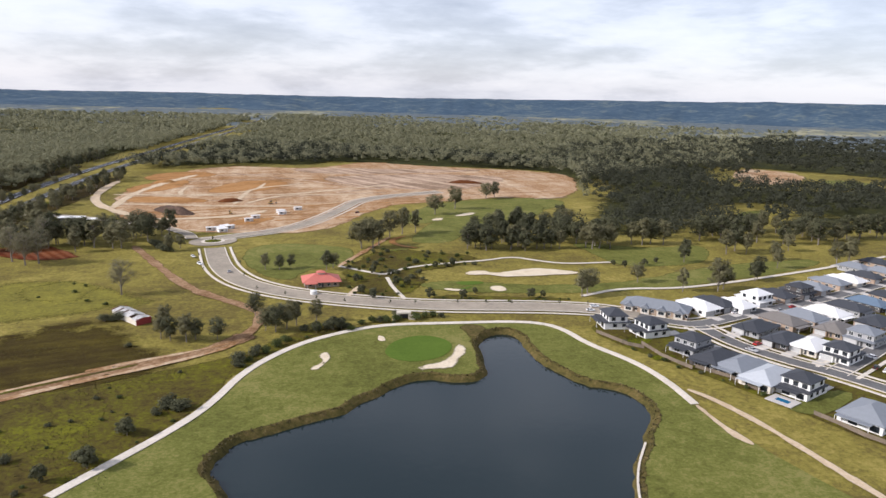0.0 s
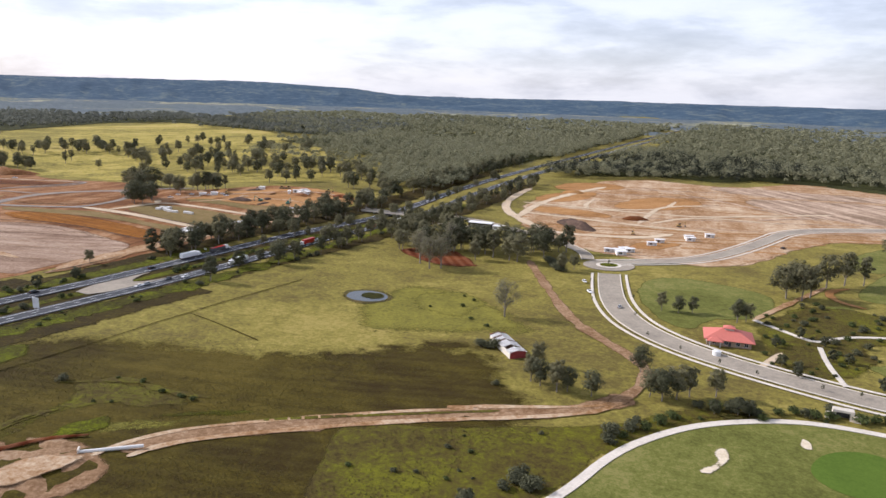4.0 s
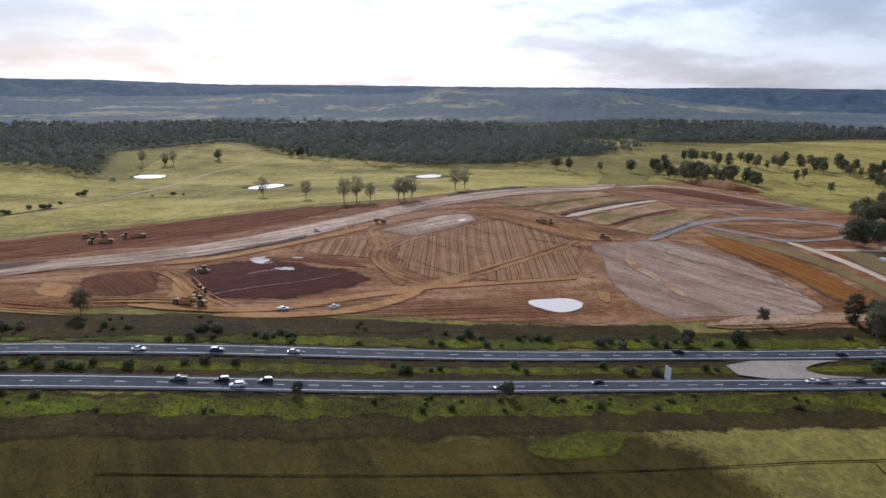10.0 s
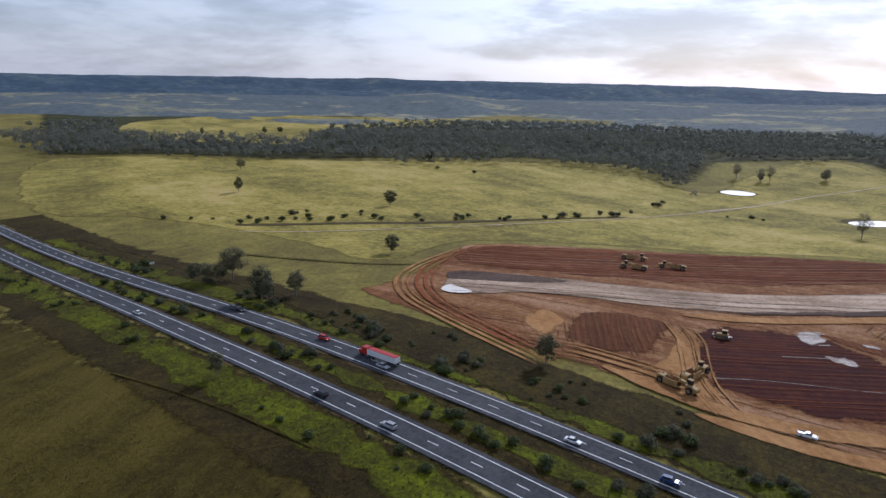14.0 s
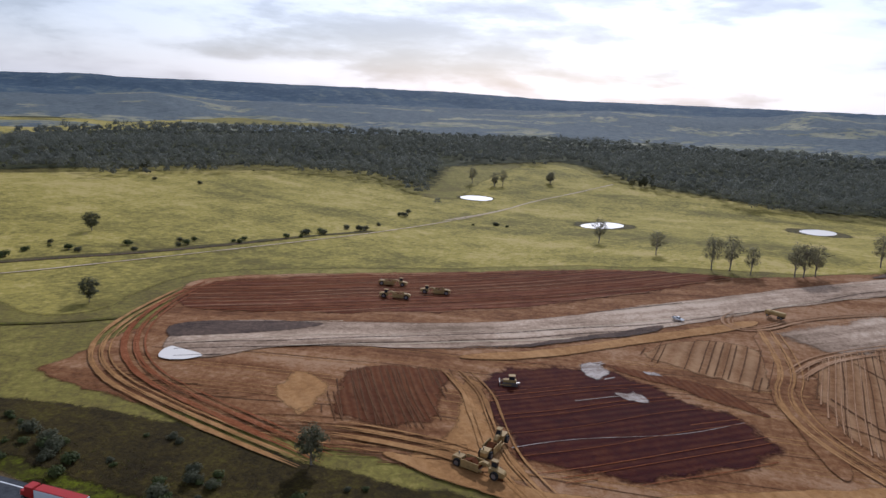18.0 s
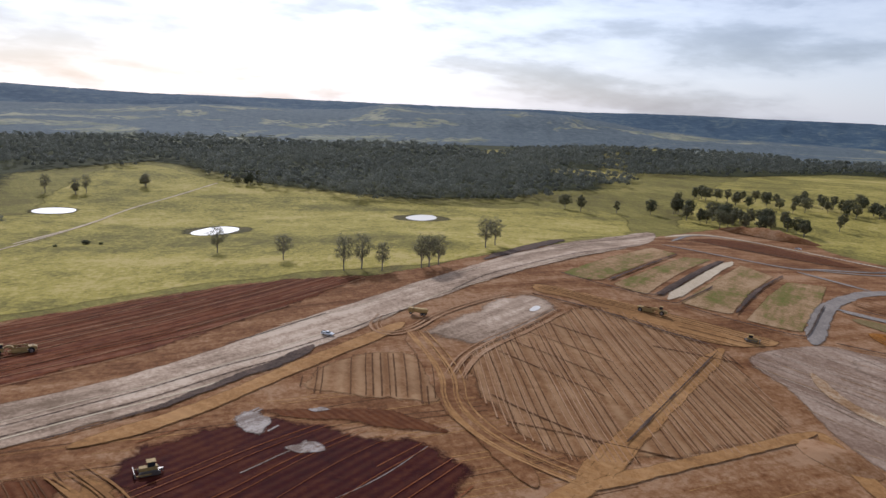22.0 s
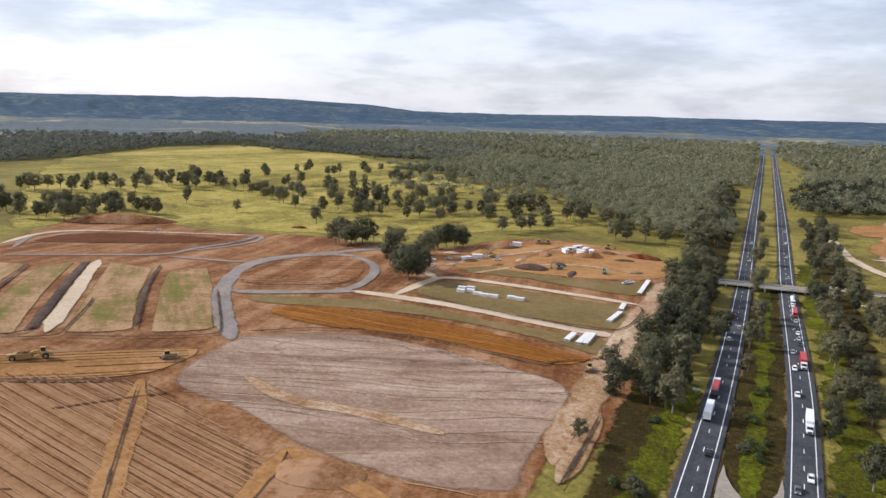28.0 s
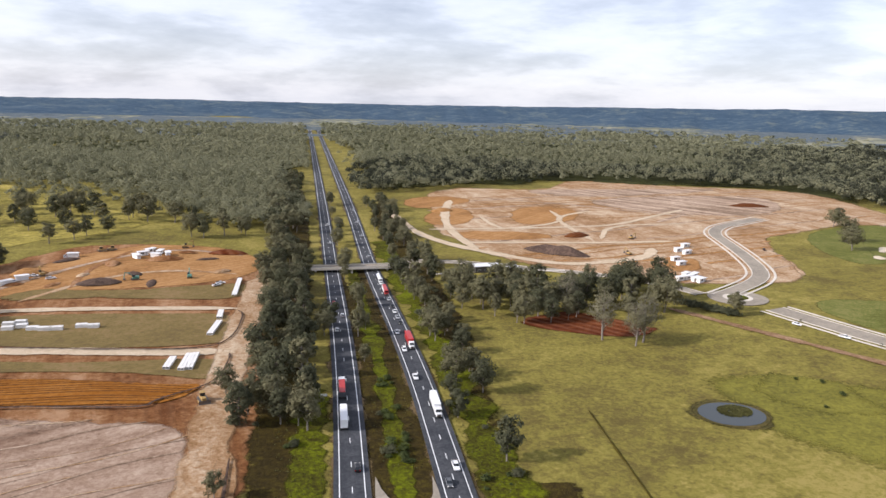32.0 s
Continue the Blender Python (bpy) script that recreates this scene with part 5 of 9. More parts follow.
for pts in ([(387.4, 397.6), (404.5, 399.9), (406.8, 393.6), (392.8, 388.9)], [(381.2, 374.1), (399.7, 391.2), (395.2, 382.9), (384.9, 378.5)]):
    area("putting_green", pts, M_GREEN, 0.36, 5, 0.0, label="mown golf tee")
for pts, lab in (([(364, 395.7), (388.3, 405.3), (436.5, 390.9), (490.3, 397.4), (565.9, 441.1), (665.8, 467.7), (648.1, 435.4), (519.2, 382.6), (464.7, 373.2), (415.6, 371.2), (372.3, 378.8)], "mown golf fairway"), ([(369.1, 523.9), (394.4, 608.3), (434.4, 678.2), (486.9, 714.9), (527.1, 708), (500.8, 628.8), (454.5, 607.4), (421, 553.5), (401.5, 507.9), (376.4, 508.5)], "mown golf fairway between trees"),
                 ([(488.7, 512.8), (511, 513.3), (547.9, 493.7), (603.1, 515.6), (575.7, 444.4), (502.8, 430.9), (496.7, 470.1)], "mown golf fairway"), ([(700, 662), (758.8, 690), (708.7, 600.3), (656.7, 571.2)], "mown golf fairway in the wood"), ([(249.4, 481.8), (265.1, 520.3), (302.4, 512.6), (335.1, 493.9), (327.8, 441.6), (300.5, 428.4), (296, 401.7), (271.6, 416.7)], "green lawn round the red-roofed house"),
                 ([(327.8, 441.6), (351, 493.1), (375.1, 492.2), (363.6, 440.1)], "mown golf rough"), ([(416.6, 729.1), (543.7, 764.5), (553.2, 689.8), (372.7, 577.3), (367, 636.8)], "mown golf fairway"), ([(999, 974.2), (1076.2, 956.7), (1012.2, 842.8), (970.8, 882.8)], "pale field in the wood")):
    area("fairway", pts, M_FAIRWAY, 0.16, 10, 2.0, label=lab)
area("pale_field", [(941.4, 1104.7), (1001.4, 1114.3), (1031.2, 1036.6), (938.7, 908.8), (864.3, 894.4), (846.7, 928.9)], M_PALE_DIRT, 0.2, 12, 3.0, label="bare tan field in the wood")
for pts in ([(316.6, 287.9), (321.9, 286.9), (322.4, 279.8), (320.4, 273.8), (316.7, 266.9), (312.9, 267.6), (313.3, 271.7), (316.7, 274.5), (317.8, 278.8)], [(354.8, 268.0), (359.0, 272.0), (364.7, 274.7), (370.8, 279.6), (373.2, 286.8), (375.5, 294.3), (379.6, 294.7), (382.2, 288.8), (380.4, 282.8), (377.3, 278.0), (374.0, 270.1), (369.2, 265.5), (363.9, 266.1), (358.4, 264.6)], [(341.4, 307.8), (344.7, 305.4), (345.3, 299.6), (341.5, 299.7)], [(396.4, 420.7), (404.5, 425.5), (412.6, 423.9), (416.8, 419.4), (425.8, 423.1), (441.6, 433.0), (457.4, 428.6), (473.5, 420.7), (469.1, 414.0), (439.4, 410.0), (419.4, 407.5), (412.3, 412.6), (404.1, 412.8), (397.7, 413.3)], [(379.5, 386.7), (393.7, 381.7), (392.6, 376), (380.2, 378.6)], [(405.7, 387.5), (414.7, 391), (418.6, 382.6), (414.7, 374.6), (405.7, 378.1)], [(395.2, 617.3), (409.7, 629.1), (407.6, 610.9), (396.8, 608.3)], [(416.7, 635.3), (441.7, 661), (443.4, 644.5), (422.1, 628.9)]):
    area("sand_bunker", pts, M_SAND, 0.45, 2.5, 1.6, label="pale sand golf bunker")
# ---- farm pond with its island of reeds ----
PC = (127, 380)
ring = lambda rx, ry, deg, k=12: [(PC[0] + rx * math.cos(a) * math.cos(radians(deg)) - ry * math.sin(a) * math.sin(radians(deg)), PC[1] + rx * math.cos(a) * math.sin(radians(deg)) + ry * math.sin(a) * math.cos(radians(deg))) for a in np.linspace(0, 2 * math.pi, k + 1)[:-1]]
area("pond_rim", ring(18, 16, -8), M_BANK, 0.2, 4, 2.5, label="bare brown rim of the farm pond")
area("pond_rim", ring(15, 13, -8), M_BANK, 0.3, 4, 1.0, label="muddy rim of the farm pond")
area("farm_pond", ring(12.5, 10.5, -8), M_DAM, 0.4, 5, 0.3, label="small farm pond reflecting the sky")

area("red_soil_patch", [(75.4, 495.5), (88.8, 509.5), (115, 520.2), (129.6, 507.6), (144.6, 491.1), (153.2, 477.3), (137.3, 464.3), (99, 477.6)], M_RED2, 0.25, 5, 2.5, label="bare red soil under eucalypts")
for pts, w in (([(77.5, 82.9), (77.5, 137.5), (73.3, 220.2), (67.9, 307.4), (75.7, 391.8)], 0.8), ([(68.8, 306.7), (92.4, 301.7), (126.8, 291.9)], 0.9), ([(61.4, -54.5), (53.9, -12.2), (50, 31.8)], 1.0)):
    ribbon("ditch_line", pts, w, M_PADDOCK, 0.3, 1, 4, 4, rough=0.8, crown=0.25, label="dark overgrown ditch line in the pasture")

area("scrub", [(320.8, 435.9), (343, 489.6), (374.8, 488.3), (420, 469.2), (407.4, 439.3), (369.4, 422.1), (375.8, 397.8), (358.6, 362.9), (334.7, 363.9), (321.9, 397.5)], M_ROUGH, 0.2, 6, 4.0, label="brown scrub and long grass by the golf path")
area("scrub", [(287.6, 286.9), (292.1, 306), (313.6, 320.2), (351, 330), (354.8, 324.8), (334.6, 319.1), (314.4, 306.2), (300.9, 292.8)], M_ROUGH, 0.26, 5, 3.0, label="dark scrub along the creek")
area("scrub", [(371.8, 374.3), (415.1, 369), (455.4, 364.4), (443.4, 356.1), (370.2, 357.4)], M_ROUGH, 0.24, 5, 2.0, label="rough grass strip beside the avenue")
area("scrub", [(377.7, 321.4), (389, 323.6), (396.1, 316.8), (388.1, 301.5), (381.2, 274.6), (374.5, 268.8), (383.6, 293)], M_BANK, 0.42, 4, 2.0, label="tall brown reeds beside the lake")


# ---- highway ----
HWY_L = [(-8, 4200), (-8.5, 1500), (-8.5, 700), (-8.5, 592), (-10, 457), (-12, 384), (-14.5, 325), (-15.5, 280), (-12.5, 225), (-8, 170), (-3, 110), (1, 60), (4, 0), (3, -75), (-1, -152), (-12, -300), (-40, -700), (-90, -1500)]
HWY_R = [(18, 4200), (18, 1500), (18, 700), (18.5, 592), (18.7, 500), (18.7, 424), (17, 370), (15, 320), (13.8, 285), (15.5, 235), (19, 195), (23, 155), (26, 110), (28, 60), (29.5, 0), (28, -60), (23, -120), (12, -250), (-16, -700), (-66, -1500)]
MID = [((a[0] + np.interp(a[1], [q[1] for q in HWY_R[::-1]], [q[0] for q in HWY_R[::-1]])) / 2, a[1]) for a in HWY_L]


def side(line, y):
    """x of a carriageway's middle at that y."""
    return float(np.interp(y, [q[1] for q in line[::-1]], [q[0] for q in line[::-1]]))


def highway():
    for side, line in (("west", HWY_L), ("east", HWY_R)):
        ribbon("verge_" + side, line, 14.5, M_VERGE, 0.28, 2, 4, 4, rough=0.5, label="dry brown gravel verge of the highway")
        ribbon("road_" + side, line, 10.6, M_ASPHALT, 0.62, 2, 10, 4, thick=0.3, label="dark asphalt highway carriageway")
        for off in (-3.6, 3.6):
            ribbon("edge_line", line, 0.3, M_LINE, 0.64, 2, 10, 1, shift=off, label="white painted edge line")
        p = dense(rounded(line, 2, False), 12.0, False)
        verts, faces = [], []
        for i in range(len(p) - 1):
            if abs(p[i].y) > 1700:
                continue
            d = (p[i + 1] - p[i]).normalized()
            s = Vector((d.y, -d.x)) * 0.13
            e = p[i] + d * 3.5
            k = len(verts)
            for q in (p[i] - s, p[i] + s, e + s, e - s):
                verts.append((q.x, q.y, height(q.x, q.y) + 0.645))
            faces.append((k, k + 1, k + 2, k + 3))
        tagged(mesh_object("lane_dashes", verts, faces, M_LINE), "white dashed lane line", "road marking", "", "stuff")


M_VERGE = earth("verge", ((0.38, (0.063, 0.050, 0.025)), (0.48, (0.108, 0.080, 0.046)), (0.60, (0.164, 0.124, 0.081))), 0.05, 0.7)
highway()
# the ground between and beside the carriageways
def stretch(line, y0, y1):
    return [(side(line, y), y) for y in np.arange(y0, y1, -25.0)]


for line, y0, w, off, lift in ((HWY_R, 345, 36, -20, 0.14), (HWY_L, 300, 40, 22, 0.12), (MID, 640, 26, 0, 0.13)):
    ribbon("roadside_ground", stretch(line, y0, -420), w, M_VEG, lift, 2, 5, 10, rough=0.25, shift=off, label="dark brown-green weedy ground beside the highway")
for line, y0, y1, w, off, lab in ((HWY_R, 720, -320, 17, -15, "lush green weedy roadside grass"), (HWY_L, 420, -320, 13, 13, "lush green weedy roadside grass"), (MID, 640, -320, 9, 0, "green overgrown median strip")):
    ribbon("verge_grass", stretch(line, y0, y1), w, M_LUSH, 0.22, 2, 3, 8, rough=0.9, shift=off, label=lab)
area("cut_bank", [(-19.6, -90.3), (-38.7, -50.5), (-40.5, -1.6), (-39.5, 40), (-45.1, 90.4), (-48.1, 127.8), (-49.8, 161.2), (-46.3, 186.2), (-32.3, 185.5), (-24.2, 147.8), (-14.8, 100.7), (-6.1, 46.2), (-4.1, -20.2)], M_VEG, 0.3, 8, 3.0, label="dark overgrown cutting beside the highway")
area("roadside_scrub", [(-20, 1000), (-20, 600), (-22, 460), (-25, 384), (-28, 325), (-29, 280), (-26, 225), (-21, 170), (-16, 110), (-12, 60), (-9, 0), (-10, -75), (-14, -152), (-26, -300), (-42, -300), (-32, -152), (-27, -75), (-26, 0), (-29, 60), (-33, 110), (-39, 170), (-42, 225), (-44, 280), (-46, 325), (-46, 384), (-48, 460), (-50, 600), (-52, 1000)], M_VEG, 0.16, 10, 3.0, label="dark undergrowth beside the highway")
area("roadside_scrub", [(32, 330), (30, 400), (31, 610), (31, 900), (62, 900), (64, 610), (50, 430), (40, 335)], M_VEG, 0.16, 10, 4.0, label="dark undergrowth beside the highway")
area("crossover", [(-7, 356), (-5, 342), (1, 330), (8, 336), (11, 356), (10, 300), (-9, 300)], M_STREET, 0.6, 4, 0.0, 1, label="worn asphalt median crossover")


def kerbed(name, line, width, label, walks=True, kerb=0.5, mat=None, rounds=2):
    ribbon(name, line, width, mat or M_STREET, 0.5, rounds, 5, 4, thick=0.3, label=label)
    for s in (-1, 1):
        ribbon("kerb", line, kerb, M_CONCRETE, 0.66, rounds, 5, 2, thick=0.3, shift=s * (width / 2 + kerb / 2), label="pale concrete kerb")
        if walks:
            ribbon("footpath", line, 1.6, M_CONCRETE, 0.55, rounds, 5, 2, thick=0.2, shift=s * (width / 2 + 4.0), label="pale concrete footpath")


AVENUE = [(475.1, 332.4), (457.8, 343), (434.7, 347.1), (410.9, 348.5), (369.6, 350.4), (334.7, 359.8), (304.6, 371.9), (281.9, 387), (263.3, 408.1), (248.4, 440.2), (237.9, 479.3), (232.3, 502.7)]
kerbed("road_avenue", AVENUE, 13, "grey two-lane avenue", kerb=0.6)
RBT = (226.1, 528.4)
kerbed("road_s_bend", [(218.4, 534), (233.9, 543.6), (266.8, 566), (285.1, 591.3), (303, 635.9), (319.8, 688.8), (329.9, 725.1), (353, 755.4), (389.7, 775.8), (424.7, 795.5)], 10, "grey curving estate road", kerb=0.7)
kerbed("road_to_bridge", [(208.7, 539.7), (201.5, 560.6), (184.7, 581.4), (164.9, 600.1), (120.6, 624.2), (87.8, 639.7), (60.4, 645.6), (39.1, 652.8)], 8, "grey road to the bridge", walks=False)
ribbon("footpath", [(57.6, 607.5), (81.3, 611.2), (102.3, 616.7), (149.2, 611.8)], 3, M_CONCRETE, 0.6, label="pale concrete path")


def disc(name, c, r, mat, lift, thick, label, n=40, hole=0.0):
    verts, faces = [], []
    for i in range(n):
        a = 2 * math.pi * i / n
        for rr, dz in ((r, -thick), (r, 0), (hole, 0)):
            x, y = c[0] + rr * math.cos(a), c[1] + rr * math.sin(a)
            verts.append((x, y, height(x, y) + lift + dz))
    for i in range(n):
        a, b = 3 * i, 3 * ((i + 1) % n)
        faces += [(a, b, b + 1, a + 1), (a + 1, b + 1, b + 2, a + 2)]
    return tagged(mesh_object(name, verts, faces, mat, smooth=False), label, "roundabout", "", "structure")


disc("roundabout", RBT, 17, M_STREET, 0.54, 0.3, "grey asphalt roundabout")
disc("roundabout_apron", RBT, 8.5, M_CONCRETE, 0.64, 0.2, "pale concrete roundabout apron")
disc("roundabout_island", RBT, 6.0, M_LUSH, 0.78, 0.2, "planted roundabout island")
for pts, w, lab in (([(251.5, 180), (262, 198.5), (273, 217.9), (281.6, 236.7), (288.3, 267.2), (301.2, 290), (314.5, 304.7), (334.6, 317.5), (350.6, 322.5), (377.9, 323.1), (406, 324.8), (422.2, 321.9), (430.6, 311.8), (435.6, 292.8), (448.7, 272.1), (454.6, 251.1), (455.9, 229.4)], 3.2, "pale concrete golf path"),
                    ([(320.7, 439), (334.9, 426.3), (348.4, 414.4), (355.7, 425.4), (366.9, 435.4), (393.5, 445.7), (417, 452), (436.8, 463.9), (451.7, 452.2), (468.4, 442.7), (501.2, 448.1)], 2.6, "pale concrete golf path"),
                    ([(349.9, 409), (352.2, 386.4), (358, 362.9)], 2.2, "pale concrete golf path"), ([(456.4, 367.7), (485.2, 383.7), (519.2, 382.6), (562.5, 397.7), (612.8, 418.6), (652.3, 435.4), (719, 468.3)], 3.0, "pale concrete golf path"),
                    ([(425.8, 202.1), (417, 186.7), (411.2, 171.2), (408.3, 156.1)], 0.7, "thin pale stone path edge")):
    ribbon("path", pts, w, M_CONCRETE, 0.45, 2, 4, 2, thick=0.2, label=lab)
for pts, w, mat, lab in (([(455.9, 229.4), (457.7, 208.2), (461.1, 198.2)], 3.0, M_TRACK, "worn sandy path"), ([(458.9, 242.8), (464.7, 233.9), (471, 217.2), (476.1, 195.4), (479.3, 178), (483.2, 160)], 3.0, M_TRACK, "worn sandy path behind the houses"),
                         ([(172.5, 517.6), (215.1, 435.9), (238, 394.2), (260.8, 369.8), (279.3, 352.3), (286.4, 338.8), (285.7, 320.2), (279, 299.6)], 6.5, M_FARM, "reddish dirt farm track"),
                         ([(283.8, 312.5), (279.8, 303.9), (266.6, 288.8), (247.5, 276.7), (224.8, 263.5), (236.3, 269.1), (225.7, 262.3), (200.8, 241.3), (170.7, 213.4), (162.5, 201.4), (159.2, 190.4)], 10, M_FARM, "wide brown dirt farm track"),
                         ([(177.1, 227.5), (192.2, 239.8), (209.4, 252.5), (228.7, 266.1), (246.5, 278.0)], 2.2, M_ROUGH, "strip of dark weeds along the middle of the farm track"),
                         ([(282, 308.1), (278.8, 301), (265.9, 292.2), (246.1, 281.7), (222.9, 268.7), (243.9, 278.3), (223.6, 266), (197.6, 245.4), (167.5, 216.2), (159.5, 203.7), (155.7, 190.9), (155.5, 183.8)], 2.6, M_PALE_DIRT, "dirt farm track rut"),
                         ([(281.5, 303.7), (277.1, 294.2), (267.3, 285.5), (248.7, 272.4), (226.7, 258.5), (227.7, 258.7), (214.9, 249.4), (190.7, 228), (173.8, 210.7), (166, 198.8), (164, 188.9)], 3.2, M_PALE_DIRT, "dirt farm track rut"),
                         ([(356.8, 535.9), (341, 493.6), (327.6, 457.8), (320.7, 439)], 4, M_PALE_DIRT, "dirt path"), ([(334.8, 393.1), (325.8, 365.4), (323, 359.4)], 4, M_TRACK, "sandy driveway"),
                         ([(370.1, 540.1), (356.3, 524.5), (359.5, 502.8), (375.1, 492.2)], 5, M_TAN_DIRT, "bare tan earth under trees"), ([(-848.4, 51.7), (-750.4, 11.6), (-676.3, -23.1), (-584.3, -40.3), (-485.7, -67.3)], 3, M_TRACK, "faint farm track in the pasture"),
                         ([(-124.3, -256.8), (-154.7, -227.6), (-193.1, -202.1), (-230.5, -173.2), (-289.8, -144.5), (-343.6, -120.2), (-394.7, -91.7)], 6.5, M_BANK, "dark overgrown creek bed in the pasture"), ([(-122.6, -254.2), (-152.7, -225.1), (-190.7, -199.6), (-227.6, -170.7), (-286.2, -142.1), (-332.7, -123.7)], 3.0, M_DARK, "dark creek line in the pasture"), ([(-110.4, -235.3), (-145.6, -193.6), (-213.7, -158.7), (-290.7, -126.6), (-386.9, -88.3), (-487.7, -60.6), (-626.7, -31.1)], 2.0, M_TRACK, "worn cattle track beside the creek"), ([(-69.3, -171.4), (-77.5, -138.8), (-93.7, -97.3), (-113.2, -78.1)], 3.0, M_ROUGH, "old furrow in the pasture")):
    ribbon("track", pts, w * 1.15, mat, 0.3 if w > 9 else 0.42, 2, 3, 6, rough=0.55, label=lab, taper=8)
# ---- estate streets ----
kerbed("street_upper", [(475.1, 332.4), (488.4, 321.5), (501, 317), (525.7, 329.8), (559.7, 344.7), (592.4, 359), (661.4, 394.7), (756.1, 442.3)], 8, "dark grey estate street", mat=M_TOWN)
kerbed("street_lower", [(499.4, 316.1), (503.8, 294.5), (508.6, 283.5), (518.1, 268.3), (528.4, 256.6), (539.6, 239), (551.1, 215.9)], 8, "dark grey estate street", mat=M_TOWN)
kerbed("street_cross", [(530, 255.4), (549.7, 268.3), (578.2, 288.3), (625.9, 320)], 8, "dark grey estate street", mat=M_TOWN)


# ---- trees ----
def part(name, bm, mat, parent, label=""):
    me = bpy.data.meshes.new(name)
    bm.to_mesh(me)
    bm.free()
    me.materials.append(mat)
    ob = new(name, me)
    ob.parent = parent
    return tagged(ob, label)


def limb(verts, faces, a, b, ra, rb, bend, rng, sides=6, segs=4):
    a, b = Vector(a), Vector(b)
    d = (b - a).normalized()
    s = d.orthogonal().normalized()
    u = d.cross(s)
    wob = Vector((rng.uniform(-1, 1), rng.uniform(-1, 1), 0)) * bend
    base = len(verts)
    for i in range(segs + 1):
        t = i / segs
        c = a.lerp(b, t) + wob * math.sin(math.pi * t)
        r = ra + (rb - ra) * t
        for k in range(sides):
            g = 2 * math.pi * k / sides
            verts.append(c + s * r * math.cos(g) + u * r * math.sin(g))
    for i in range(segs):
        for k in range(sides):
            p, q = base + i * sides + k, base + i * sides + (k + 1) % sides
            faces.append((p, q, q + sides, p + sides))


def leaves(verts, faces, centre, rx, rz, count, size, rng, heart=None):
    """A clump of small leaf sprays, thin towards its edge, that face away from the heart of the crown."""
    away = (Vector(centre) - heart).normalized() if heart is not None else Vector((0, 0, 0.6))
    for _ in range(count):
        v = Vector((rng.gauss(0, 1), rng.gauss(0, 1), rng.gauss(0, 1))).normalized() * (rng.random() ** 0.45)
        c = Vector(centre) + Vector((v.x * rx, v.y * rx, v.z * rz))
        n = (v * 0.9 + away * 0.7 + Vector((rng.uniform(-0.6, 0.6), rng.uniform(-0.6, 0.6), rng.uniform(-0.1, 0.8)))).normalized()
        s = n.orthogonal().normalized()
        s = (Matrix.Rotation(rng.uniform(0, 6.28), 3, n) @ s) * size * rng.uniform(0.6, 1.3)
        u = n.cross(s) * rng.uniform(0.5, 0.9)
        k = len(verts)
        verts += [c - s, c + s * 0.7 - u, c + u]
        faces.append((k, k + 1, k + 2))


def tree(name, seed, tall, spread, clumps, per, leaf, mat, label, lean=0.03, bare=0.32, dead=False, category="tree"):
    """A tree 1 unit of 'tall' metres high: tapered trunk, limbs and a ragged crown of overlapping leaf clumps."""
    rng = random.Random(seed)
    root = tagged(new(name), label, category)
    tv, tf, lv, lf = [], [], [], []
    top = Vector((rng.uniform(-lean, lean) * tall, rng.uniform(-lean, lean) * tall, tall * 0.72))
    r0 = tall * 0.02
    limb(tv, tf, (0, 0, -0.4), top, r0, r0 * 0.35, tall * 0.02, rng, 6, 4)
    low = bare * tall * (0.95 if dead else 0.75)
    heart = Vector((top.x * 0.8, top.y * 0.8, 0.5 * (low + tall * 0.95)))
    half = 0.5 * (tall * 0.95 - low)
    for i in range(clumps):
        # places spread evenly round the crown, more of them high up and outside
        u, g = -0.75 + 1.7 * (i + rng.random()) / clumps, i * 2.4 + rng.uniform(-0.6, 0.6)
        ring = math.sqrt(max(0.05, 1 - min(1.0, u * u * 0.9))) * rng.uniform(0.35, 0.95)
        end = heart + Vector((math.cos(g) * ring * spread, math.sin(g) * ring * spread, u * half * rng.uniform(0.75, 0.95)))
        start = top * max(0.25, min(0.95, (end.z - tall * 0.18) / (tall * 0.72)))
        limb(tv, tf, start, end, r0 * (0.42 if u < 0 else 0.3), r0 * 0.08, spread * 0.08, rng, 4, 2)
        if dead:
            for _ in range(3):
                e2 = end + Vector((rng.uniform(-1, 1), rng.uniform(-1, 1), rng.uniform(0.1, 1))) * tall * 0.09
                limb(tv, tf, start.lerp(end, rng.uniform(0.5, 1)), e2, r0 * 0.12, r0 * 0.04, 0.2, rng, 4, 2)
        size = spread * rng.uniform(0.28, 0.5)
        leaves(lv, lf, end, size, size * rng.uniform(0.6, 0.85), per, leaf, rng, heart)
    mesh_object("trunk", tv, tf, M_BARK, root)
    mesh_object("crown", lv, lf, mat, root, smooth=False)
    return root


def shrub(name, seed, tall, wide, count, mat, label, category="shrub"):
    rng = random.Random(seed)
    root = tagged(new(name), label, category)
    tv, tf, lv, lf = [], [], [], []
    for i in range(5):
        g = i * 1.3
        c = Vector((math.cos(g) * wide * 0.3 * rng.random(), math.sin(g) * wide * 0.3 * rng.random(), tall * rng.uniform(0.35, 0.65)))
        limb(tv, tf, (0, 0, -0.2), c, 0.09, 0.03, 0.1, rng, 4, 2)
        leaves(lv, lf, c, wide * 0.34, tall * 0.36, count, 0.34, rng)
    mesh_object("stem", tv, tf, M_BARK, root)
    mesh_object("foliage", lv, lf, mat, root, smooth=False)
    return root


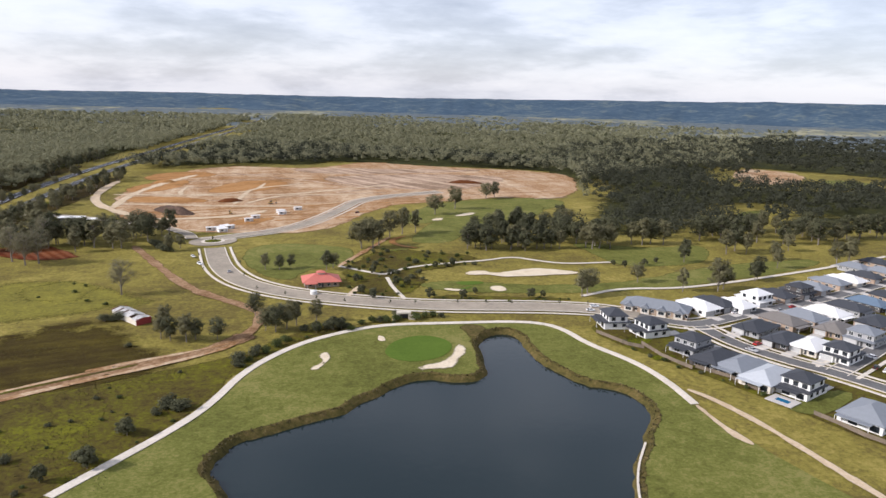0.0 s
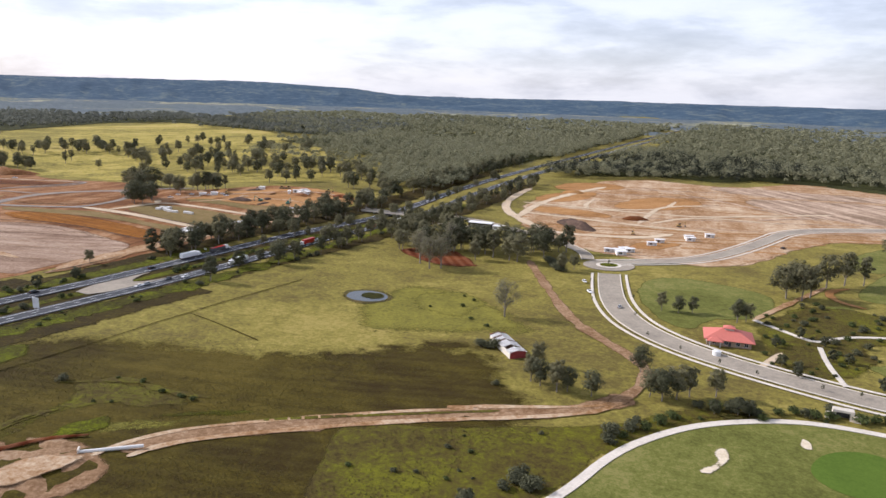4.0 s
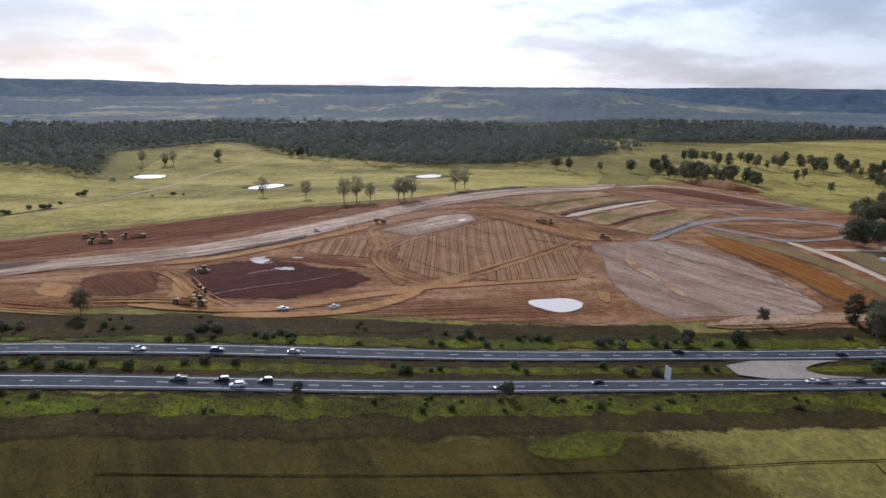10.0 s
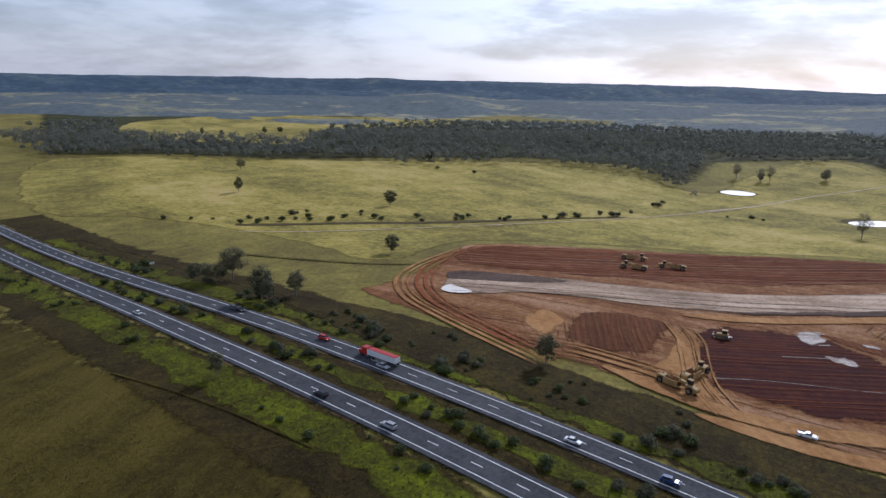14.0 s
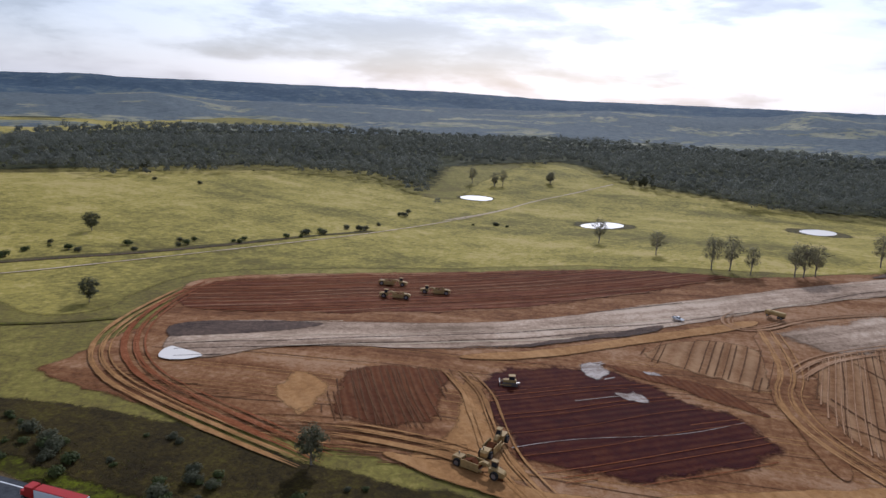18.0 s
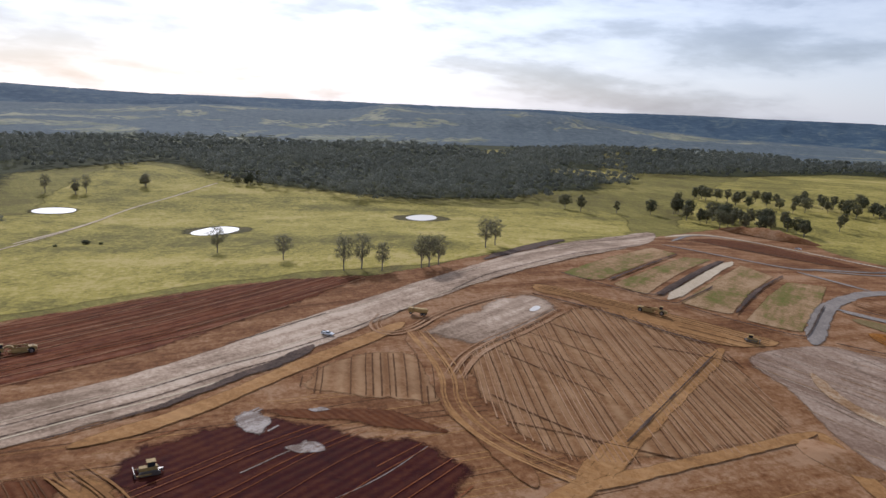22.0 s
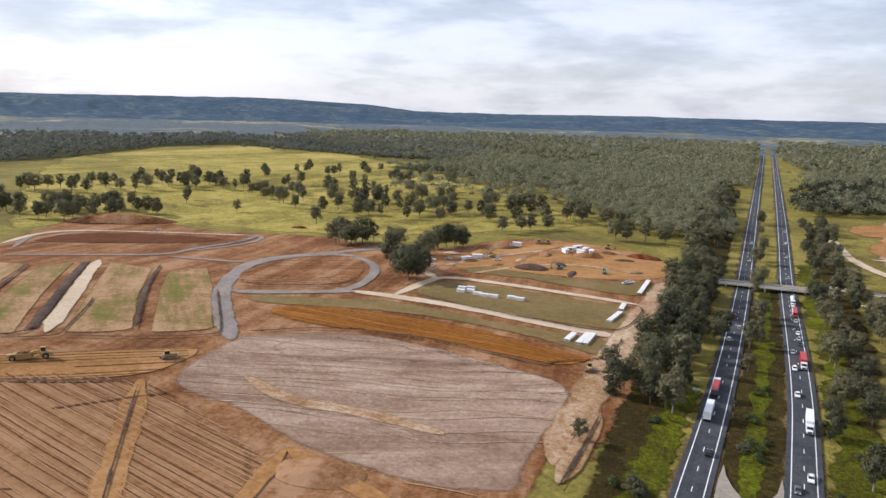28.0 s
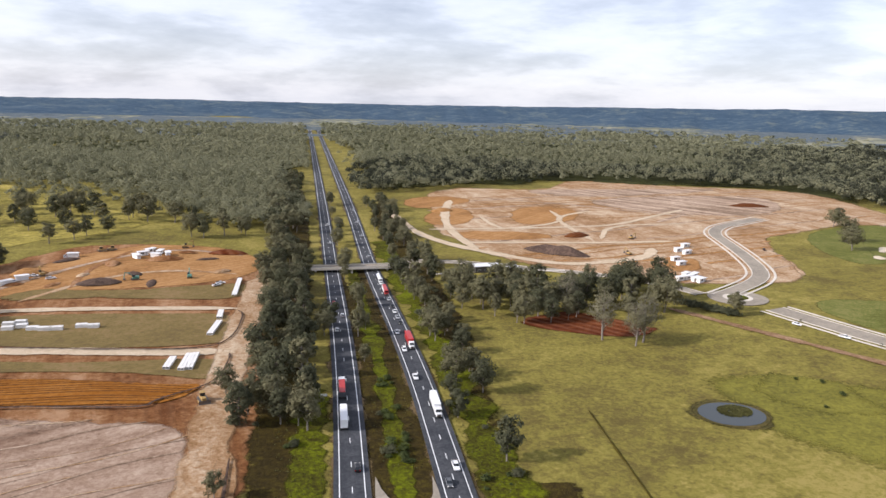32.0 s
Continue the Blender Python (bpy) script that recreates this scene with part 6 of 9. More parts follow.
GUM = [tree(("gum_tree", "gum_tree", "dark_gum_tree", "dark_gum_tree", "slim_gum_tree", "broad_gum_tree")[i], 10 + i, 18.0, s, c, p, 0.58, m, lab, bare=low) for i, (s, c, p, low, m, lab) in enumerate((
    (5.2, 24, 70, 0.26, M_LEAF, "tall grey-green eucalypt with an open crown"),
    (6.0, 26, 72, 0.22, M_LEAF, "broad grey-green eucalypt with a ragged crown"),
    (5.0, 24, 72, 0.16, M_LEAF2, "dark green eucalypt with a dense crown"),
    (6.0, 26, 74, 0.14, M_LEAF2, "broad dark green eucalypt with a full crown"),
    (4.0, 20, 66, 0.24, M_LEAF, "slim grey-green eucalypt with a narrow crown"),
    (7.0, 28, 72, 0.24, M_LEAF, "wide spreading grey-green eucalypt")))]
SPARSE = [tree("sparse_gum_tree", 40 + i, 22.0, 6.8, 28, 70, 0.38, M_LEAF_PALE, "pale sparse eucalypt with bare limbs showing", bare=0.2, dead=True) for i in range(2)]
BUSHY = [tree("bushy_tree", 60 + i, 10.0, 3.8, 15, 130, 0.42, M_LEAF2, "dark low bushy tree with dense leaves", bare=0.12) for i in range(2)]
SHRUB = [shrub("shrub", 80 + i, 2.6, 4.2, 80, M_SHRUB, "olive-green shrub in rough grass") for i in range(3)]
DARK_SHRUB = [shrub("dark_shrub", 90 + i, 3.2, 5.0, 110, M_LEAF2, "dark green rounded shrub") for i in range(2)]
SAPLING = [tree("street_sapling", 100, 4.0, 0.9, 7, 30, 0.22, M_LEAF2, "young street tree beside the avenue", bare=0.4)]
USED = set()
tree_rng = random.Random(7)


def plant(kinds, pts, low, high, group=""):
    """Copies of the given kinds at the points, from low to high metres tall."""
    for x, y in pts:
        ob = tree_rng.choice(kinds)
        base = 22.0 if ob.name.startswith("sparse") else 10.0 if ob.name.startswith("bushy") else 18.0
        if ob.name.startswith("shrub") or ob.name.startswith("dark_shrub"):
            base = 2.8
        if ob.name.startswith("street"):
            base = 4.0
        k = tree_rng.uniform(low, high) / base
        m = Matrix.Translation((x, y, height(x, y))) @ Matrix.Rotation(tree_rng.uniform(0, 6.28), 4, "Z") @ Matrix.Diagonal((k * tree_rng.uniform(0.9, 1.15), k * tree_rng.uniform(0.9, 1.15), k, 1))
        if ob.name not in USED:
            USED.add(ob.name)
            ob.matrix_basis = m
            made = ob
        else:
            made = copy_thing(ob, m @ Matrix.Diagonal((1 / ob.scale[0], 1 / ob.scale[1], 1 / ob.scale[2], 1)))
        if group:
            made["group"] = group


def scatter(poly, step, seed, skip=0.0):
    rng = random.Random(seed)
    xs, ys = [p[0] for p in poly], [p[1] for p in poly]
    out = []
    for x in np.arange(min(xs), max(xs), step):
        for y in np.arange(min(ys), max(ys), step):
            q = (x + rng.uniform(-0.5, 0.5) * step, y + rng.uniform(-0.5, 0.5) * step)
            if rng.random() >= skip and inside(q[0], q[1], poly):
                out.append(q)
    return out


def clumped(pts, floor=0.02):
    """Only the points in patches: shrubs grow in clumps."""
    return [q for q in pts if noise.noise(Vector((q[0] * 0.045, q[1] * 0.045, 6.0))) > floor]


# trees that stand apart
plant(SPARSE, [(207.1, 382.6)], 21, 22)
plant(GUM[:4], [(246.6, 309), (251.3, 306.5), (258.7, 303.8), (262.1, 306.5), (271.3, 306.6), (243.8, 326.4)], 11, 14, "trees by the old shed")
plant(GUM, [(290.8, 316.7), (295.6, 314.9), (300.2, 319.3), (304.2, 324), (313.1, 328.5), (283.1, 339)], 12, 15, "trees by the dirt track")
plant(SPARSE, [(126.4, 456.8), (114.1, 467.2), (132.4, 461.5), (113.4, 515.9)], 22, 26, "pale eucalypts on red soil")
plant(GUM, [(95.1, 508.2), (115.6, 504.9), (118.1, 524.7), (129.5, 524.9), (139.5, 518.7), (141.6, 529), (162.1, 508), (167.9, 507.7), (167.5, 555.2), (171.9, 562.2), (103.4, 513.5), (120.1, 523.2), (167.7, 570.1), (188.1, 557), (179.2, 531.4), (69.2, 524), (80.6, 498), (92.9, 556.3), (102.9, 549.1), (141.3, 552.1), (166, 542.4)], 15, 23, "clump of eucalypts")
plant(GUM[:4], [(284.7, 432.5), (291.2, 436.5), (313.4, 430.4), (317.4, 434.6), (276.1, 433.2), (203.4, 495.5), (208.7, 504.8)], 9, 14, "trees round the house")
plant(GUM, [(403.2, 645.2), (426, 678.4), (468.7, 746.2), (479.5, 754.7), (335.1, 493.9), (343, 493.5), (356.8, 535.9), (367, 547.4), (377.8, 554.4), (347.3, 503.4), (339.4, 525.4)], 18, 24, "tall eucalypts by the golf course")
plant(GUM, [(413.2, 501.6), (419.9, 491.6), (428.1, 491.6), (442.7, 491.7), (451, 491.8), (461.5, 491.9), (472.1, 492.1), (478.5, 492.2), (445.1, 558.5), (482.9, 558.8), (505.8, 572), (465.8, 546.3)], 14, 20, "wood by the fairway")
plant(GUM, [(553.6, 449), (519.8, 377.8), (541.2, 377.8), (547.2, 382.6), (581.2, 404.4), (577, 400.4), (612.2, 433.7), (598.4, 475.8), (610.1, 485.4), (613.8, 476.1), (625.1, 458.4), (653.2, 486.2), (669.5, 441.9), (663.3, 445.2), (460.7, 371), (456.1, 366.6), (508.5, 492.8), (500.2, 397.4)], 13, 22, "eucalypts behind the houses")
plant(BUSHY, [(500.3, 440.1), (505.8, 434), (521.9, 440.4), (532.6, 447), (381, 432), (392.7, 439.4), (351.6, 411.6), (334.7, 375.7), (340.7, 364.7), (397, 373.7), (371, 365.6), (426.8, 364.6), (433.7, 366.7), (389.1, 363.1), (360.5, 392.1), (354.1, 392.3), (341.7, 418.9), (331.6, 399.5)], 4, 7, "shrubby trees by the golf path")
plant(GUM, [(-223.8, 609.5), (-220, 616.9), (-208.5, 623.1), (-216.8, 629.3), (-304.1, 597), (-295.3, 601.3), (-290, 609.8), (-305.2, 608.7), (-382.6, 681.1), (-315.1, 735.9)], 16, 24, "trees in the building site")
plant(GUM[2:4], [(-226.8, 538.6), (-205.7, 510.8), (-195.6, 504.4), (-192.3, 510.1), (-193.5, 522.3), (-214.4, 535.4), (-204.1, 531.4)], 17, 25, "big dark trees in the building site")
plant(GUM[:2] + GUM[4:], [(-305.0, 594.3), (-292.5, 588.6), (-288.3, 596.6), (-283.8, 604.7), (-283.6, 616.7), (-267.0, 612.9), (-251.7, 598.1), (-230.7, 609.1), (-223.0, 608.0), (-223.1, 624.0), (-215.4, 622.7), (-214.4, 639.7), (-226.5, 585.7), (-216.5, 579.1)], 15, 21, "trees along the site lane")
plant(SPARSE, [(-419.5, 75.1), (-375.2, 116.7), (-332.9, 149.1), (-334.4, 159.2), (-327.1, 169.9), (-328.9, 193.3), (-330, 198), (-334.7, 204.9), (-385.1, 249.6), (-397.2, 260.3), (-804.9, -25), (-755.7, -87.7), (-768.4, -79.9), (-762.8, -118.5)], 18, 23, "paddock trees by the building site")
plant(GUM[2:4], [(-212.9, -376.7), (-266.3, -243)], 14, 16, "round dark paddock trees")
plant(GUM, [(-126.9, -110.2), (-16.6, -131.6), (-20.4, -127), (-24, -120.1), (-29.7, -119.9), (-14.9, -78.4), (-13.1, -72.1), (-27.7, -72), (42.9, -23.4), (-36, 44.8)], 9, 17, "trees by the highway")
plant(GUM, [(-504.6, 714.4)], 15, 15)
plant(GUM, scatter([(-622.4, 537.7), (-698.3, 589.7), (-647.2, 625.9), (-571.1, 678.8), (-532.1, 633.2), (-574.6, 568.4)], 17, 3, 0.3), 15, 22, "paddock trees")
plant(GUM, clumped(scatter([(-794.8, 655.7), (-764.1, 784.3), (-715.5, 862), (-615.5, 915.3), (-541.4, 914.6), (-538.6, 837.6), (-641.9, 785.1), (-701.3, 690.5), (-731.2, 612.1)], 15, 4, 0.25), 0.08), 15, 22, "paddock trees")
plant(GUM, clumped(scatter([(-577.8, 811.6), (-544.6, 869.1), (-489.5, 943.8), (-375.3, 914.1), (-263.7, 888.1), (-160.2, 831.8), (-83.8, 759), (-41.7, 702), (-95.9, 715.9), (-175.4, 724), (-257.9, 714.7), (-369, 741.1), (-482.9, 763.1)], 14, 5, 0.35), 0.08), 15, 22, "paddock trees")
plant(GUM, clumped(scatter([(-740.6, 888.3), (-597.8, 1126.1), (-463.3, 1099.5), (-344.1, 1026.7), (-397.7, 961.1), (-552, 986.5)], 19, 6, 0.3), 0.08), 15, 22, "paddock trees")
plant(GUM, [(-673.1, 434.2), (-653.6, 444.3), (-650.1, 486.1), (-649.7, 528), (-655.4, 580.1), (-645.7, 618.7), (-606.7, 646), (-601, 665.9), (-580.1, 720.8), (-601.8, 746.7), (-746.1, 815), (-712.2, 881.4), (-204.7, 700.2), (-192.6, 715.7)], 15, 22, "paddock trees")
plant(GUM, scatter([(-46, 380), (-27, 385), (-24, 700), (-26, 1100), (-60, 1100), (-56, 700)], 12, 11, 0.35), 12, 20, "roadside trees")
plant(GUM, scatter([(31, 350), (38, 352), (46, 430), (62, 560), (62, 610), (60, 900), (31, 900), (31, 610), (30, 400)], 10, 13, 0.45), 8, 17, "roadside trees")
plant(GUM, scatter([(-2, 445), (7, 445), (8, 900), (-2, 900)], 10, 17, 0.25), 8, 17, "trees in the median")
plant(GUM + BUSHY, [(-55, 416.2), (-40.9, 428.1), (-43.2, 440.4), (-48.2, 391.1), (-46.1, 399.1), (-27, 463.6), (-17.5, 484.8), (-15, 499), (26.5, 390.3), (27.8, 409.4), (40.7, 428.2)], 9, 17, "roadside trees")
plant(GUM, [(-51, 345.2)], 9, 10)
plant(BUSHY, [(-28.5, 295.5), (-27, 316.9), (26, 202.1), (31.3, 131.6), (-25.3, 293.2), (-29.3, 319.9)], 5, 8, "roadside trees")
plant(SHRUB + DARK_SHRUB, [(-131.9, -258.6), (-140.6, -251.7), (-152.7, -256.4), (-157.2, -245.3), (-167.1, -243.4), (-180.0, -243.9), (-171.8, -232.3), (-183.1, -224.1), (-199.5, -227.1), (-214.6, -224.7), (-215.1, -210.5), (-213.3, -201.6), (-232.3, -179.4), (-258.1, -168.2), (-265.4, -166.8), (-290.4, -149.6), (-289.8, -144.5), (-332.7, -123.7), (-354.9, -116.6), (-386.1, -102.6), (-393.1, -99.9), (-486.7, -109.3), (-484.8, -103.0), (-476.7, -36.6), (-485.4, -19.0), (-482.2, -8.3)], 2.0, 5.0, "shrubs along the creek bed")
plant(SHRUB + DARK_SHRUB, [(-104.7, -312.8), (-116, -296.2), (-126.9, -284.8), (-145.8, -268.8), (-177.7, -260.6), (-183.2, -261), (-194, -262.5), (-223.5, -232.8), (-242.9, -193.6), (-272, -177.8), (-278.2, -171.3), (-300.2, -148.1), (-325.2, -130.9), (-346.7, -126.6), (-359.7, -122.6), (-387, -114.2), (-401.4, -109.8), (-420.4, -101.4), (-511.5, -109.5), (-516.2, -343.8), (-511.6, -395.6), (-652.4, -366.2)], 2.0, 4.5, "shrubs along the creek line")
plant(GUM + BUSHY, [(-318, -522.7), (-545.7, -956.1), (-555.1, -912.2), (-650.8, -920.4), (-692.4, -928.8), (-705.2, -857.4), (-578.7, -619.9), (-568.3, -455.3), (-763.9, -89), (-810.8, -27.7), (-828.2, 86.4), (-851, 98.1), (-821.9, -28.3), (-1466.6, -74.5), (-830.7, 75.2), (-829.1, 89.8)], 12, 18, "trees at the wood's edge")
plant(GUM, scatter([(64.5, 511.5), (92.9, 556.3), (137.7, 581), (192.9, 574), (180.2, 521.3), (140.1, 502), (98.8, 493.4)], 24, 51, 0.3), 13, 21, "clump of eucalypts")
plant(GUM[2:4] + GUM[:1], scatter([(493.5, 554), (517, 517.7), (568.5, 510.5), (630.4, 550.4), (707.9, 586.3), (736, 548.7), (814.7, 590.6), (773.5, 537.8), (708.4, 509.5), (608.2, 507.3), (507.2, 488.9), (479.6, 496.2)], 14, 52, 0.3), 16, 24, "dark eucalypts behind the fairway")
plant(GUM[2:4], scatter([(407.9, 480.1), (421.8, 558.5), (459.9, 584.8), (511.3, 590.9), (487, 492.4), (448.7, 472.9)], 12, 53, 0.35), 14, 21, "dark wood by the fairway")
plant(GUM, scatter([(80.8, 492.8), (47.5, 560.8), (80.9, 576.8), (134.4, 555.6), (170.1, 532.5), (151.6, 495), (118.9, 486.6)], 13, 54, 0.35), 15, 23, "clump of eucalypts")
plant(GUM, scatter([(-40.4, 372.9), (-44.4, 427.8), (-44.4, 491.9), (-46, 572.4), (-46.5, 645), (-23.3, 670.2), (-21.5, 536), (-23.1, 449.1), (-21.7, 383.8)], 9, 55, 0.6), 13, 19, "roadside trees")
# shrubs
ys = [-200 + 640 * tree_rng.random() for _ in range(130)]
plant(SHRUB + DARK_SHRUB[:1], clumped([(side(MID, y) + tree_rng.uniform(-4, 4), y) for y in ys if not 300 < y < 360], -0.15), 1.2, 3.4, "median shrubs")
plant(SHRUB, clumped([(side(HWY_R, y) + tree_rng.uniform(8, 19), y) for y in [-250 + 600 * tree_rng.random() for _ in range(170)]]), 0.7, 2.6, "roadside shrubs")
plant(SHRUB + DARK_SHRUB, clumped([(side(HWY_L, y) - tree_rng.uniform(9, 24), y) for y in [-250 + 640 * tree_rng.random() for _ in range(220)]]), 1.0, 3.6, "roadside shrubs")
plant(DARK_SHRUB, [(99, 216.8), (217.3, 336.1), (219.9, 337.4), (213.9, 336.2), (235.8, 299.6), (266.8, 235.2), (271, 233.7), (273.5, 234.9), (267.6, 239.8), (265.2, 230.8), (254.9, 198.8), (251.8, 200.6), (285.2, 273.3), (285.3, 279.4), (289.9, 286.7), (231.7, 199.8), (259.8, 218.6)], 2.0, 4.5, "dark shrubs on the slope")
plant(DARK_SHRUB, [(185, 520.5), (187.7, 517.7), (190.3, 514.9), (192.8, 512.1), (194.7, 508.3), (196.6, 504.5), (198.4, 500.9), (200.2, 497.2), (202.6, 494.6)], 4.0, 5.0, "dark hedge by the roundabout")
plant(DARK_SHRUB + SHRUB, [(360.7, 330.5), (365.1, 333), (369.4, 334.6), (373.5, 332.7), (350.9, 328.3), (346.8, 326.8), (313.8, 316.2), (318.9, 318.3), (324.1, 319.6), (328, 321), (334.6, 323.2), (329.4, 315.4), (288.7, 279.2), (294.3, 288.4), (298.3, 295), (301.2, 301.8), (351.3, 335.3), (340, 327.1)], 2.0, 4.5, "shrubs along the creek")
plant(BUSHY, [(260.7, 215.8), (321.6, 315.8), (325.4, 317.1), (314, 312.3), (246.1, 188.1), (256, 195.4)], 5, 8, "small trees on the bank")
plant(SAPLING, [(454.3, 350.9), (438.9, 351), (413, 351.4), (399.4, 351.6), (349.3, 354.1), (362.5, 353.6), (384.5, 352), (325.9, 357.2), (311.1, 363.1), (294.1, 372.6), (277.6, 385), (238.9, 433.7), (227.4, 474.9), (258.7, 447), (266.1, 414.4)], 3.2, 4.2, "young trees along the avenue")


plant(SHRUB + DARK_SHRUB, scatter([(320.8, 435.9), (343, 489.6), (374.8, 488.3), (420, 469.2), (407.4, 439.3), (369.4, 422.1), (375.8, 397.8), (358.6, 362.9), (334.7, 363.9), (321.9, 397.5)], 9, 31, 0.35), 1.2, 3.4, "scrub by the golf path")
plant(SHRUB + DARK_SHRUB, scatter([(287.6, 286.9), (292.1, 306), (313.6, 320.2), (351, 330), (354.8, 324.8), (334.6, 319.1), (314.4, 306.2), (300.9, 292.8)], 7, 32, 0.5), 1.2, 3.4, "shrubs along the creek")
plant(SHRUB, scatter([(371.8, 374.3), (415.1, 369), (455.4, 364.4), (443.4, 356.1), (370.2, 357.4)], 8, 33, 0.5), 1.0, 2.6, "shrubs beside the avenue")
plant(DARK_SHRUB, scatter([(-50, 390), (-24, 390), (-22, 640), (-50, 640)], 9, 34, 0.75), 1.6, 4.0, "undergrowth by the highway")
plant(DARK_SHRUB, scatter([(33, 340), (40, 340), (46, 430), (58, 610), (32, 610)], 10, 35, 0.75), 1.6, 4.0, "undergrowth by the highway")
plant(SHRUB + DARK_SHRUB, clumped(scatter([(-10.2, -78.7), (-32, -44.1), (-34.7, 2.7), (-34.5, 42.8), (-38.2, 92.7), (-40.5, 129.2), (-46.4, 176.5), (-35.5, 176.3), (-28.8, 131.3), (-14.1, 82.5), (-8.5, 22), (-4.3, -26)], 5, 36, 0.3)), 0.6, 2.4, "scrub on the cutting")
plant(SHRUB, [(173.8, 407.3), (182.1, 401.5), (193.7, 370.5), (166.1, 379.6), (205.2, 363.9), (181.1, 388.8), (112.5, 229.2), (122.5, 231.6), (135.4, 229), (144, 229.3), (149.5, 229.4), (128.8, 213.1), (123.7, 210)], 1.0, 2.2, "weeds in the paddock")
plant(SHRUB + DARK_SHRUB, scatter([(201.8, 231.7), (210.6, 242.7), (234.7, 252.8), (261, 265.9), (283.4, 284.5), (287.9, 270.2), (280.6, 241.5), (272, 222), (260.9, 201.9), (250.4, 182.9), (237.2, 163.3)], 8, 61, 0.82), 0.7, 1.8, "low scrub on the bank")
plant(SHRUB, [(RBT[0] + 3 * math.cos(k), RBT[1] + 3 * math.sin(k)) for k in range(6)], 1.0, 1.8, "shrubs on the roundabout")
plant(SAPLING, [RBT], 5, 5)
plant(SHRUB + DARK_SHRUB, [(453.8, 285.2), (458.2, 277), (462.3, 271.6), (465.2, 264.1), (472, 257.8), (477.7, 250.1), (483.2, 242.8), (486.4, 236.3), (497.8, 218.9), (499.9, 215.6), (453.1, 293.7), (512.8, 305.9), (527.3, 282.8), (543.2, 256), (560.1, 267.9), (503, 298.3), (514.3, 293.5)], 1.0, 2.2, "garden hedges of the estate")


def within(q, x, y):
    hit = np.zeros(len(x), bool)
    j = len(q) - 1
    for i in range(len(q)):
        with np.errstate(divide="ignore", invalid="ignore"):
            hit ^= ((q[i, 1] > y) != (q[j, 1] > y)) & (x < (q[j, 0] - q[i, 0]) * (y - q[i, 1]) / (q[j, 1] - q[i, 1]) + q[i, 0])
        j = i
    return hit


def tufts(name, spots, low, high, mat, label, seed):
    """Grass tussocks: three leaning blades each."""
    rng = np.random.default_rng(seed)
    P = np.array(spots)
    n = len(P)
    z = land(P[:, 0], P[:, 1]) + 0.2
    V = np.empty((n, 4, 3, 3))
    for b in range(4):
        a = rng.uniform(0, 6.28, n)
        h, w = rng.uniform(low, high, n), rng.uniform(0.25, 0.5, n) * high
        c, s = np.cos(a), np.sin(a)
        V[:, b, 0] = np.stack([P[:, 0] - s * w, P[:, 1] + c * w, z], -1)
        V[:, b, 1] = np.stack([P[:, 0] + s * w, P[:, 1] - c * w, z], -1)
        V[:, b, 2] = np.stack([P[:, 0] + c * h * 0.6, P[:, 1] + s * h * 0.6, z + h], -1)
    F = np.arange(n * 12).reshape(-1, 3)
    return tagged(mesh_object(name, V.reshape(-1, 3), [tuple(int(i) for i in f) for f in F], mat, smooth=False), label, "grass", "", "stuff")


M_TUFT = foliage("tussock_grass", (0.055, 0.052, 0.020), (0.15, 0.145, 0.045), 0.08)
M_TUFT_DRY = foliage("dry_tussock_grass", (0.050, 0.045, 0.019), (0.115, 0.100, 0.042), 0.08)
M_REED = foliage("reeds", (0.085, 0.070, 0.032), (0.19, 0.155, 0.075), 0.1)
tr = np.random.default_rng(3)
spots = []
for line, lo, hi, y0, y1, k in ((HWY_R, 6.5, 22, -300, 420, 1900), (HWY_L, -24, -6.5, -300, 420, 1900), (MID, -7, 7, -300, 620, 1300)):
    for y, u in zip(tr.uniform(y0, y1, k), tr.uniform(0, 1, k)):
        x = side(line, y) + lo + (hi - lo) * u
        if min(abs(x - side(HWY_L, y)), abs(x - side(HWY_R, y))) > 6.2 and not (300 < y < 356 and lo == -7):
            spots.append((x, y))
tufts("tussocks", spots, 0.2, 0.5, M_TUFT, "yellow-green tussocks beside the highway", 1)
spots = [(v.x + tr.uniform(-1.3, 1.3), v.y + tr.uniform(-1.3, 1.3)) for v in grown(SHORE, 2.0) for _ in range(5)]
tufts("reeds", spots, 0.3, 0.7, M_REED, "brown reeds along the lake's edge", 2)
spots = []
for poly, step in (([(101.3, 215.4), (111.6, 229.8), (146.3, 232.2), (156.3, 228.3), (143.7, 215.6), (125.5, 208.8), (128.7, 174.6), (133, 149.7), (126.3, 136), (115.6, 181.1), (115.7, 206.5)], 3.2), ([(133.1, 186.4), (140.9, 209), (166.4, 228.6), (186.1, 238.1), (161.5, 210.4), (144.4, 188.9)], 3.0), ([(320.8, 435.9), (343, 489.6), (374.8, 488.3), (420, 469.2), (407.4, 439.3), (369.4, 422.1), (375.8, 397.8), (358.6, 362.9), (334.7, 363.9), (321.9, 397.5)], 2.6), ([(140.8, 392.1), (162.5, 421.7), (193.1, 410.8), (193.4, 385.4), (195.8, 363.2), (163.1, 369.4)], 4.0)):
    spots += scatter(poly, step, 41, 0.25)
tufts("rough_tussocks", spots, 0.15, 0.45, M_TUFT, "rough weedy tussocks in the grassland", 3)
# Tussocks added to roughen the paddock and darken it by their own shade.
gx, gy = tr.uniform(36, 330, 60000), tr.uniform(-60, 300, 60000)
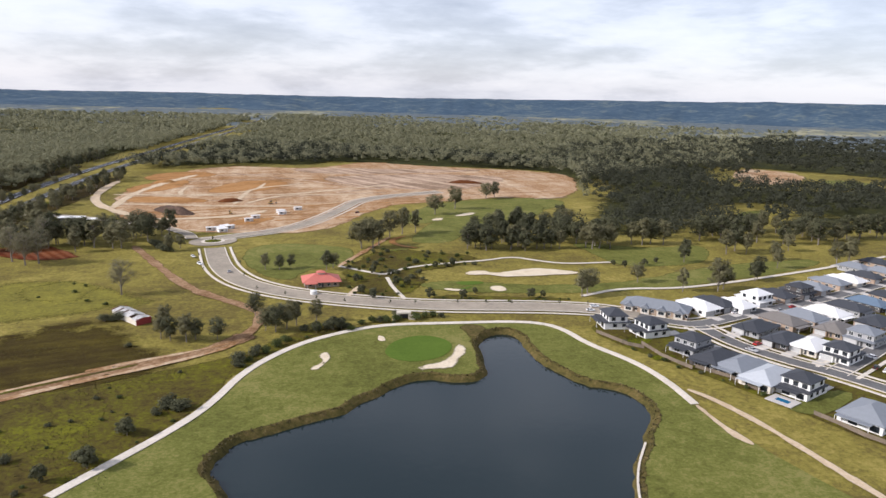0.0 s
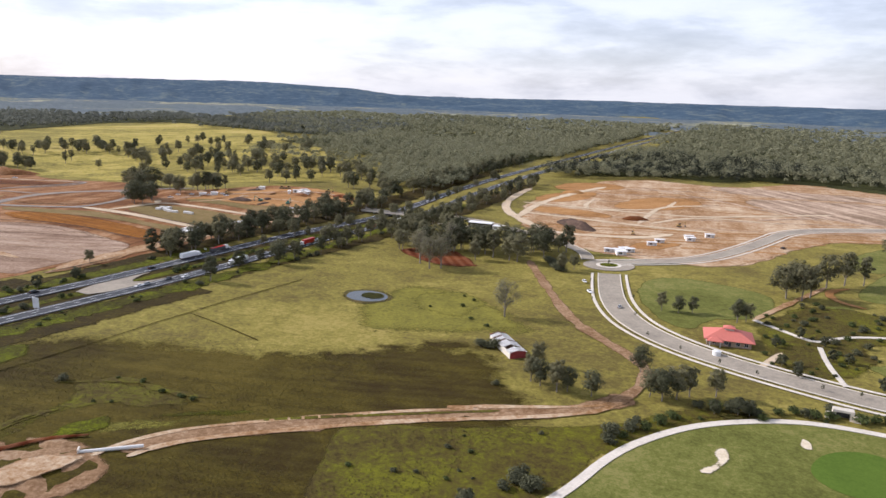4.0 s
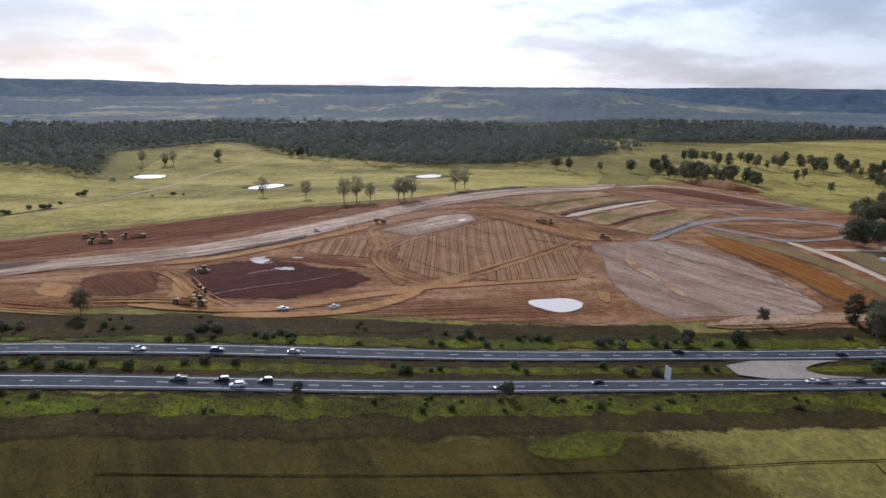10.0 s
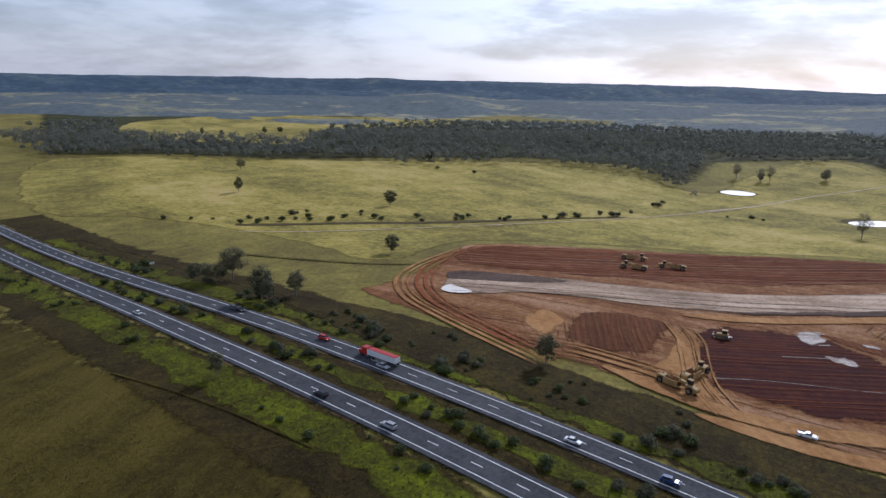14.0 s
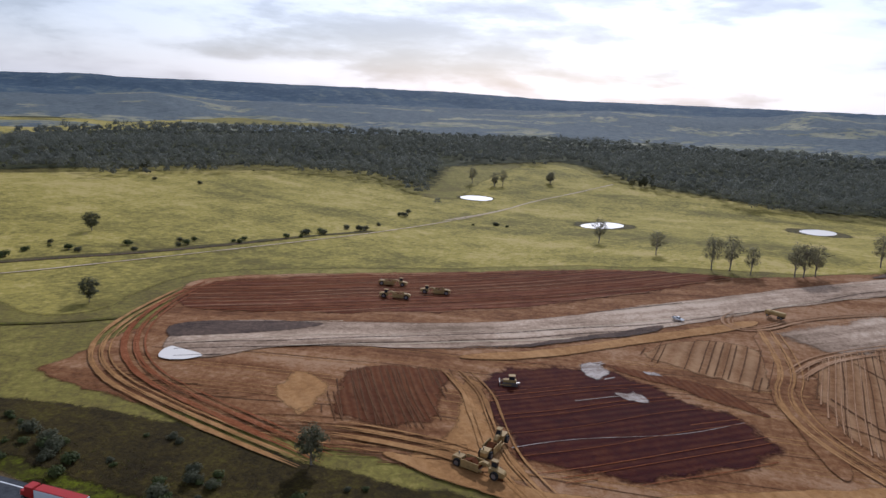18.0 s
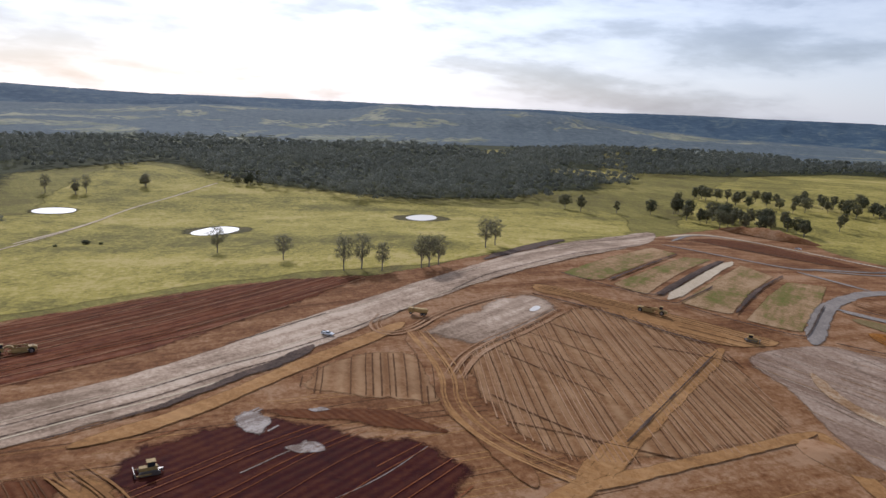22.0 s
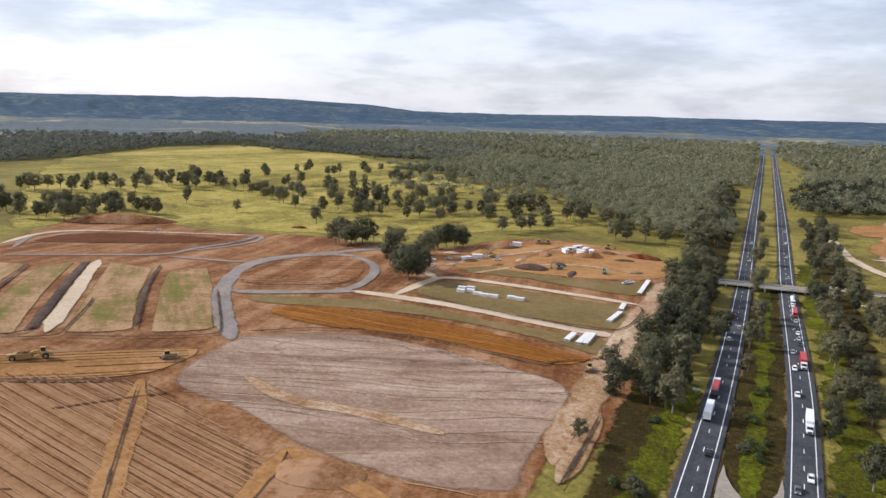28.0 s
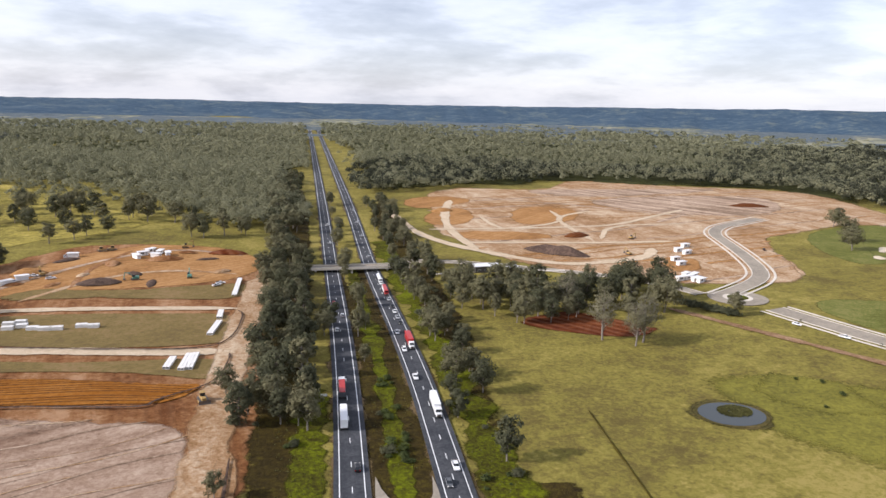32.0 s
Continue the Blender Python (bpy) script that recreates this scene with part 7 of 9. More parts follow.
keep = (np.sin(gx / 13 + 2 * np.sin(gy / 31)) + np.sin(gy / 9 - gx / 27) + tr.uniform(-1.2, 1.2, 60000) > 0.0) & within(np.array([tuple(v) for v in rounded([(46, -60), (37, 60), (36, 170), (34, 250), (103, 280), (141, 292), (194, 350), (240, 320), (280, 279), (243, 230), (258, 205), (292, 110), (330, 20), (330, -60)])]), gx, gy) & ~within(np.array([(118, 130), (118, 185), (150, 196), (152, 205), (195, 250), (220, 272), (262, 298), (290, 330), (300, 300), (268, 278), (232, 256), (200, 226), (176, 204), (168, 180), (165, 130)]), gx, gy)
tufts("paddock_tussocks", list(zip(gx[keep], gy[keep])), 0.15, 0.34, M_TUFT_DRY, "dark dry grass tussocks of the paddock", 6)
PCX, PCY = PC
tufts("pond_reeds", [(PCX + 2.5 + 6.5 * math.cos(a) * r, PCY + 2.0 + 5.2 * math.sin(a) * r) for a, r in zip(tr.uniform(0, 6.28, 1000), tr.uniform(0, 1, 1000) ** 0.5)], 0.3, 0.8, M_TUFT, "island of green reeds in the farm pond", 5)


# ---- woods, counted by nobody ----
FIELDS = ([(-390.9, -962.2), (-586.7, -1339.8), (-816.3, -1418.1), (-1081.1, -1542), (-1082.5, -1288.1), (-1505.9, -1041), (-1200.4, -855.7), (-983.2, -918.1), (-824.6, -946.6), (-563.1, -707.2), (-535.2, -784.1)], [(-1558, 582.2), (-1670.8, 705), (-1515.1, 678.7), (-1422.9, 567.4)], [(-1100.6, 548.1), (-1179.3, 670.3), (-1060.4, 738.1), (-982.1, 662)])
for pts in FIELDS:
    area("far_field", pts, M_MEADOW, 0.4, 30, 6.0, label="pale sunlit field between the woods")
CLEAR = [np.array([tuple(v) for v in rounded(q)]) for q in (SITE2, SITE) + FIELDS]


def forest(name, polys, label, seed, bands, mat, avoid=()):
    """Crowns of leaf sprays on the ground; bands: (reach, step, sprays, spray size) by distance from the plan's middle."""
    rng = np.random.default_rng(seed)
    V, F, n0 = [], [], 0
    lo = 0.0
    for reach, step, sprays, size in bands:
        for poly in polys:
            P = np.array(poly)
            gx, gy = np.meshgrid(np.arange(P[:, 0].min(), P[:, 0].max(), step), np.arange(P[:, 1].min(), P[:, 1].max(), step))
            x, y = gx.ravel() + rng.uniform(-0.5, 0.5, gx.size) * step, gy.ravel() + rng.uniform(-0.5, 0.5, gx.size) * step
            r = np.hypot(x - 50, y - 200)
            ok = (r >= lo) & (r < reach)
            wx = sum(a * np.sin(x / l + y / (l * 1.7) + q) for a, l, q in ((22, 47, seed), (13, 21, 2.0), (30, 130, 4.0)))
            wy = sum(a * np.cos(y / l - x / (l * 1.4) + q) for a, l, q in ((22, 53, seed), (13, 19, 1.0), (30, 120, 3.0)))
            ok &= within(P, x + wx, y + wy) | (within(P, x + 1.9 * wx + 25, y + 1.9 * wy) & (rng.random(len(x)) < 0.25))
            ok &= rng.random(len(x)) < 0.93 - 0.3 * (np.sin(x / 61 + 2 * np.cos(y / 83)) > 0.72)
            for q in CLEAR:
                ok &= ~within(q, x, y)
            ok &= ~((np.abs(x - 5) < 25) & (y > -600))
            az = np.degrees(np.arctan2(-x, y - 250)) % 360
            ok &= np.hypot(x, y - 250) < 1580 + 30 * np.clip(78 - az, 0, 30) + 5000 * (az > 300)
            for ax, ay, ar in avoid:
                ok &= np.hypot(x - ax, y - ay) > ar
            x, y = x[ok], y[ok]
            n = len(x)
            if not n:
                continue
            g = land(x, y)
            tall = rng.uniform(8, 21, n) * (1 + 0.2 * np.sin(x / 90 + y / 70)) * (1.0 if step < 20 else 0.95)
            wide = tall * rng.uniform(0.30, 0.46, n) * (1 if step < 14 else step / 14)
            v = rng.normal(size=(n, sprays, 3))
            v /= np.linalg.norm(v, axis=2, keepdims=True)
            v[..., 2] = np.abs(v[..., 2]) * 1.3 - 0.35
            v *= rng.random((n, sprays, 1)) ** 0.35
            c = np.stack([x[:, None] + v[..., 0] * wide[:, None], y[:, None] + v[..., 1] * wide[:, None], (g + tall * 0.62)[:, None] + v[..., 2] * tall[:, None] * 0.36], -1)
            # sprays face away from the heart of their crown
            face = v * np.array((1.0, 1.0, 1.2)) + rng.normal(size=(n, sprays, 3)) * 0.35 + np.array((0, 0, 0.35))
            face /= np.linalg.norm(face, axis=2, keepdims=True)
            s = np.cross(face, rng.normal(size=(n, sprays, 3)))
            s /= np.linalg.norm(s, axis=2, keepdims=True)
            u = np.cross(face, s)
            k = size * rng.uniform(0.7, 1.3, (n, sprays, 1))
            quad = np.stack([c - s * k, c + s * k * 0.7 - u * k * 0.8, c + u * k], 2).reshape(-1, 3)
            V.append(quad)
            F.append(np.arange(n0, n0 + len(quad)).reshape(-1, 3))
            n0 += len(quad)
        lo = reach
    V, F = np.concatenate(V), np.concatenate(F)
    me = bpy.data.meshes.new(name)
    me.vertices.add(len(V))
    me.vertices.foreach_set("co", V.ravel())
    me.loops.add(F.size)
    me.loops.foreach_set("vertex_index", F.ravel())
    me.polygons.add(len(F))
    me.polygons.foreach_set("loop_start", np.arange(0, F.size, 3))
    me.update(calc_edges=True)
    me.materials.append(mat)
    return tagged(new(name, me), label, "woods", "", "stuff")


# Light is in these leaf colours: sun, then cloud shade under haze, then cloud shade.
M_WOOD = foliage("sunlit_olive_wood_leaves", (0.135, 0.137, 0.080), (0.29, 0.28, 0.165), 0.05, 0.25)
M_WOOD_HAZY = foliage("hazy_shaded_wood_leaves", (0.098, 0.106, 0.090), (0.190, 0.194, 0.148), 0.04, 0.25)
M_WOOD_SHADED = foliage("cloud_shaded_wood_leaves", (0.024, 0.028, 0.018), (0.068, 0.070, 0.044), 0.05, 0.25)
BANDS = ((800, 9.5, 84, 0.85), (1300, 11.5, 60, 1.15), (1900, 16, 38, 1.9), (2600, 25, 24, 3.4), (3600, 40, 14, 6.0))
OPEN_BANDS = ((800, 19.0, 150, 0.75), (1300, 19.0, 110, 0.95))
W_NW = [(-618.2, 1160.5), (-587.8, 1361.8), (-516.1, 1616), (-343, 2009.1), (-18.9, 2577.8), (-13.3, 1273.4), (-19, 867.2), (-25.6, 749.2), (-47.5, 719.6), (-87.4, 821.8), (-159.4, 940.8), (-268.7, 1039.6), (-402.4, 1086.8)]
W_NE = [(38.8, 983.9), (42.1, 1244.6), (39.5, 1996.4), (407, 2256.8), (999.5, 2367.3), (2247.5, 2628.8), (516.7, 735), (546.9, 864.1), (578.8, 1013.3), (430, 1043.4), (248, 1096.6), (121, 997.6)]
W_E = [(647.8, 1019.1), (612.2, 830.3), (542, 697.2), (493.8, 546.7), (519.2, 524.3), (570.4, 514.7), (634.3, 557.9), (703.8, 669), (773.8, 709.8), (705.7, 591.8), (739.6, 553.7), (819.3, 596.4), (898.7, 599.7), (1103.1, 825.3), (1035.5, 872.5), (923.5, 860.9), (821.6, 889.6), (946.3, 1123.1), (1042.5, 1053.9), (1115.8, 975.1), (1187.3, 918.2), (2384.3, 2239.3), (1390.8, 1923.4), (777.8, 1513.8)]
W_SW = [(-194, -806.1), (-326.8, -716.3), (-401.6, -578.7), (-568.7, -465.2), (-686, -378.1), (-742.1, -262), (-606.6, -98.6), (-762.5, -135.5), (-873.9, -157.4), (-1031.6, -52.8), (-821.9, 90.1), (-706, 248.2), (-712.1, 395.3), (-792.6, 494.1), (-814.5, 584), (-1854.8, 1097.3), (-2053.2, 1006.7), (-2106.4, 128.3), (-1758.6, -471.2), (-1413.8, -832.2), (-1187.7, -1408.2), (-891.6, -1674), (-634, -1905.1)]
W_W = [(-1088.4, 698), (-1065.2, 840.3), (-1045.3, 931), (-1165.6, 1282.4), (-1141.1, 1430.6), (-734.1, 1355.6), (-511, 1346.6), (-568.7, 1767.9), (-1119.3, 2004.1), (-1820, 1355.2), (-1896.8, 1132.7)]
W_SIDE = [(33, 880), (75, 955), (155, 1045), (275, 1012), (337, 1142), (440, 1072), (650, 1025), (640, 1180), (420, 1320), (33, 1330)]
W_ROAD = [(-60, 720), (-22, 720), (-22, 2600), (-200, 2300), (-300, 1500), (-150, 950)]
W_OPEN = [(-528.5, 949.7), (-396.5, 958.7), (-302.7, 918.5), (-203.2, 860.3), (-121.9, 779.2), (-71.0, 732.1), (-45.2, 744.2), (-28.8, 858.8), (-28.2, 1137.2), (-140.3, 1443.6), (-321.4, 1357.3), (-458.9, 1175.1)]
W_BACK = [(-640, 1340), (-1120, 1700), (-1500, 2350), (-300, 2950), (1900, 2950), (1100, 2300), (420, 2200), (36, 1900), (-24, 2500), (-340, 1950)]
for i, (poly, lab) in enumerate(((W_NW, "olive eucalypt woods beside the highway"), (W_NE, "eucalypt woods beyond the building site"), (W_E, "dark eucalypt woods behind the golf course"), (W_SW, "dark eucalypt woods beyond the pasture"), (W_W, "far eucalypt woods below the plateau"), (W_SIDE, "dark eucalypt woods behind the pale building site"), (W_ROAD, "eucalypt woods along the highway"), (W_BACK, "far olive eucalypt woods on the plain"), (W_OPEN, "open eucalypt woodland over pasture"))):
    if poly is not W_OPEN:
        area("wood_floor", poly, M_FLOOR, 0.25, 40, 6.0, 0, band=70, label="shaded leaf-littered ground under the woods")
    forest("woods", [poly], lab, 20 + i, OPEN_BANDS if poly is W_OPEN else BANDS, (M_WOOD, M_WOOD, M_WOOD_SHADED, M_WOOD_HAZY, M_WOOD_HAZY, M_WOOD_SHADED, M_WOOD, M_WOOD, M_WOOD)[i])


# ---- buildings ----
def box(bm, x0, x1, y0, y1, z0, z1, bevel=0.0):
    v = [bm.verts.new(p) for p in ((x0, y0, z0), (x1, y0, z0), (x1, y1, z0), (x0, y1, z0), (x0, y0, z1), (x1, y0, z1), (x1, y1, z1), (x0, y1, z1))]
    f = [bm.faces.new([v[i] for i in q]) for q in ((3, 2, 1, 0), (4, 5, 6, 7), (0, 1, 5, 4), (1, 2, 6, 5), (2, 3, 7, 6), (3, 0, 4, 7))]
    if bevel:
        bmesh.ops.bevel(bm, geom=list({e for q in f for e in q.edges}), offset=bevel, segments=1, affect="EDGES")
    return v


def boxes(*dims, bevel=0.0):
    bm = bmesh.new()
    for d in dims:
        box(bm, *d, bevel=bevel)
    return bm


def hip_roof(x0, x1, y0, y1, z, rise, over=0.6, gable=False, thick=0.22):
    """A pitched roof with eaves: ridge along the longer side; gable: straight ends."""
    x0, x1, y0, y1 = x0 - over, x1 + over, y0 - over, y1 + over
    bm = bmesh.new()
    if x1 - x0 >= y1 - y0:
        k = 0 if gable else (y1 - y0) / 2
        r = ((x0 + k, (y0 + y1) / 2), (x1 - k, (y0 + y1) / 2))
    else:
        k = 0 if gable else (x1 - x0) / 2
        r = (((x0 + x1) / 2, y0 + k), ((x0 + x1) / 2, y1 - k))
    c = [(x0, y0), (x1, y0), (x1, y1), (x0, y1)]
    lo = [bm.verts.new((*p, z - thick)) for p in c]
    hi = [bm.verts.new((*p, z)) for p in c]
    a, b = bm.verts.new((*r[0], z + rise)), bm.verts.new((*r[1], z + rise))
    bm.faces.new(lo[::-1])
    for i in range(4):
        bm.faces.new((lo[i], lo[(i + 1) % 4], hi[(i + 1) % 4], hi[i]))
    if x1 - x0 >= y1 - y0:
        for f in ((hi[0], hi[1], b, a), (hi[1], hi[2], b), (hi[2], hi[3], a, b), (hi[3], hi[0], a)):
            bm.faces.new(f)
    else:
        for f in ((hi[0], hi[1], a), (hi[1], hi[2], b, a), (hi[2], hi[3], b), (hi[3], hi[0], a, b)):
            bm.faces.new(f)
    return bm


M_ROOFS = {"charcoal": plain("charcoal_roof", (0.045, 0.048, 0.055), 0.55, vary=0.2), "grey": plain("grey_roof", (0.20, 0.215, 0.235), 0.5, vary=0.12), "pale": plain("pale_grey_roof", (0.40, 0.42, 0.44), 0.5, vary=0.1),
           "white": plain("white_roof", (0.74, 0.73, 0.71), 0.5, vary=0.08), "blue": plain("blue_grey_roof", (0.11, 0.155, 0.21), 0.5, vary=0.12), "brown": plain("brown_grey_roof", (0.16, 0.145, 0.13), 0.6, vary=0.15), "red": plain("red_tile_roof", (0.50, 0.15, 0.115), 0.7, vary=0.2, grain=1.2)}
M_WALLS = {"white": plain("white_render", (0.78, 0.77, 0.74), 0.8, vary=0.06), "brick": plain("tan_brick", (0.36, 0.27, 0.20), 0.9, vary=0.18, grain=2.0), "grey": plain("grey_render", (0.34, 0.34, 0.34), 0.85, vary=0.1), "dark": plain("dark_brick", (0.085, 0.075, 0.07), 0.9, vary=0.2), "cream": plain("cream_render", (0.60, 0.55, 0.47), 0.85, vary=0.08)}
M_GLASS = plain("window_glass", (0.025, 0.03, 0.035), 0.08, vary=0.05)
M_FRAME = plain("white_frame", (0.7, 0.7, 0.68), 0.5)
M_DARKTRIM = plain("dark_trim", (0.06, 0.06, 0.065), 0.5)
M_GARAGE = plain("garage_door_metal", (0.45, 0.45, 0.44), 0.5)
M_FENCE = plain("timber_fence_wood", (0.17, 0.135, 0.10), 0.9, vary=0.3, grain=2.0)
M_SOLAR = plain("solar_glass", (0.012, 0.016, 0.035), 0.12)
M_PAVE = plain("driveway_concrete", (0.48, 0.45, 0.41), 0.85, vary=0.15)
M_POOL = water_material("pool_water", (0.02, 0.13, 0.24), 0.05, 0.03)


def window(parent, wall, a, b, z0, z1, at, frame_mat):
    """A framed window on a wall face: wall 'x-', 'x+', 'y-' or 'y+', from a to b along it, at that place."""
    s = -1 if wall[1] == "-" else 1

    def slab(a0, a1, b0, b1, d0, d1):
        lo, hi = sorted((at + s * d0, at + s * d1))
        return (lo, hi, a0, a1, b0, b1) if wall[0] == "x" else (a0, a1, lo, hi, b0, b1)

    fr = part("window", boxes(slab(a - 0.1, b + 0.1, z0 - 0.1, z0, -0.02, 0.12), slab(a - 0.1, b + 0.1, z1, z1 + 0.1, -0.02, 0.12), slab(a - 0.1, a, z0, z1, -0.02, 0.12), slab(b, b + 0.1, z0, z1, -0.02, 0.12), slab((a + b) / 2 - 0.04, (a + b) / 2 + 0.04, z0, z1, -0.02, 0.1)), frame_mat, parent)
    part("pane", boxes(slab(a, b, z0, z1, -0.03, 0.05)), M_GLASS, fr)


def house(at, rz, w, d, wall, roof, storeys, label, rise=None, solar=False, porch=True, off=0.0):
    """A detached house: its front on -y."""
    root = tagged(new("house"), label, "house", "houses of the estate")
    x0, x1, y0, y1 = -w / 2, w / 2, -d / 2, d / 2
    mw, mr = M_WALLS[wall], M_ROOFS[roof]
    trim = M_FRAME if wall in ("dark", "grey", "brick") else M_DARKTRIM
    rise = rise or min(w, d) * 0.24
    h = 2.9
    part("wall", boxes((x0, x1, y0 + 1.2, y1, -0.6, h), (x0, x0 + w * 0.48, y0, y0 + 1.2, -0.6, h)), mw, root)
    if storeys == 1:
        part("roof", hip_roof(x0, x1, y0, y1, h + 0.1, rise), mr, root)
        g = part("front_gable", hip_roof(x0 + 0.2, x0 + w * 0.46, y0 - 0.4, y0 + d * 0.35, h + 0.15, w * 0.13), mr, root)
    else:
        part("lower_roof", hip_roof(x0, x1, y0, y1, h + 0.1, 1.1, 0.5), mr, root)
        u0, u1 = y0 + d * 0.12, y1 - d * 0.16
        part("upper_wall", boxes((x0 + 0.6, x1 - 0.6, u0, u1, h - 0.2, 2 * h + 0.2)), mw, root)
        part("roof", hip_roof(x0 + 0.6, x1 - 0.6, u0, u1, 2 * h + 0.3, rise * 0.85), mr, root)
        for a in (x0 + 1.6, x0 + w * 0.42, x1 - 3.4):
            window(root, "y-", a, a + 1.8, h + 0.9, 2 * h - 0.4, u0, trim)
            window(root, "y+", a, a + 1.8, h + 0.9, 2 * h - 0.4, u1, trim)
        for b in (u0 + 1.5, u1 - 3.2):
            window(root, "x-", b, b + 1.7, h + 0.9, 2 * h - 0.4, x0 + 0.6, trim)
            window(root, "x+", b, b + 1.7, h + 0.9, 2 * h - 0.4, x1 - 0.6, trim)
    part("garage_door", boxes(*[(x0 + 0.7, x0 + w * 0.44, y0 - 0.06, y0 + 0.03, 0.05 + 0.58 * i, 0.6 + 0.58 * i) for i in range(4)]), M_GARAGE, root)
    part("front_door", boxes((x0 + w * 0.56, x0 + w * 0.56 + 1.0, y0 + 1.1, y0 + 1.22, 0, 2.1)), M_DARKTRIM, root)
    window(root, "y-", x1 - 3.2, x1 - 1.0, 0.7, 2.2, y0 + 1.2, trim)
    for b in np.arange(y0 + 2.5, y1 - 2.5, 4.6):
        window(root, "x-", b, b + 1.7, 0.9, 2.2, x0, trim)
        window(root, "x+", b, b + 1.7, 0.9, 2.2, x1, trim)
    for a in (x0 + 1.2, x0 + w * 0.55):
        window(root, "y+", a, a + 2.8, 0.25, 2.25, y1, trim)
    if porch:
        part("patio_roof", boxes((x0 + w * 0.2, x1 - 0.3, y1, y1 + 3.2, 2.55, 2.75)), mr, root)
        for a in (x0 + w * 0.22, x1 - 0.5):
            part("patio_post", boxes((a, a + 0.15, y1 + 2.9, y1 + 3.05, -0.6, 2.55)), M_FRAME, root)
    if solar:
        top = h + 0.1 if storeys == 1 else 2 * h + 0.3
        k = rise / (min(w, d) / 2 + 0.6)
        for i in range(5):
            for j in range(2):
                bm = boxes((0, 1.0, 0, 1.65, 0.0, 0.06))
                ob = part("solar_panel", bm, M_SOLAR, root)
                ob.matrix_basis = Matrix.Translation((x1 - 0.9 - 1.75 * j - 1.0, y0 + d * 0.35 + 1.75 * i, top + k * (1.0 + 1.1 * j))) @ Matrix.Rotation(math.atan(k), 4, "Y")
    x, y = at
    root.matrix_basis = pose(x, y, height(x, y) + 0.5, 0, 0, rz)
    part("driveway", boxes((x0 + 0.6, x0 + w * 0.45, y0 - 7.5, y0 - 0.1, -0.55, 0.02)), M_PAVE, root)
    return root


LOW, HIGH = 120.7, -59.3          # facing the lower street from its two sides
NORTH, SOUTH = 24.2, 204.2        # facing the upper street from its two sides
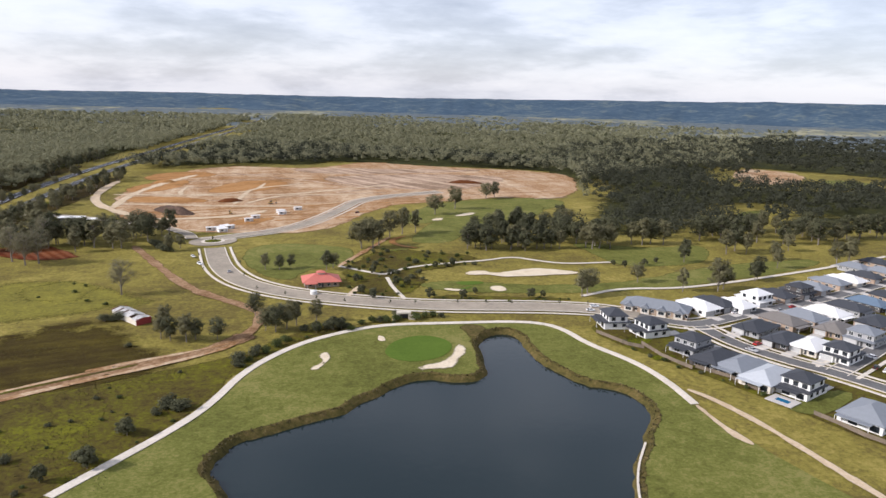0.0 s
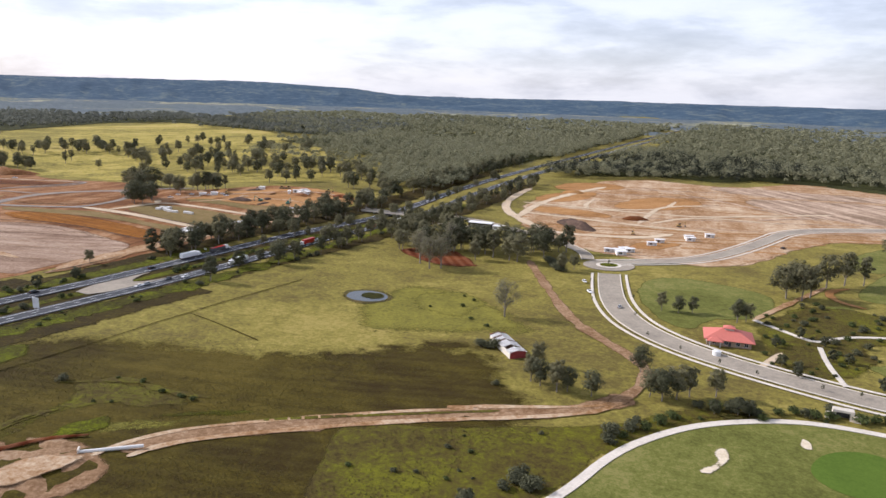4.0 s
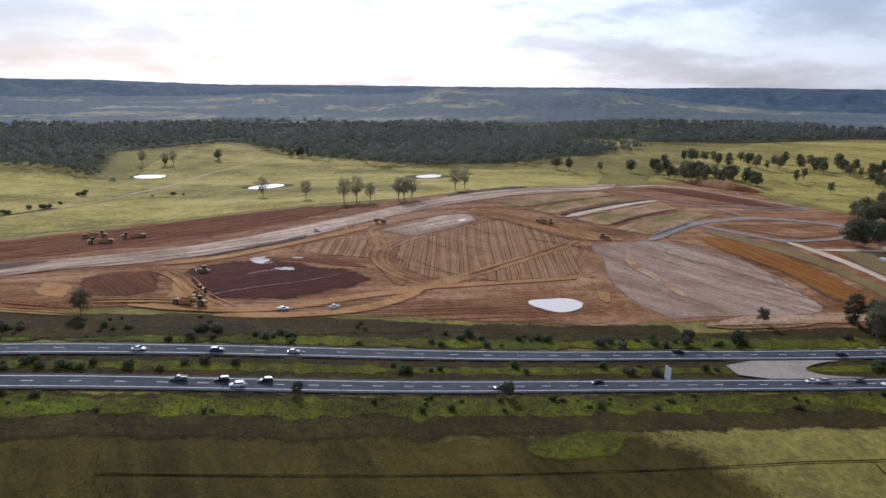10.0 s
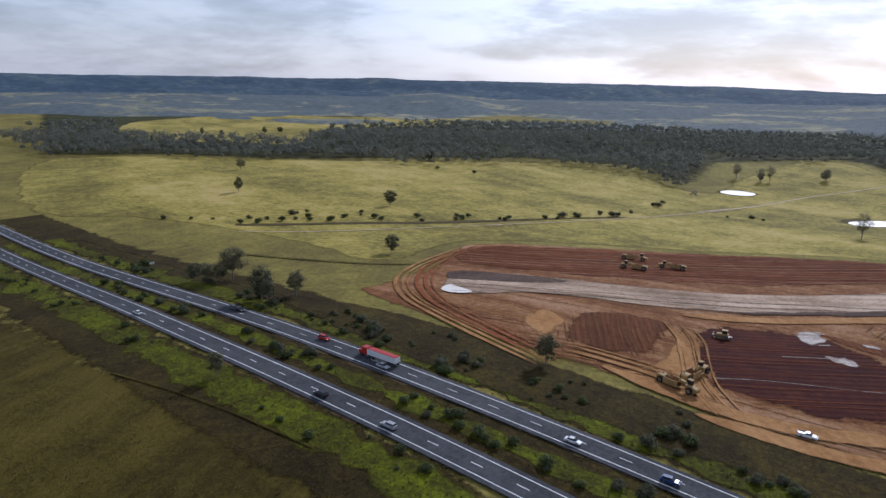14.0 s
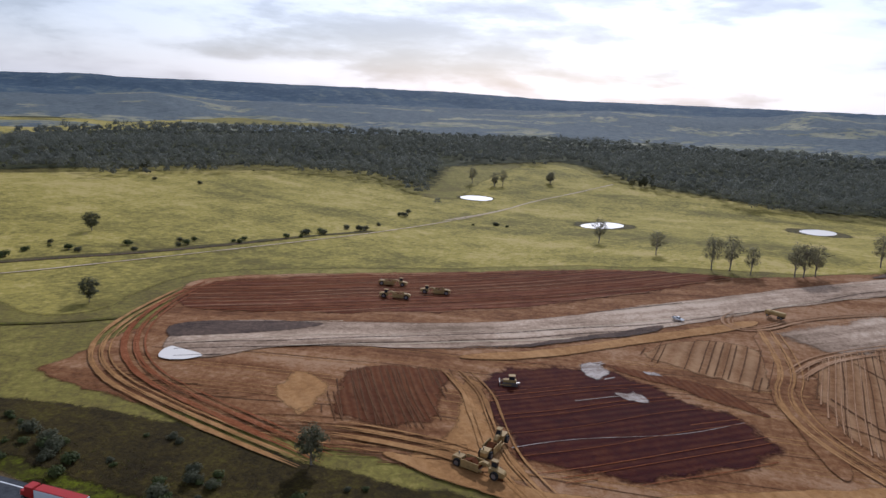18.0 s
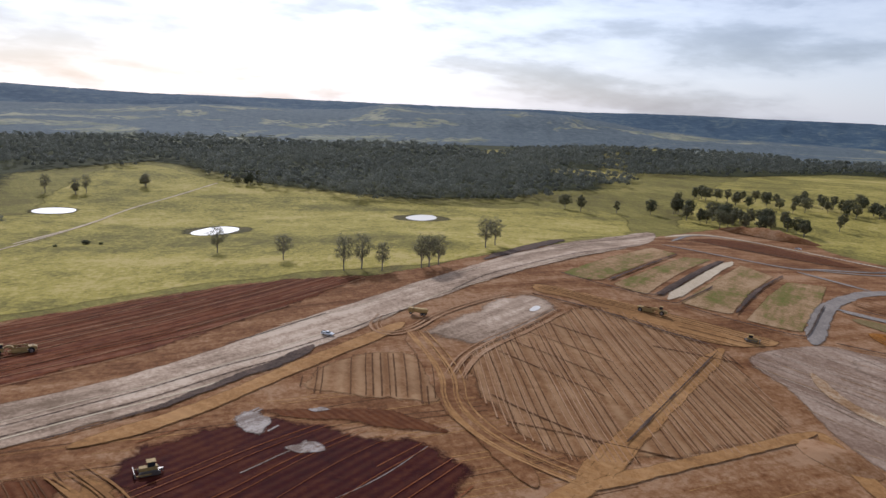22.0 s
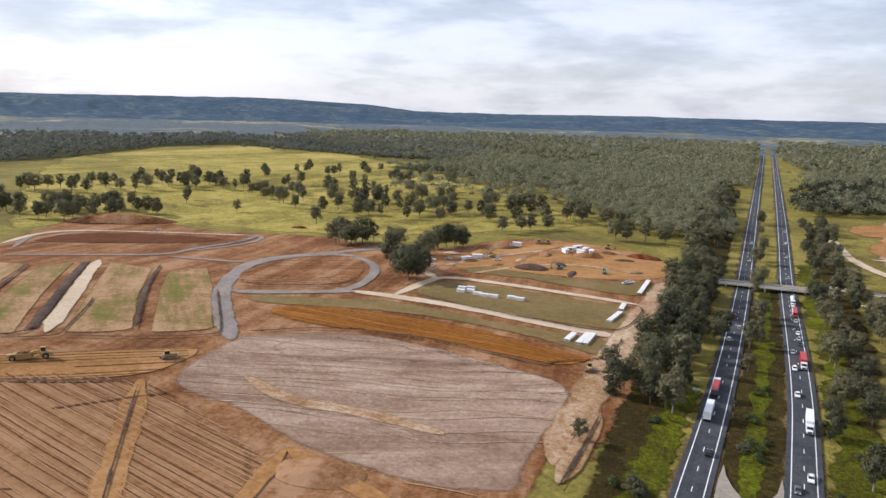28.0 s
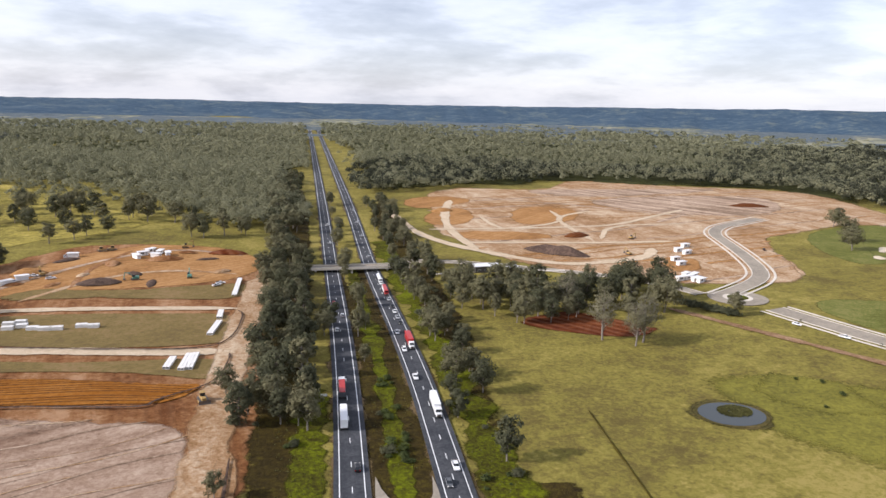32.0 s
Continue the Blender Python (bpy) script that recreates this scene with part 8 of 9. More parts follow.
for at, rz, w, d, wall, roof, st, lab, so in (
    ((456.5, 318.8), LOW - 30, 13, 13, "white", "charcoal", 2, "white two-storey house with a charcoal hip roof", False),
    ((469.9, 306), LOW - 15, 12, 14, "white", "charcoal", 2, "white two-storey house with a dark verandah roof", False),
    ((480.2, 283.6), LOW, 12, 16, "grey", "charcoal", 2, "grey and white two-storey house with a charcoal roof", False),
    ((483.8, 268.5), LOW, 12, 20, "dark", "charcoal", 1, "single-storey house with a charcoal roof and a patio", False),
    ((490.3, 260), LOW, 12, 20, "white", "grey", 1, "white single-storey house with a grey gabled roof", False),
    ((495.5, 247.9), LOW, 13, 22, "cream", "pale", 1, "single-storey house with a pale grey hip roof", False),
    ((503.1, 238.1), LOW, 12, 16, "white", "charcoal", 2, "white two-storey house with a dark roof beside a pool", False),
    ((513.8, 213.3), LOW, 15, 20, "white", "grey", 1, "white house with a large grey hip roof", False),
    ((523.3, 306.5), HIGH, 13, 19, "grey", "charcoal", 1, "blue-grey house with a charcoal roof on a corner", False),
    ((527.6, 289.6), HIGH, 12, 18, "dark", "charcoal", 1, "dark brick house with a charcoal roof", False),
    ((535.7, 281.2), HIGH, 12, 18, "cream", "white", 1, "house with a white hip roof and maroon garage", False),
    ((542.6, 270.4), HIGH, 12, 15, "white", "charcoal", 2, "white two-storey corner house with a charcoal roof", False),
    ((543.3, 316.4), SOUTH, 13, 20, "brick", "brown", 1, "brown brick house with a brown-grey roof", False),
    ((559.4, 322.5), SOUTH, 13, 19, "brick", "grey", 1, "brick house with a grey roof and roof windows", False),
    ((576.1, 328.8), SOUTH, 13, 19, "white", "white", 1, "house with a broad white roof", False),
    ((594.1, 337.4), SOUTH, 12, 19, "grey", "charcoal", 1, "grey house with a charcoal roof", True),
    ((612.1, 345.5), SOUTH, 12, 19, "dark", "blue", 1, "dark house with a blue-grey roof", False),
    ((633, 356.2), SOUTH, 12, 19, "brick", "charcoal", 1, "brick house with a charcoal roof", False),
    ((568.4, 289.9), HIGH, 13, 16, "grey", "grey", 2, "grey two-storey house with solar panels", True),
    ((590.9, 312.6), HIGH, 13, 18, "brick", "charcoal", 1, "brick house with a dark roof", False),
    ((562.8, 303), HIGH, 13, 18, "brick", "brown", 1, "brick house with a brown-grey roof in the second row", False),
    ((511.5, 340.6), NORTH, 13, 19, "white", "white", 1, "white house with a white metal roof", False),
    ((524, 346.6), NORTH, 12, 19, "dark", "charcoal", 1, "dark house with a charcoal roof and solar panels", True),
    ((533.5, 343.4), NORTH, 13, 18, "white", "white", 1, "white house with a white roof and solar panels", True),
    ((549.8, 352.8), NORTH, 13, 15, "white", "white", 2, "white two-storey house with a flat white roof", False),
    ((567.8, 361.5), NORTH, 12, 18, "brick", "charcoal", 1, "brick house with a charcoal roof", False),
    ((584.4, 367.2), NORTH, 12, 15, "dark", "charcoal", 2, "black two-storey house with white trim", False),
    ((599.5, 376.8), NORTH, 12, 18, "brick", "grey", 1, "brick house with a grey roof", False),
    ((618.9, 388.2), NORTH, 12, 19, "brick", "grey", 1, "brick house with a grey hip roof", False),
    ((633.9, 393.5), NORTH, 13, 19, "cream", "white", 1, "house with a broad white roof", False),
    ((652.3, 401.8), NORTH, 12, 18, "brick", "charcoal", 1, "brick house with a charcoal roof", True),
    ((673, 413.5), NORTH, 12, 18, "brick", "grey", 1, "brick house with a grey roof", False),
    ((662, 425.7), SOUTH, 12, 18, "grey", "grey", 1, "grey-roofed house near the golf path", False),
    ((687.6, 438.8), SOUTH, 12, 18, "brick", "charcoal", 1, "dark-roofed house near the golf path", False),
):
    house(at, rz, w, d, wall, roof, st, lab, solar=so)


def townhouses():
    """A long row with a bent grey roof and small gables."""
    a, b = Vector((469.8, 343.8)), Vector((497.4, 324.9))
    root = tagged(new("row_house"), "long brick row house with a grey roof and small gables", "house", "houses of the estate")
    d = (b - a)
    L, ang = d.length, math.atan2(d.y, d.x)
    root.matrix_basis = pose(*((a + b) / 2 + Vector((-d.y, d.x)).normalized() * 7), height(a.x, a.y) + 0.4, 0, 0, math.degrees(ang))
    part("wall", boxes((-L / 2, L / 2, -7, 7, -0.6, 3.0)), M_WALLS["brick"], root)
    part("roof", hip_roof(-L / 2, L / 2, -7, 7, 3.1, 3.4), M_ROOFS["grey"], root)
    for i in range(4):
        x = -L / 2 + L * (i + 0.5) / 4
        part("porch_wall", boxes((x - 2.2, x + 2.2, -8.2, -7, -0.6, 2.9)), M_WALLS["cream"], root)
        part("gable_roof", hip_roof(x - 2.2, x + 2.2, -8.6, -3, 3.0, 1.6, 0.4, True), M_ROOFS["grey"], root)
        window(root, "y-", x - 1.4, x + 1.4, 0.6, 2.2, -8.2, M_FRAME)
        window(root, "y-", x + 3.0, x + 4.4, 0.8, 2.2, -7, M_FRAME)


townhouses()


def fence(pts, tall=1.6):
    """A paling fence: posts and boards between corner points."""
    root = tagged(new("timber_fence"), "brown timber paling fence behind the houses", "fence")
    root.matrix_basis = Matrix.Translation((*pts[0], height(*pts[0])))
    o = Vector((*pts[0], height(*pts[0])))
    for (ax, ay), (bx, by) in zip(pts, pts[1:]):
        n = max(1, int(math.hypot(bx - ax, by - ay) / 2.4))
        ang = math.atan2(by - ay, bx - ax)
        step = math.hypot(bx - ax, by - ay) / n
        for i in range(n):
            x, y = ax + (bx - ax) * i / n, ay + (by - ay) * i / n
            for nm, dims in (("post", (-0.06, 0.06, -0.06, 0.06, -0.4, tall + 0.1)), ("panel", (0.06, step - 0.06, -0.02, 0.02, 0.05, tall))):
                ob = part(nm, boxes(dims), M_FENCE, root)
                ob.matrix_basis = Matrix.Translation(Vector((x, y, height(x, y) + 0.3)) - o) @ Matrix.Rotation(ang, 4, "Z")


fence([(444.5, 307.5), (453.4, 290.8), (459.5, 286.4)])
fence([(460.5, 292.1), (463.3, 276.8), (467.1, 268.3), (470.4, 262)])
fence([(472.5, 263.8), (481.5, 252.8), (486.8, 238.9)])
fence([(495.7, 219), (499.1, 211.3), (502.5, 201.6), (508.9, 191.6)])
area("back_lawn", [(487.8, 225.4), (516.9, 240.1), (524.7, 234.4), (502, 218.6), (491.5, 219.2)], M_FAIRWAY, 0.4, 4, 0.0, 1, label="green mown back lawn")
area("back_lawn", [(458.1, 303.3), (470.2, 299.2), (461.2, 290.6), (453.4, 294.4)], M_LUSH, 0.4, 4, 0.0, 1, label="small green back lawn")
area("back_lawn", [(461.9, 279.5), (471.5, 277.8), (466, 271.5), (456.7, 273.1)], M_LUSH, 0.4, 4, 0.0, 1, label="small green back lawn")
area("estate_ground", [(444.6, 299.9), (444.3, 319.8), (475.1, 339.9), (494.9, 310.4), (503.8, 289.4), (515.8, 264.6), (535.6, 233.9), (547.2, 211.5), (518.9, 180.3), (504.1, 195.6), (494.3, 216.8), (484.2, 236.4), (469.2, 262.1)], M_ROUGH, 0.18, 8, 0.0, 1, label="dry trampled ground round the houses")
area("estate_ground", [(503.5, 310.2), (533.3, 326.9), (586.7, 350.5), (741.4, 426.1), (553.1, 218.1), (543.8, 244.3), (521.7, 274.1), (508.9, 293.6)], M_ROUGH, 0.18, 8, 0.0, 1, label="dry front yards of the estate")
pool = tagged(new("swimming_pool"), "small blue swimming pool with pale paving", "pool")
px, py = (490.7, 230.1)
pool.matrix_basis = pose(px, py, height(px, py) + 0.45, 0, 0, LOW)
part("surround", boxes((-5, -2.6, -4, 4, 0, 0.3), (2.6, 5, -4, 4, 0, 0.3), (-2.6, 2.6, -4, -1.6, 0, 0.3), (-2.6, 2.6, 1.6, 4, 0, 0.3)), M_PAVE, pool, "pale paved surround")
part("water", boxes((-2.6, 2.6, -1.6, 1.6, 0, 0.18)), M_POOL, pool, "clear blue water")


def red_house():
    x, y = (311.7, 396.9)
    root = tagged(new("red_roofed_house"), "old brick house with a red tiled roof and lantern", "house")
    root.matrix_basis = pose(x, y, height(x, y) + 0.2, 0, 0, 8)
    part("wall", boxes((-9.5, 9.5, -7, 7, -0.6, 3.0)), M_WALLS["brick"], root)
    part("roof", hip_roof(-9.5, 9.5, -7, 7, 3.0, 3.6, 1.4), M_ROOFS["red"], root)
    part("lantern", boxes((-2, 2, -1.6, 1.6, 5.4, 7.0)), M_WALLS["cream"], root)
    part("lantern_roof", hip_roof(-2, 2, -1.6, 1.6, 7.0, 1.0, 0.6), M_ROOFS["red"], root)
    part("porch_roof", hip_roof(-9, -3, -10, -6, 2.7, 1.3, 0.4), M_ROOFS["red"], root)
    for a in (-8.4, -3.9):
        part("porch_post", boxes((a, a + 0.3, -9.7, -9.4, -0.6, 2.6)), M_FRAME, root)
    for a in (-7, -2, 3, 6.5):
        window(root, "y-", a, a + 1.6, 0.7, 2.3, -7, M_FRAME)
    for b in (-4, 2):
        window(root, "x-", b, b + 1.6, 0.7, 2.3, -9.5, M_FRAME)
        window(root, "x+", b, b + 1.6, 0.7, 2.3, 9.5, M_FRAME)
    part("front_door", boxes((-0.2, 0.9, -7.08, -6.95, 0, 2.1)), M_DARKTRIM, root)
    tank = tagged(new("water_tank"), "white round rain water tank", "tank")
    bm = bmesh.new()
    bmesh.ops.create_cone(bm, cap_ends=True, segments=20, radius1=1.8, radius2=1.8, depth=2.4, matrix=Matrix.Translation((0, 0, 1.2)))
    part("barrel", bm, M_FRAME, tank)
    bm = bmesh.new()
    bmesh.ops.create_cone(bm, cap_ends=True, segments=20, radius1=1.9, radius2=0.4, depth=0.5, matrix=Matrix.Translation((0, 0, 2.6)))
    part("lid", bm, M_FRAME, tank)
    tx, ty = (308.9, 374.9)
    tank.matrix_basis = pose(tx, ty, height(tx, ty))


red_house()


def old_shed():
    root = tagged(new("farm_shed"), "long derelict shed with a holed white roof and red end wall", "shed")
    root.matrix_basis = pose(225.2, 339.2, height(225, 339) + 0.1, 0, 0, -47)
    red, rust = plain("faded_red_paint", (0.30, 0.05, 0.045), 0.8, vary=0.25), plain("rusted_sheet", (0.16, 0.10, 0.075), 0.8, vary=0.3)
    part("end_wall", boxes((11.8, 12, -3.6, 3.6, -0.5, 3.2)), red, root, "faded red end wall")
    part("end_wall", boxes((-12, -11.8, -3.6, 3.6, -0.5, 3.2)), red, root)
    part("side_wall", boxes((-11.8, 11.8, -3.7, -3.5, -0.5, 2.9)), M_WALLS["cream"], root)
    part("side_wall", boxes((-11.8, 11.8, 3.5, 3.7, -0.5, 2.9)), M_WALLS["cream"], root)
    part("floor_slab", boxes((-11.8, 11.8, -3.5, 3.5, -0.5, 0.1)), rust, root)
    rng = random.Random(4)
    for i in range(16):
        for s in (-1, 1):
            if rng.random() < 0.22 and 3 < i < 14:
                continue
            x = -12.4 + i * 1.55
            bm = bmesh.new()
            q = [bm.verts.new(p) for p in ((x, s * 4.2, 2.75), (x + 1.5, s * 4.2, 2.75), (x + 1.5, 0.02 * s, 3.9), (x, 0.02 * s, 3.9))]
            bm.faces.new(q)
            bmesh.ops.solidify(bm, geom=bm.faces[:], thickness=0.06)
            part("roof_sheet", bm, rust if rng.random() < 0.16 else M_ROOFS["white"], root)
    for i in range(6):
        part("rafter", boxes((-11.5 + i * 4.5, -11.3 + i * 4.5, -3.5, 3.5, 2.6, 2.75)), M_FENCE, root)


old_shed()


def culvert():
    x, y = (355.1, 329.9)
    root = tagged(new("culvert"), "concrete underpass portal below the avenue", "culvert")
    root.matrix_basis = pose(x, y, height(x, y), 0, 0, 2)
    part("portal", boxes((-3.4, -2.2, 0, 3, -1, 3.6), (2.2, 3.4, 0, 3, -1, 3.6), (-2.2, 2.2, 0, 3, 2.8, 3.6)), M_CONCRETE, root)
    # A dark slab closes the opening and paints the shade inside.
    part("passage", boxes((-2.2, 2.2, 2.6, 3.0, -1, 2.8)), M_DARKTRIM, root, "dark slab for the shade inside the underpass")
    part("wing_wall", boxes((-5.6, -3.4, -0.6, 0.2, -1, 2.4)), M_CONCRETE, root)
    part("wing_wall", boxes((3.4, 5.6, -0.6, 0.2, -1, 2.4)), M_CONCRETE, root)


culvert()


def bridge():
    a, b = Vector((-33, 629)), Vector((46, 633))
    d = b - a
    L = d.length
    z = max(height(*a), height(*b)) + 0.7
    root = tagged(new("road_bridge"), "pale concrete road bridge over the highway", "bridge")
    root.matrix_basis = pose(*((a + b) / 2), z, 0, 0, math.degrees(math.atan2(d.y, d.x)))
    part("deck", boxes((-L / 2, L / 2, -4.6, 4.6, -0.9, 0)), M_CONCRETE, root)
    part("surface", boxes((-L / 2, L / 2, -3.8, 3.8, 0.0, 0.06)), M_STREET, root)
    for s in (-1, 1):
        part("parapet", boxes((-L / 2, L / 2, s * 4.2 - 0.2, s * 4.2 + 0.2, 0, 0.8)), M_CONCRETE, root)
        part("rail", boxes((-L / 2, L / 2, s * 4.2 - 0.05, s * 4.2 + 0.05, 1.1, 1.2)), M_GARAGE, root)
    for x in (-26, -2, 22):
        part("pier", boxes((x - 0.5, x + 0.5, -3.6, 3.6, -9, -0.9)), M_CONCRETE, root)


bridge()


def site_office(at, rz, w, d, h, label, name="site_office"):
    root = tagged(new(name), label, "site hut")
    root.matrix_basis = pose(*at, height(*at) + 0.3, 0, 0, rz)
    part("wall", boxes((-w / 2, w / 2, -d / 2, d / 2, -0.4, h)), M_WALLS["dark"] if w > 15 else M_WALLS["white"], root)
    part("roof", boxes((-w / 2 - 0.5, w / 2 + 0.5, -d / 2 - 0.8, d / 2 + 0.5, h, h + 0.3)), M_ROOFS["white"], root)
    for i in range(int(w // 5)):
        window(root, "y-", -w / 2 + 1.5 + 5 * i, -w / 2 + 3.6 + 5 * i, 1.0, 2.2, -d / 2, M_FRAME)
    part("door", boxes((w / 2 - 1.6, w / 2 - 0.7, -d / 2 - 0.06, -d / 2 + 0.02, 0.0, 2.0)), M_GARAGE, root)


site_office((94.8, 615.4), 8, 20, 8, 4.0, "dark site building with a flat white roof")
site_office((111.7, 614.6), 8, 9, 6, 3.0, "white site hut beside the road")
for p in ([(261, 661.3), (263.3, 652.5), (275.4, 676.6), (242.4, 631.8), (238.9, 617.2)]):
    site_office(p, 20, 7, 3, 2.7, "white portable site hut on tan earth", "portable_hut")
for i, p in enumerate([(215.4, 575.1), (221.8, 577.1), (224.2, 572), (225.8, 568.6), (224.1, 584.8), (228.9, 582.4)]):
    site_office(p, 15 + 5 * i, 7, 2.6, 2.6, "white shipping container near the roundabout", "container")
for i, p in enumerate([(-132.8, 656.1), (-129.9, 665.8), (-122.8, 660.3), (-116.7, 654.5), (-134.9, 647.2), (-123.4, 650), (-175.1, 653), (-184.6, 592.3), (-188.7, 580.8)]):
    site_office(p, 30 + 25 * i, 6.5, 2.5, 2.6, "white portable hut in the site yard", "portable_hut")


# ---- vehicles ----
def paint(name, c, rough=0.3):
    return plain(name, c, rough, vary=0.06)


PAINTS = {"white": paint("white_car_paint", (0.78, 0.78, 0.77)), "silver": paint("silver_car_paint", (0.38, 0.39, 0.40)), "black": paint("black_car_paint", (0.018, 0.018, 0.02)), "red": paint("red_car_paint", (0.42, 0.025, 0.02)), "blue": paint("blue_car_paint", (0.03, 0.06, 0.16)), "grey": paint("grey_car_paint", (0.10, 0.105, 0.11))}
M_TYRE = plain("tyre_rubber", (0.018, 0.018, 0.018), 0.85)
M_RIM = plain("wheel_rim", (0.35, 0.35, 0.36), 0.35, 0.8)
M_LAMP = plain("lamp_lens", (0.75, 0.72, 0.65), 0.1)
M_TAIL = plain("tail_lens", (0.40, 0.02, 0.02), 0.2)
M_YELLOW = plain("machine_yellow_paint", (0.36, 0.235, 0.085), 0.75, vary=0.35, grain=1.2)
M_STEEL = plain("worn_steel", (0.16, 0.14, 0.125), 0.5, 0.6, vary=0.3)
M_GREENM = plain("machine_green_paint", (0.10, 0.26, 0.20), 0.6, vary=0.25)


def loft(sections, close=True):
    """Skin through rings of points of one length."""
    bm = bmesh.new()
    rings = [[bm.verts.new(p) for p in ring] for ring in sections]
    n = len(rings[0])
    for a, b in zip(rings, rings[1:]):
        for i in range(n):
            bm.faces.new((a[i], a[(i + 1) % n], b[(i + 1) % n], b[i]))
    bm.faces.new(rings[0][::-1])
    bm.faces.new(rings[-1])
    bmesh.ops.recalc_face_normals(bm, faces=bm.faces[:])
    return bm


def wheel(parent, x, y, r, w):
    bm = bmesh.new()
    bmesh.ops.create_cone(bm, cap_ends=True, segments=16, radius1=r, radius2=r, depth=w, matrix=Matrix.Translation((x, y, r)) @ Matrix.Rotation(math.pi / 2, 4, "X"))
    t = part("wheel", bm, M_TYRE, parent)
    bm = bmesh.new()
    bmesh.ops.create_cone(bm, cap_ends=True, segments=12, radius1=r * 0.58, radius2=r * 0.58, depth=w + 0.04, matrix=Matrix.Translation((x, y, r)) @ Matrix.Rotation(math.pi / 2, 4, "X"))
    part("rim", bm, M_RIM, t)


def car(colour, kind):
    """A car heading along +x. kind: sedan, suv or ute."""
    root = new(kind)
    L, W = (4.6, 1.8) if kind == "sedan" else (4.8, 1.9) if kind == "suv" else (5.3, 1.9)
    deck = 0.85 if kind == "sedan" else 1.0
    prof = [(-L / 2, 0.35, deck), (-L / 2 + 0.15, 0.3, deck + 0.05), (0.6, 0.3, deck + 0.05), (L / 2 - 0.5, 0.3, deck - 0.1), (L / 2, 0.4, deck - 0.3)]
    part("body", loft([[(x, -W / 2, lo), (x, W / 2, lo), (x, W / 2, hi - 0.12), (x, W / 2 - 0.15, hi), (x, -W / 2 + 0.15, hi), (x, -W / 2, hi - 0.12)] for x, lo, hi in prof]), PAINTS[colour], root)
    top = deck + 0.58
    a0, a1, b0, b1 = {"sedan": (-1.7, -1.0, 0.3, 1.1), "suv": (-2.25, -1.95, 0.35, 1.05), "ute": (-0.7, -0.6, 0.5, 1.2)}[kind]
    part("cabin", loft([[(a0, -W / 2 + 0.12, deck), (b1, -W / 2 + 0.12, deck), (b1, W / 2 - 0.12, deck), (a0, W / 2 - 0.12, deck)], [(a1, -W / 2 + 0.3, top - 0.06), (b0, -W / 2 + 0.3, top - 0.06), (b0, W / 2 - 0.3, top - 0.06), (a1, W / 2 - 0.3, top - 0.06)]]), M_GLASS, root, "dark glazed cabin")
    part("cabin_roof", boxes((a1 - 0.05, b0 + 0.05, -W / 2 + 0.28, W / 2 - 0.28, top - 0.07, top), bevel=0.03), PAINTS[colour], root)
    if kind == "ute":
        part("tray", boxes((-2.6, -0.8, -0.9, 0.9, 0.9, 0.98), (-2.6, -0.8, -0.92, -0.86, 0.98, 1.3), (-2.6, -0.8, 0.86, 0.92, 0.98, 1.3), (-2.64, -2.6, -0.9, 0.9, 0.98, 1.3)), M_STEEL, root, "metal tray")
    for s in (-1, 1):
        part("headlight", boxes((L / 2 - 0.25, L / 2 + 0.01, s * 0.65 - 0.2, s * 0.65 + 0.2, deck - 0.35, deck - 0.2)), M_LAMP, root)
        part("tail_light", boxes((-L / 2 - 0.02, -L / 2 + 0.1, s * 0.7 - 0.15, s * 0.7 + 0.15, deck - 0.3, deck - 0.1)), M_TAIL, root)
        wheel(root, L * 0.3, s * (W / 2 - 0.12), 0.34, 0.24)
        wheel(root, -L * 0.3, s * (W / 2 - 0.12), 0.34, 0.24)
    return root


def truck(cab, load, kind):
    """A semi-trailer heading along +x. kind: box, tanker or tipper."""
    root = new(kind + "_truck")
    part("cab", boxes((4.4, 6.6, -1.2, 1.2, 0.8, 3.2), bevel=0.12), PAINTS[cab], root)
    part("bonnet", boxes((6.6, 8.0, -1.0, 1.0, 0.8, 1.9), bevel=0.12), PAINTS[cab], root)
    part("windscreen", boxes((6.58, 6.66, -1.0, 1.0, 2.0, 2.9)), M_GLASS, root)
    part("chassis", boxes((-8, 6.4, -0.5, 0.5, 0.75, 1.0)), M_STEEL, root)
    if kind == "tanker":
        bm = bmesh.new()
        bmesh.ops.create_cone(bm, cap_ends=True, segments=18, radius1=1.2, radius2=1.2, depth=12, matrix=Matrix.Translation((-2, 0, 2.2)) @ Matrix.Rotation(math.pi / 2, 4, "Y"))
        part("tank", bm, PAINTS[load], root)
    else:
        part("trailer", boxes((-8.2, 4.0, -1.25, 1.25, 1.1, 4.0 if kind == "box" else 2.9), bevel=0.06), PAINTS[load], root)
        if kind == "tipper":
            part("tarp", boxes((-8.1, 3.9, -1.15, 1.15, 2.9, 3.1), bevel=0.05), PAINTS["red"], root, "red tarpaulin")
    part("grille", boxes((8.0, 8.05, -0.7, 0.7, 0.9, 1.7)), M_STEEL, root)
    for s in (-1, 1):
        part("headlight", boxes((7.9, 8.04, s * 0.8 - 0.15, s * 0.8 + 0.15, 1.0, 1.3)), M_LAMP, root)
        for x in (6.9, 3.4, 2.2, -5.0, -6.2, -7.4):
            wheel(root, x, s * 1.05, 0.5, 0.35)
    return root


CARS = {}


def on_road(kind, colour, at, heading, label, group, category="car", lift=0.66):
    key = (kind, colour)
    m = pose(at[0], at[1], height(*at) + lift, 0, 0, heading)
    if key in CARS:
        ob = copy_thing(CARS[key], m)
    else:
        ob = CARS[key] = car(colour, kind)
        ob.matrix_basis = m
    return tagged(ob, label, category, group)


COLS = ["white", "white", "silver", "black", "grey", "white", "blue", "red", "silver", "white"]
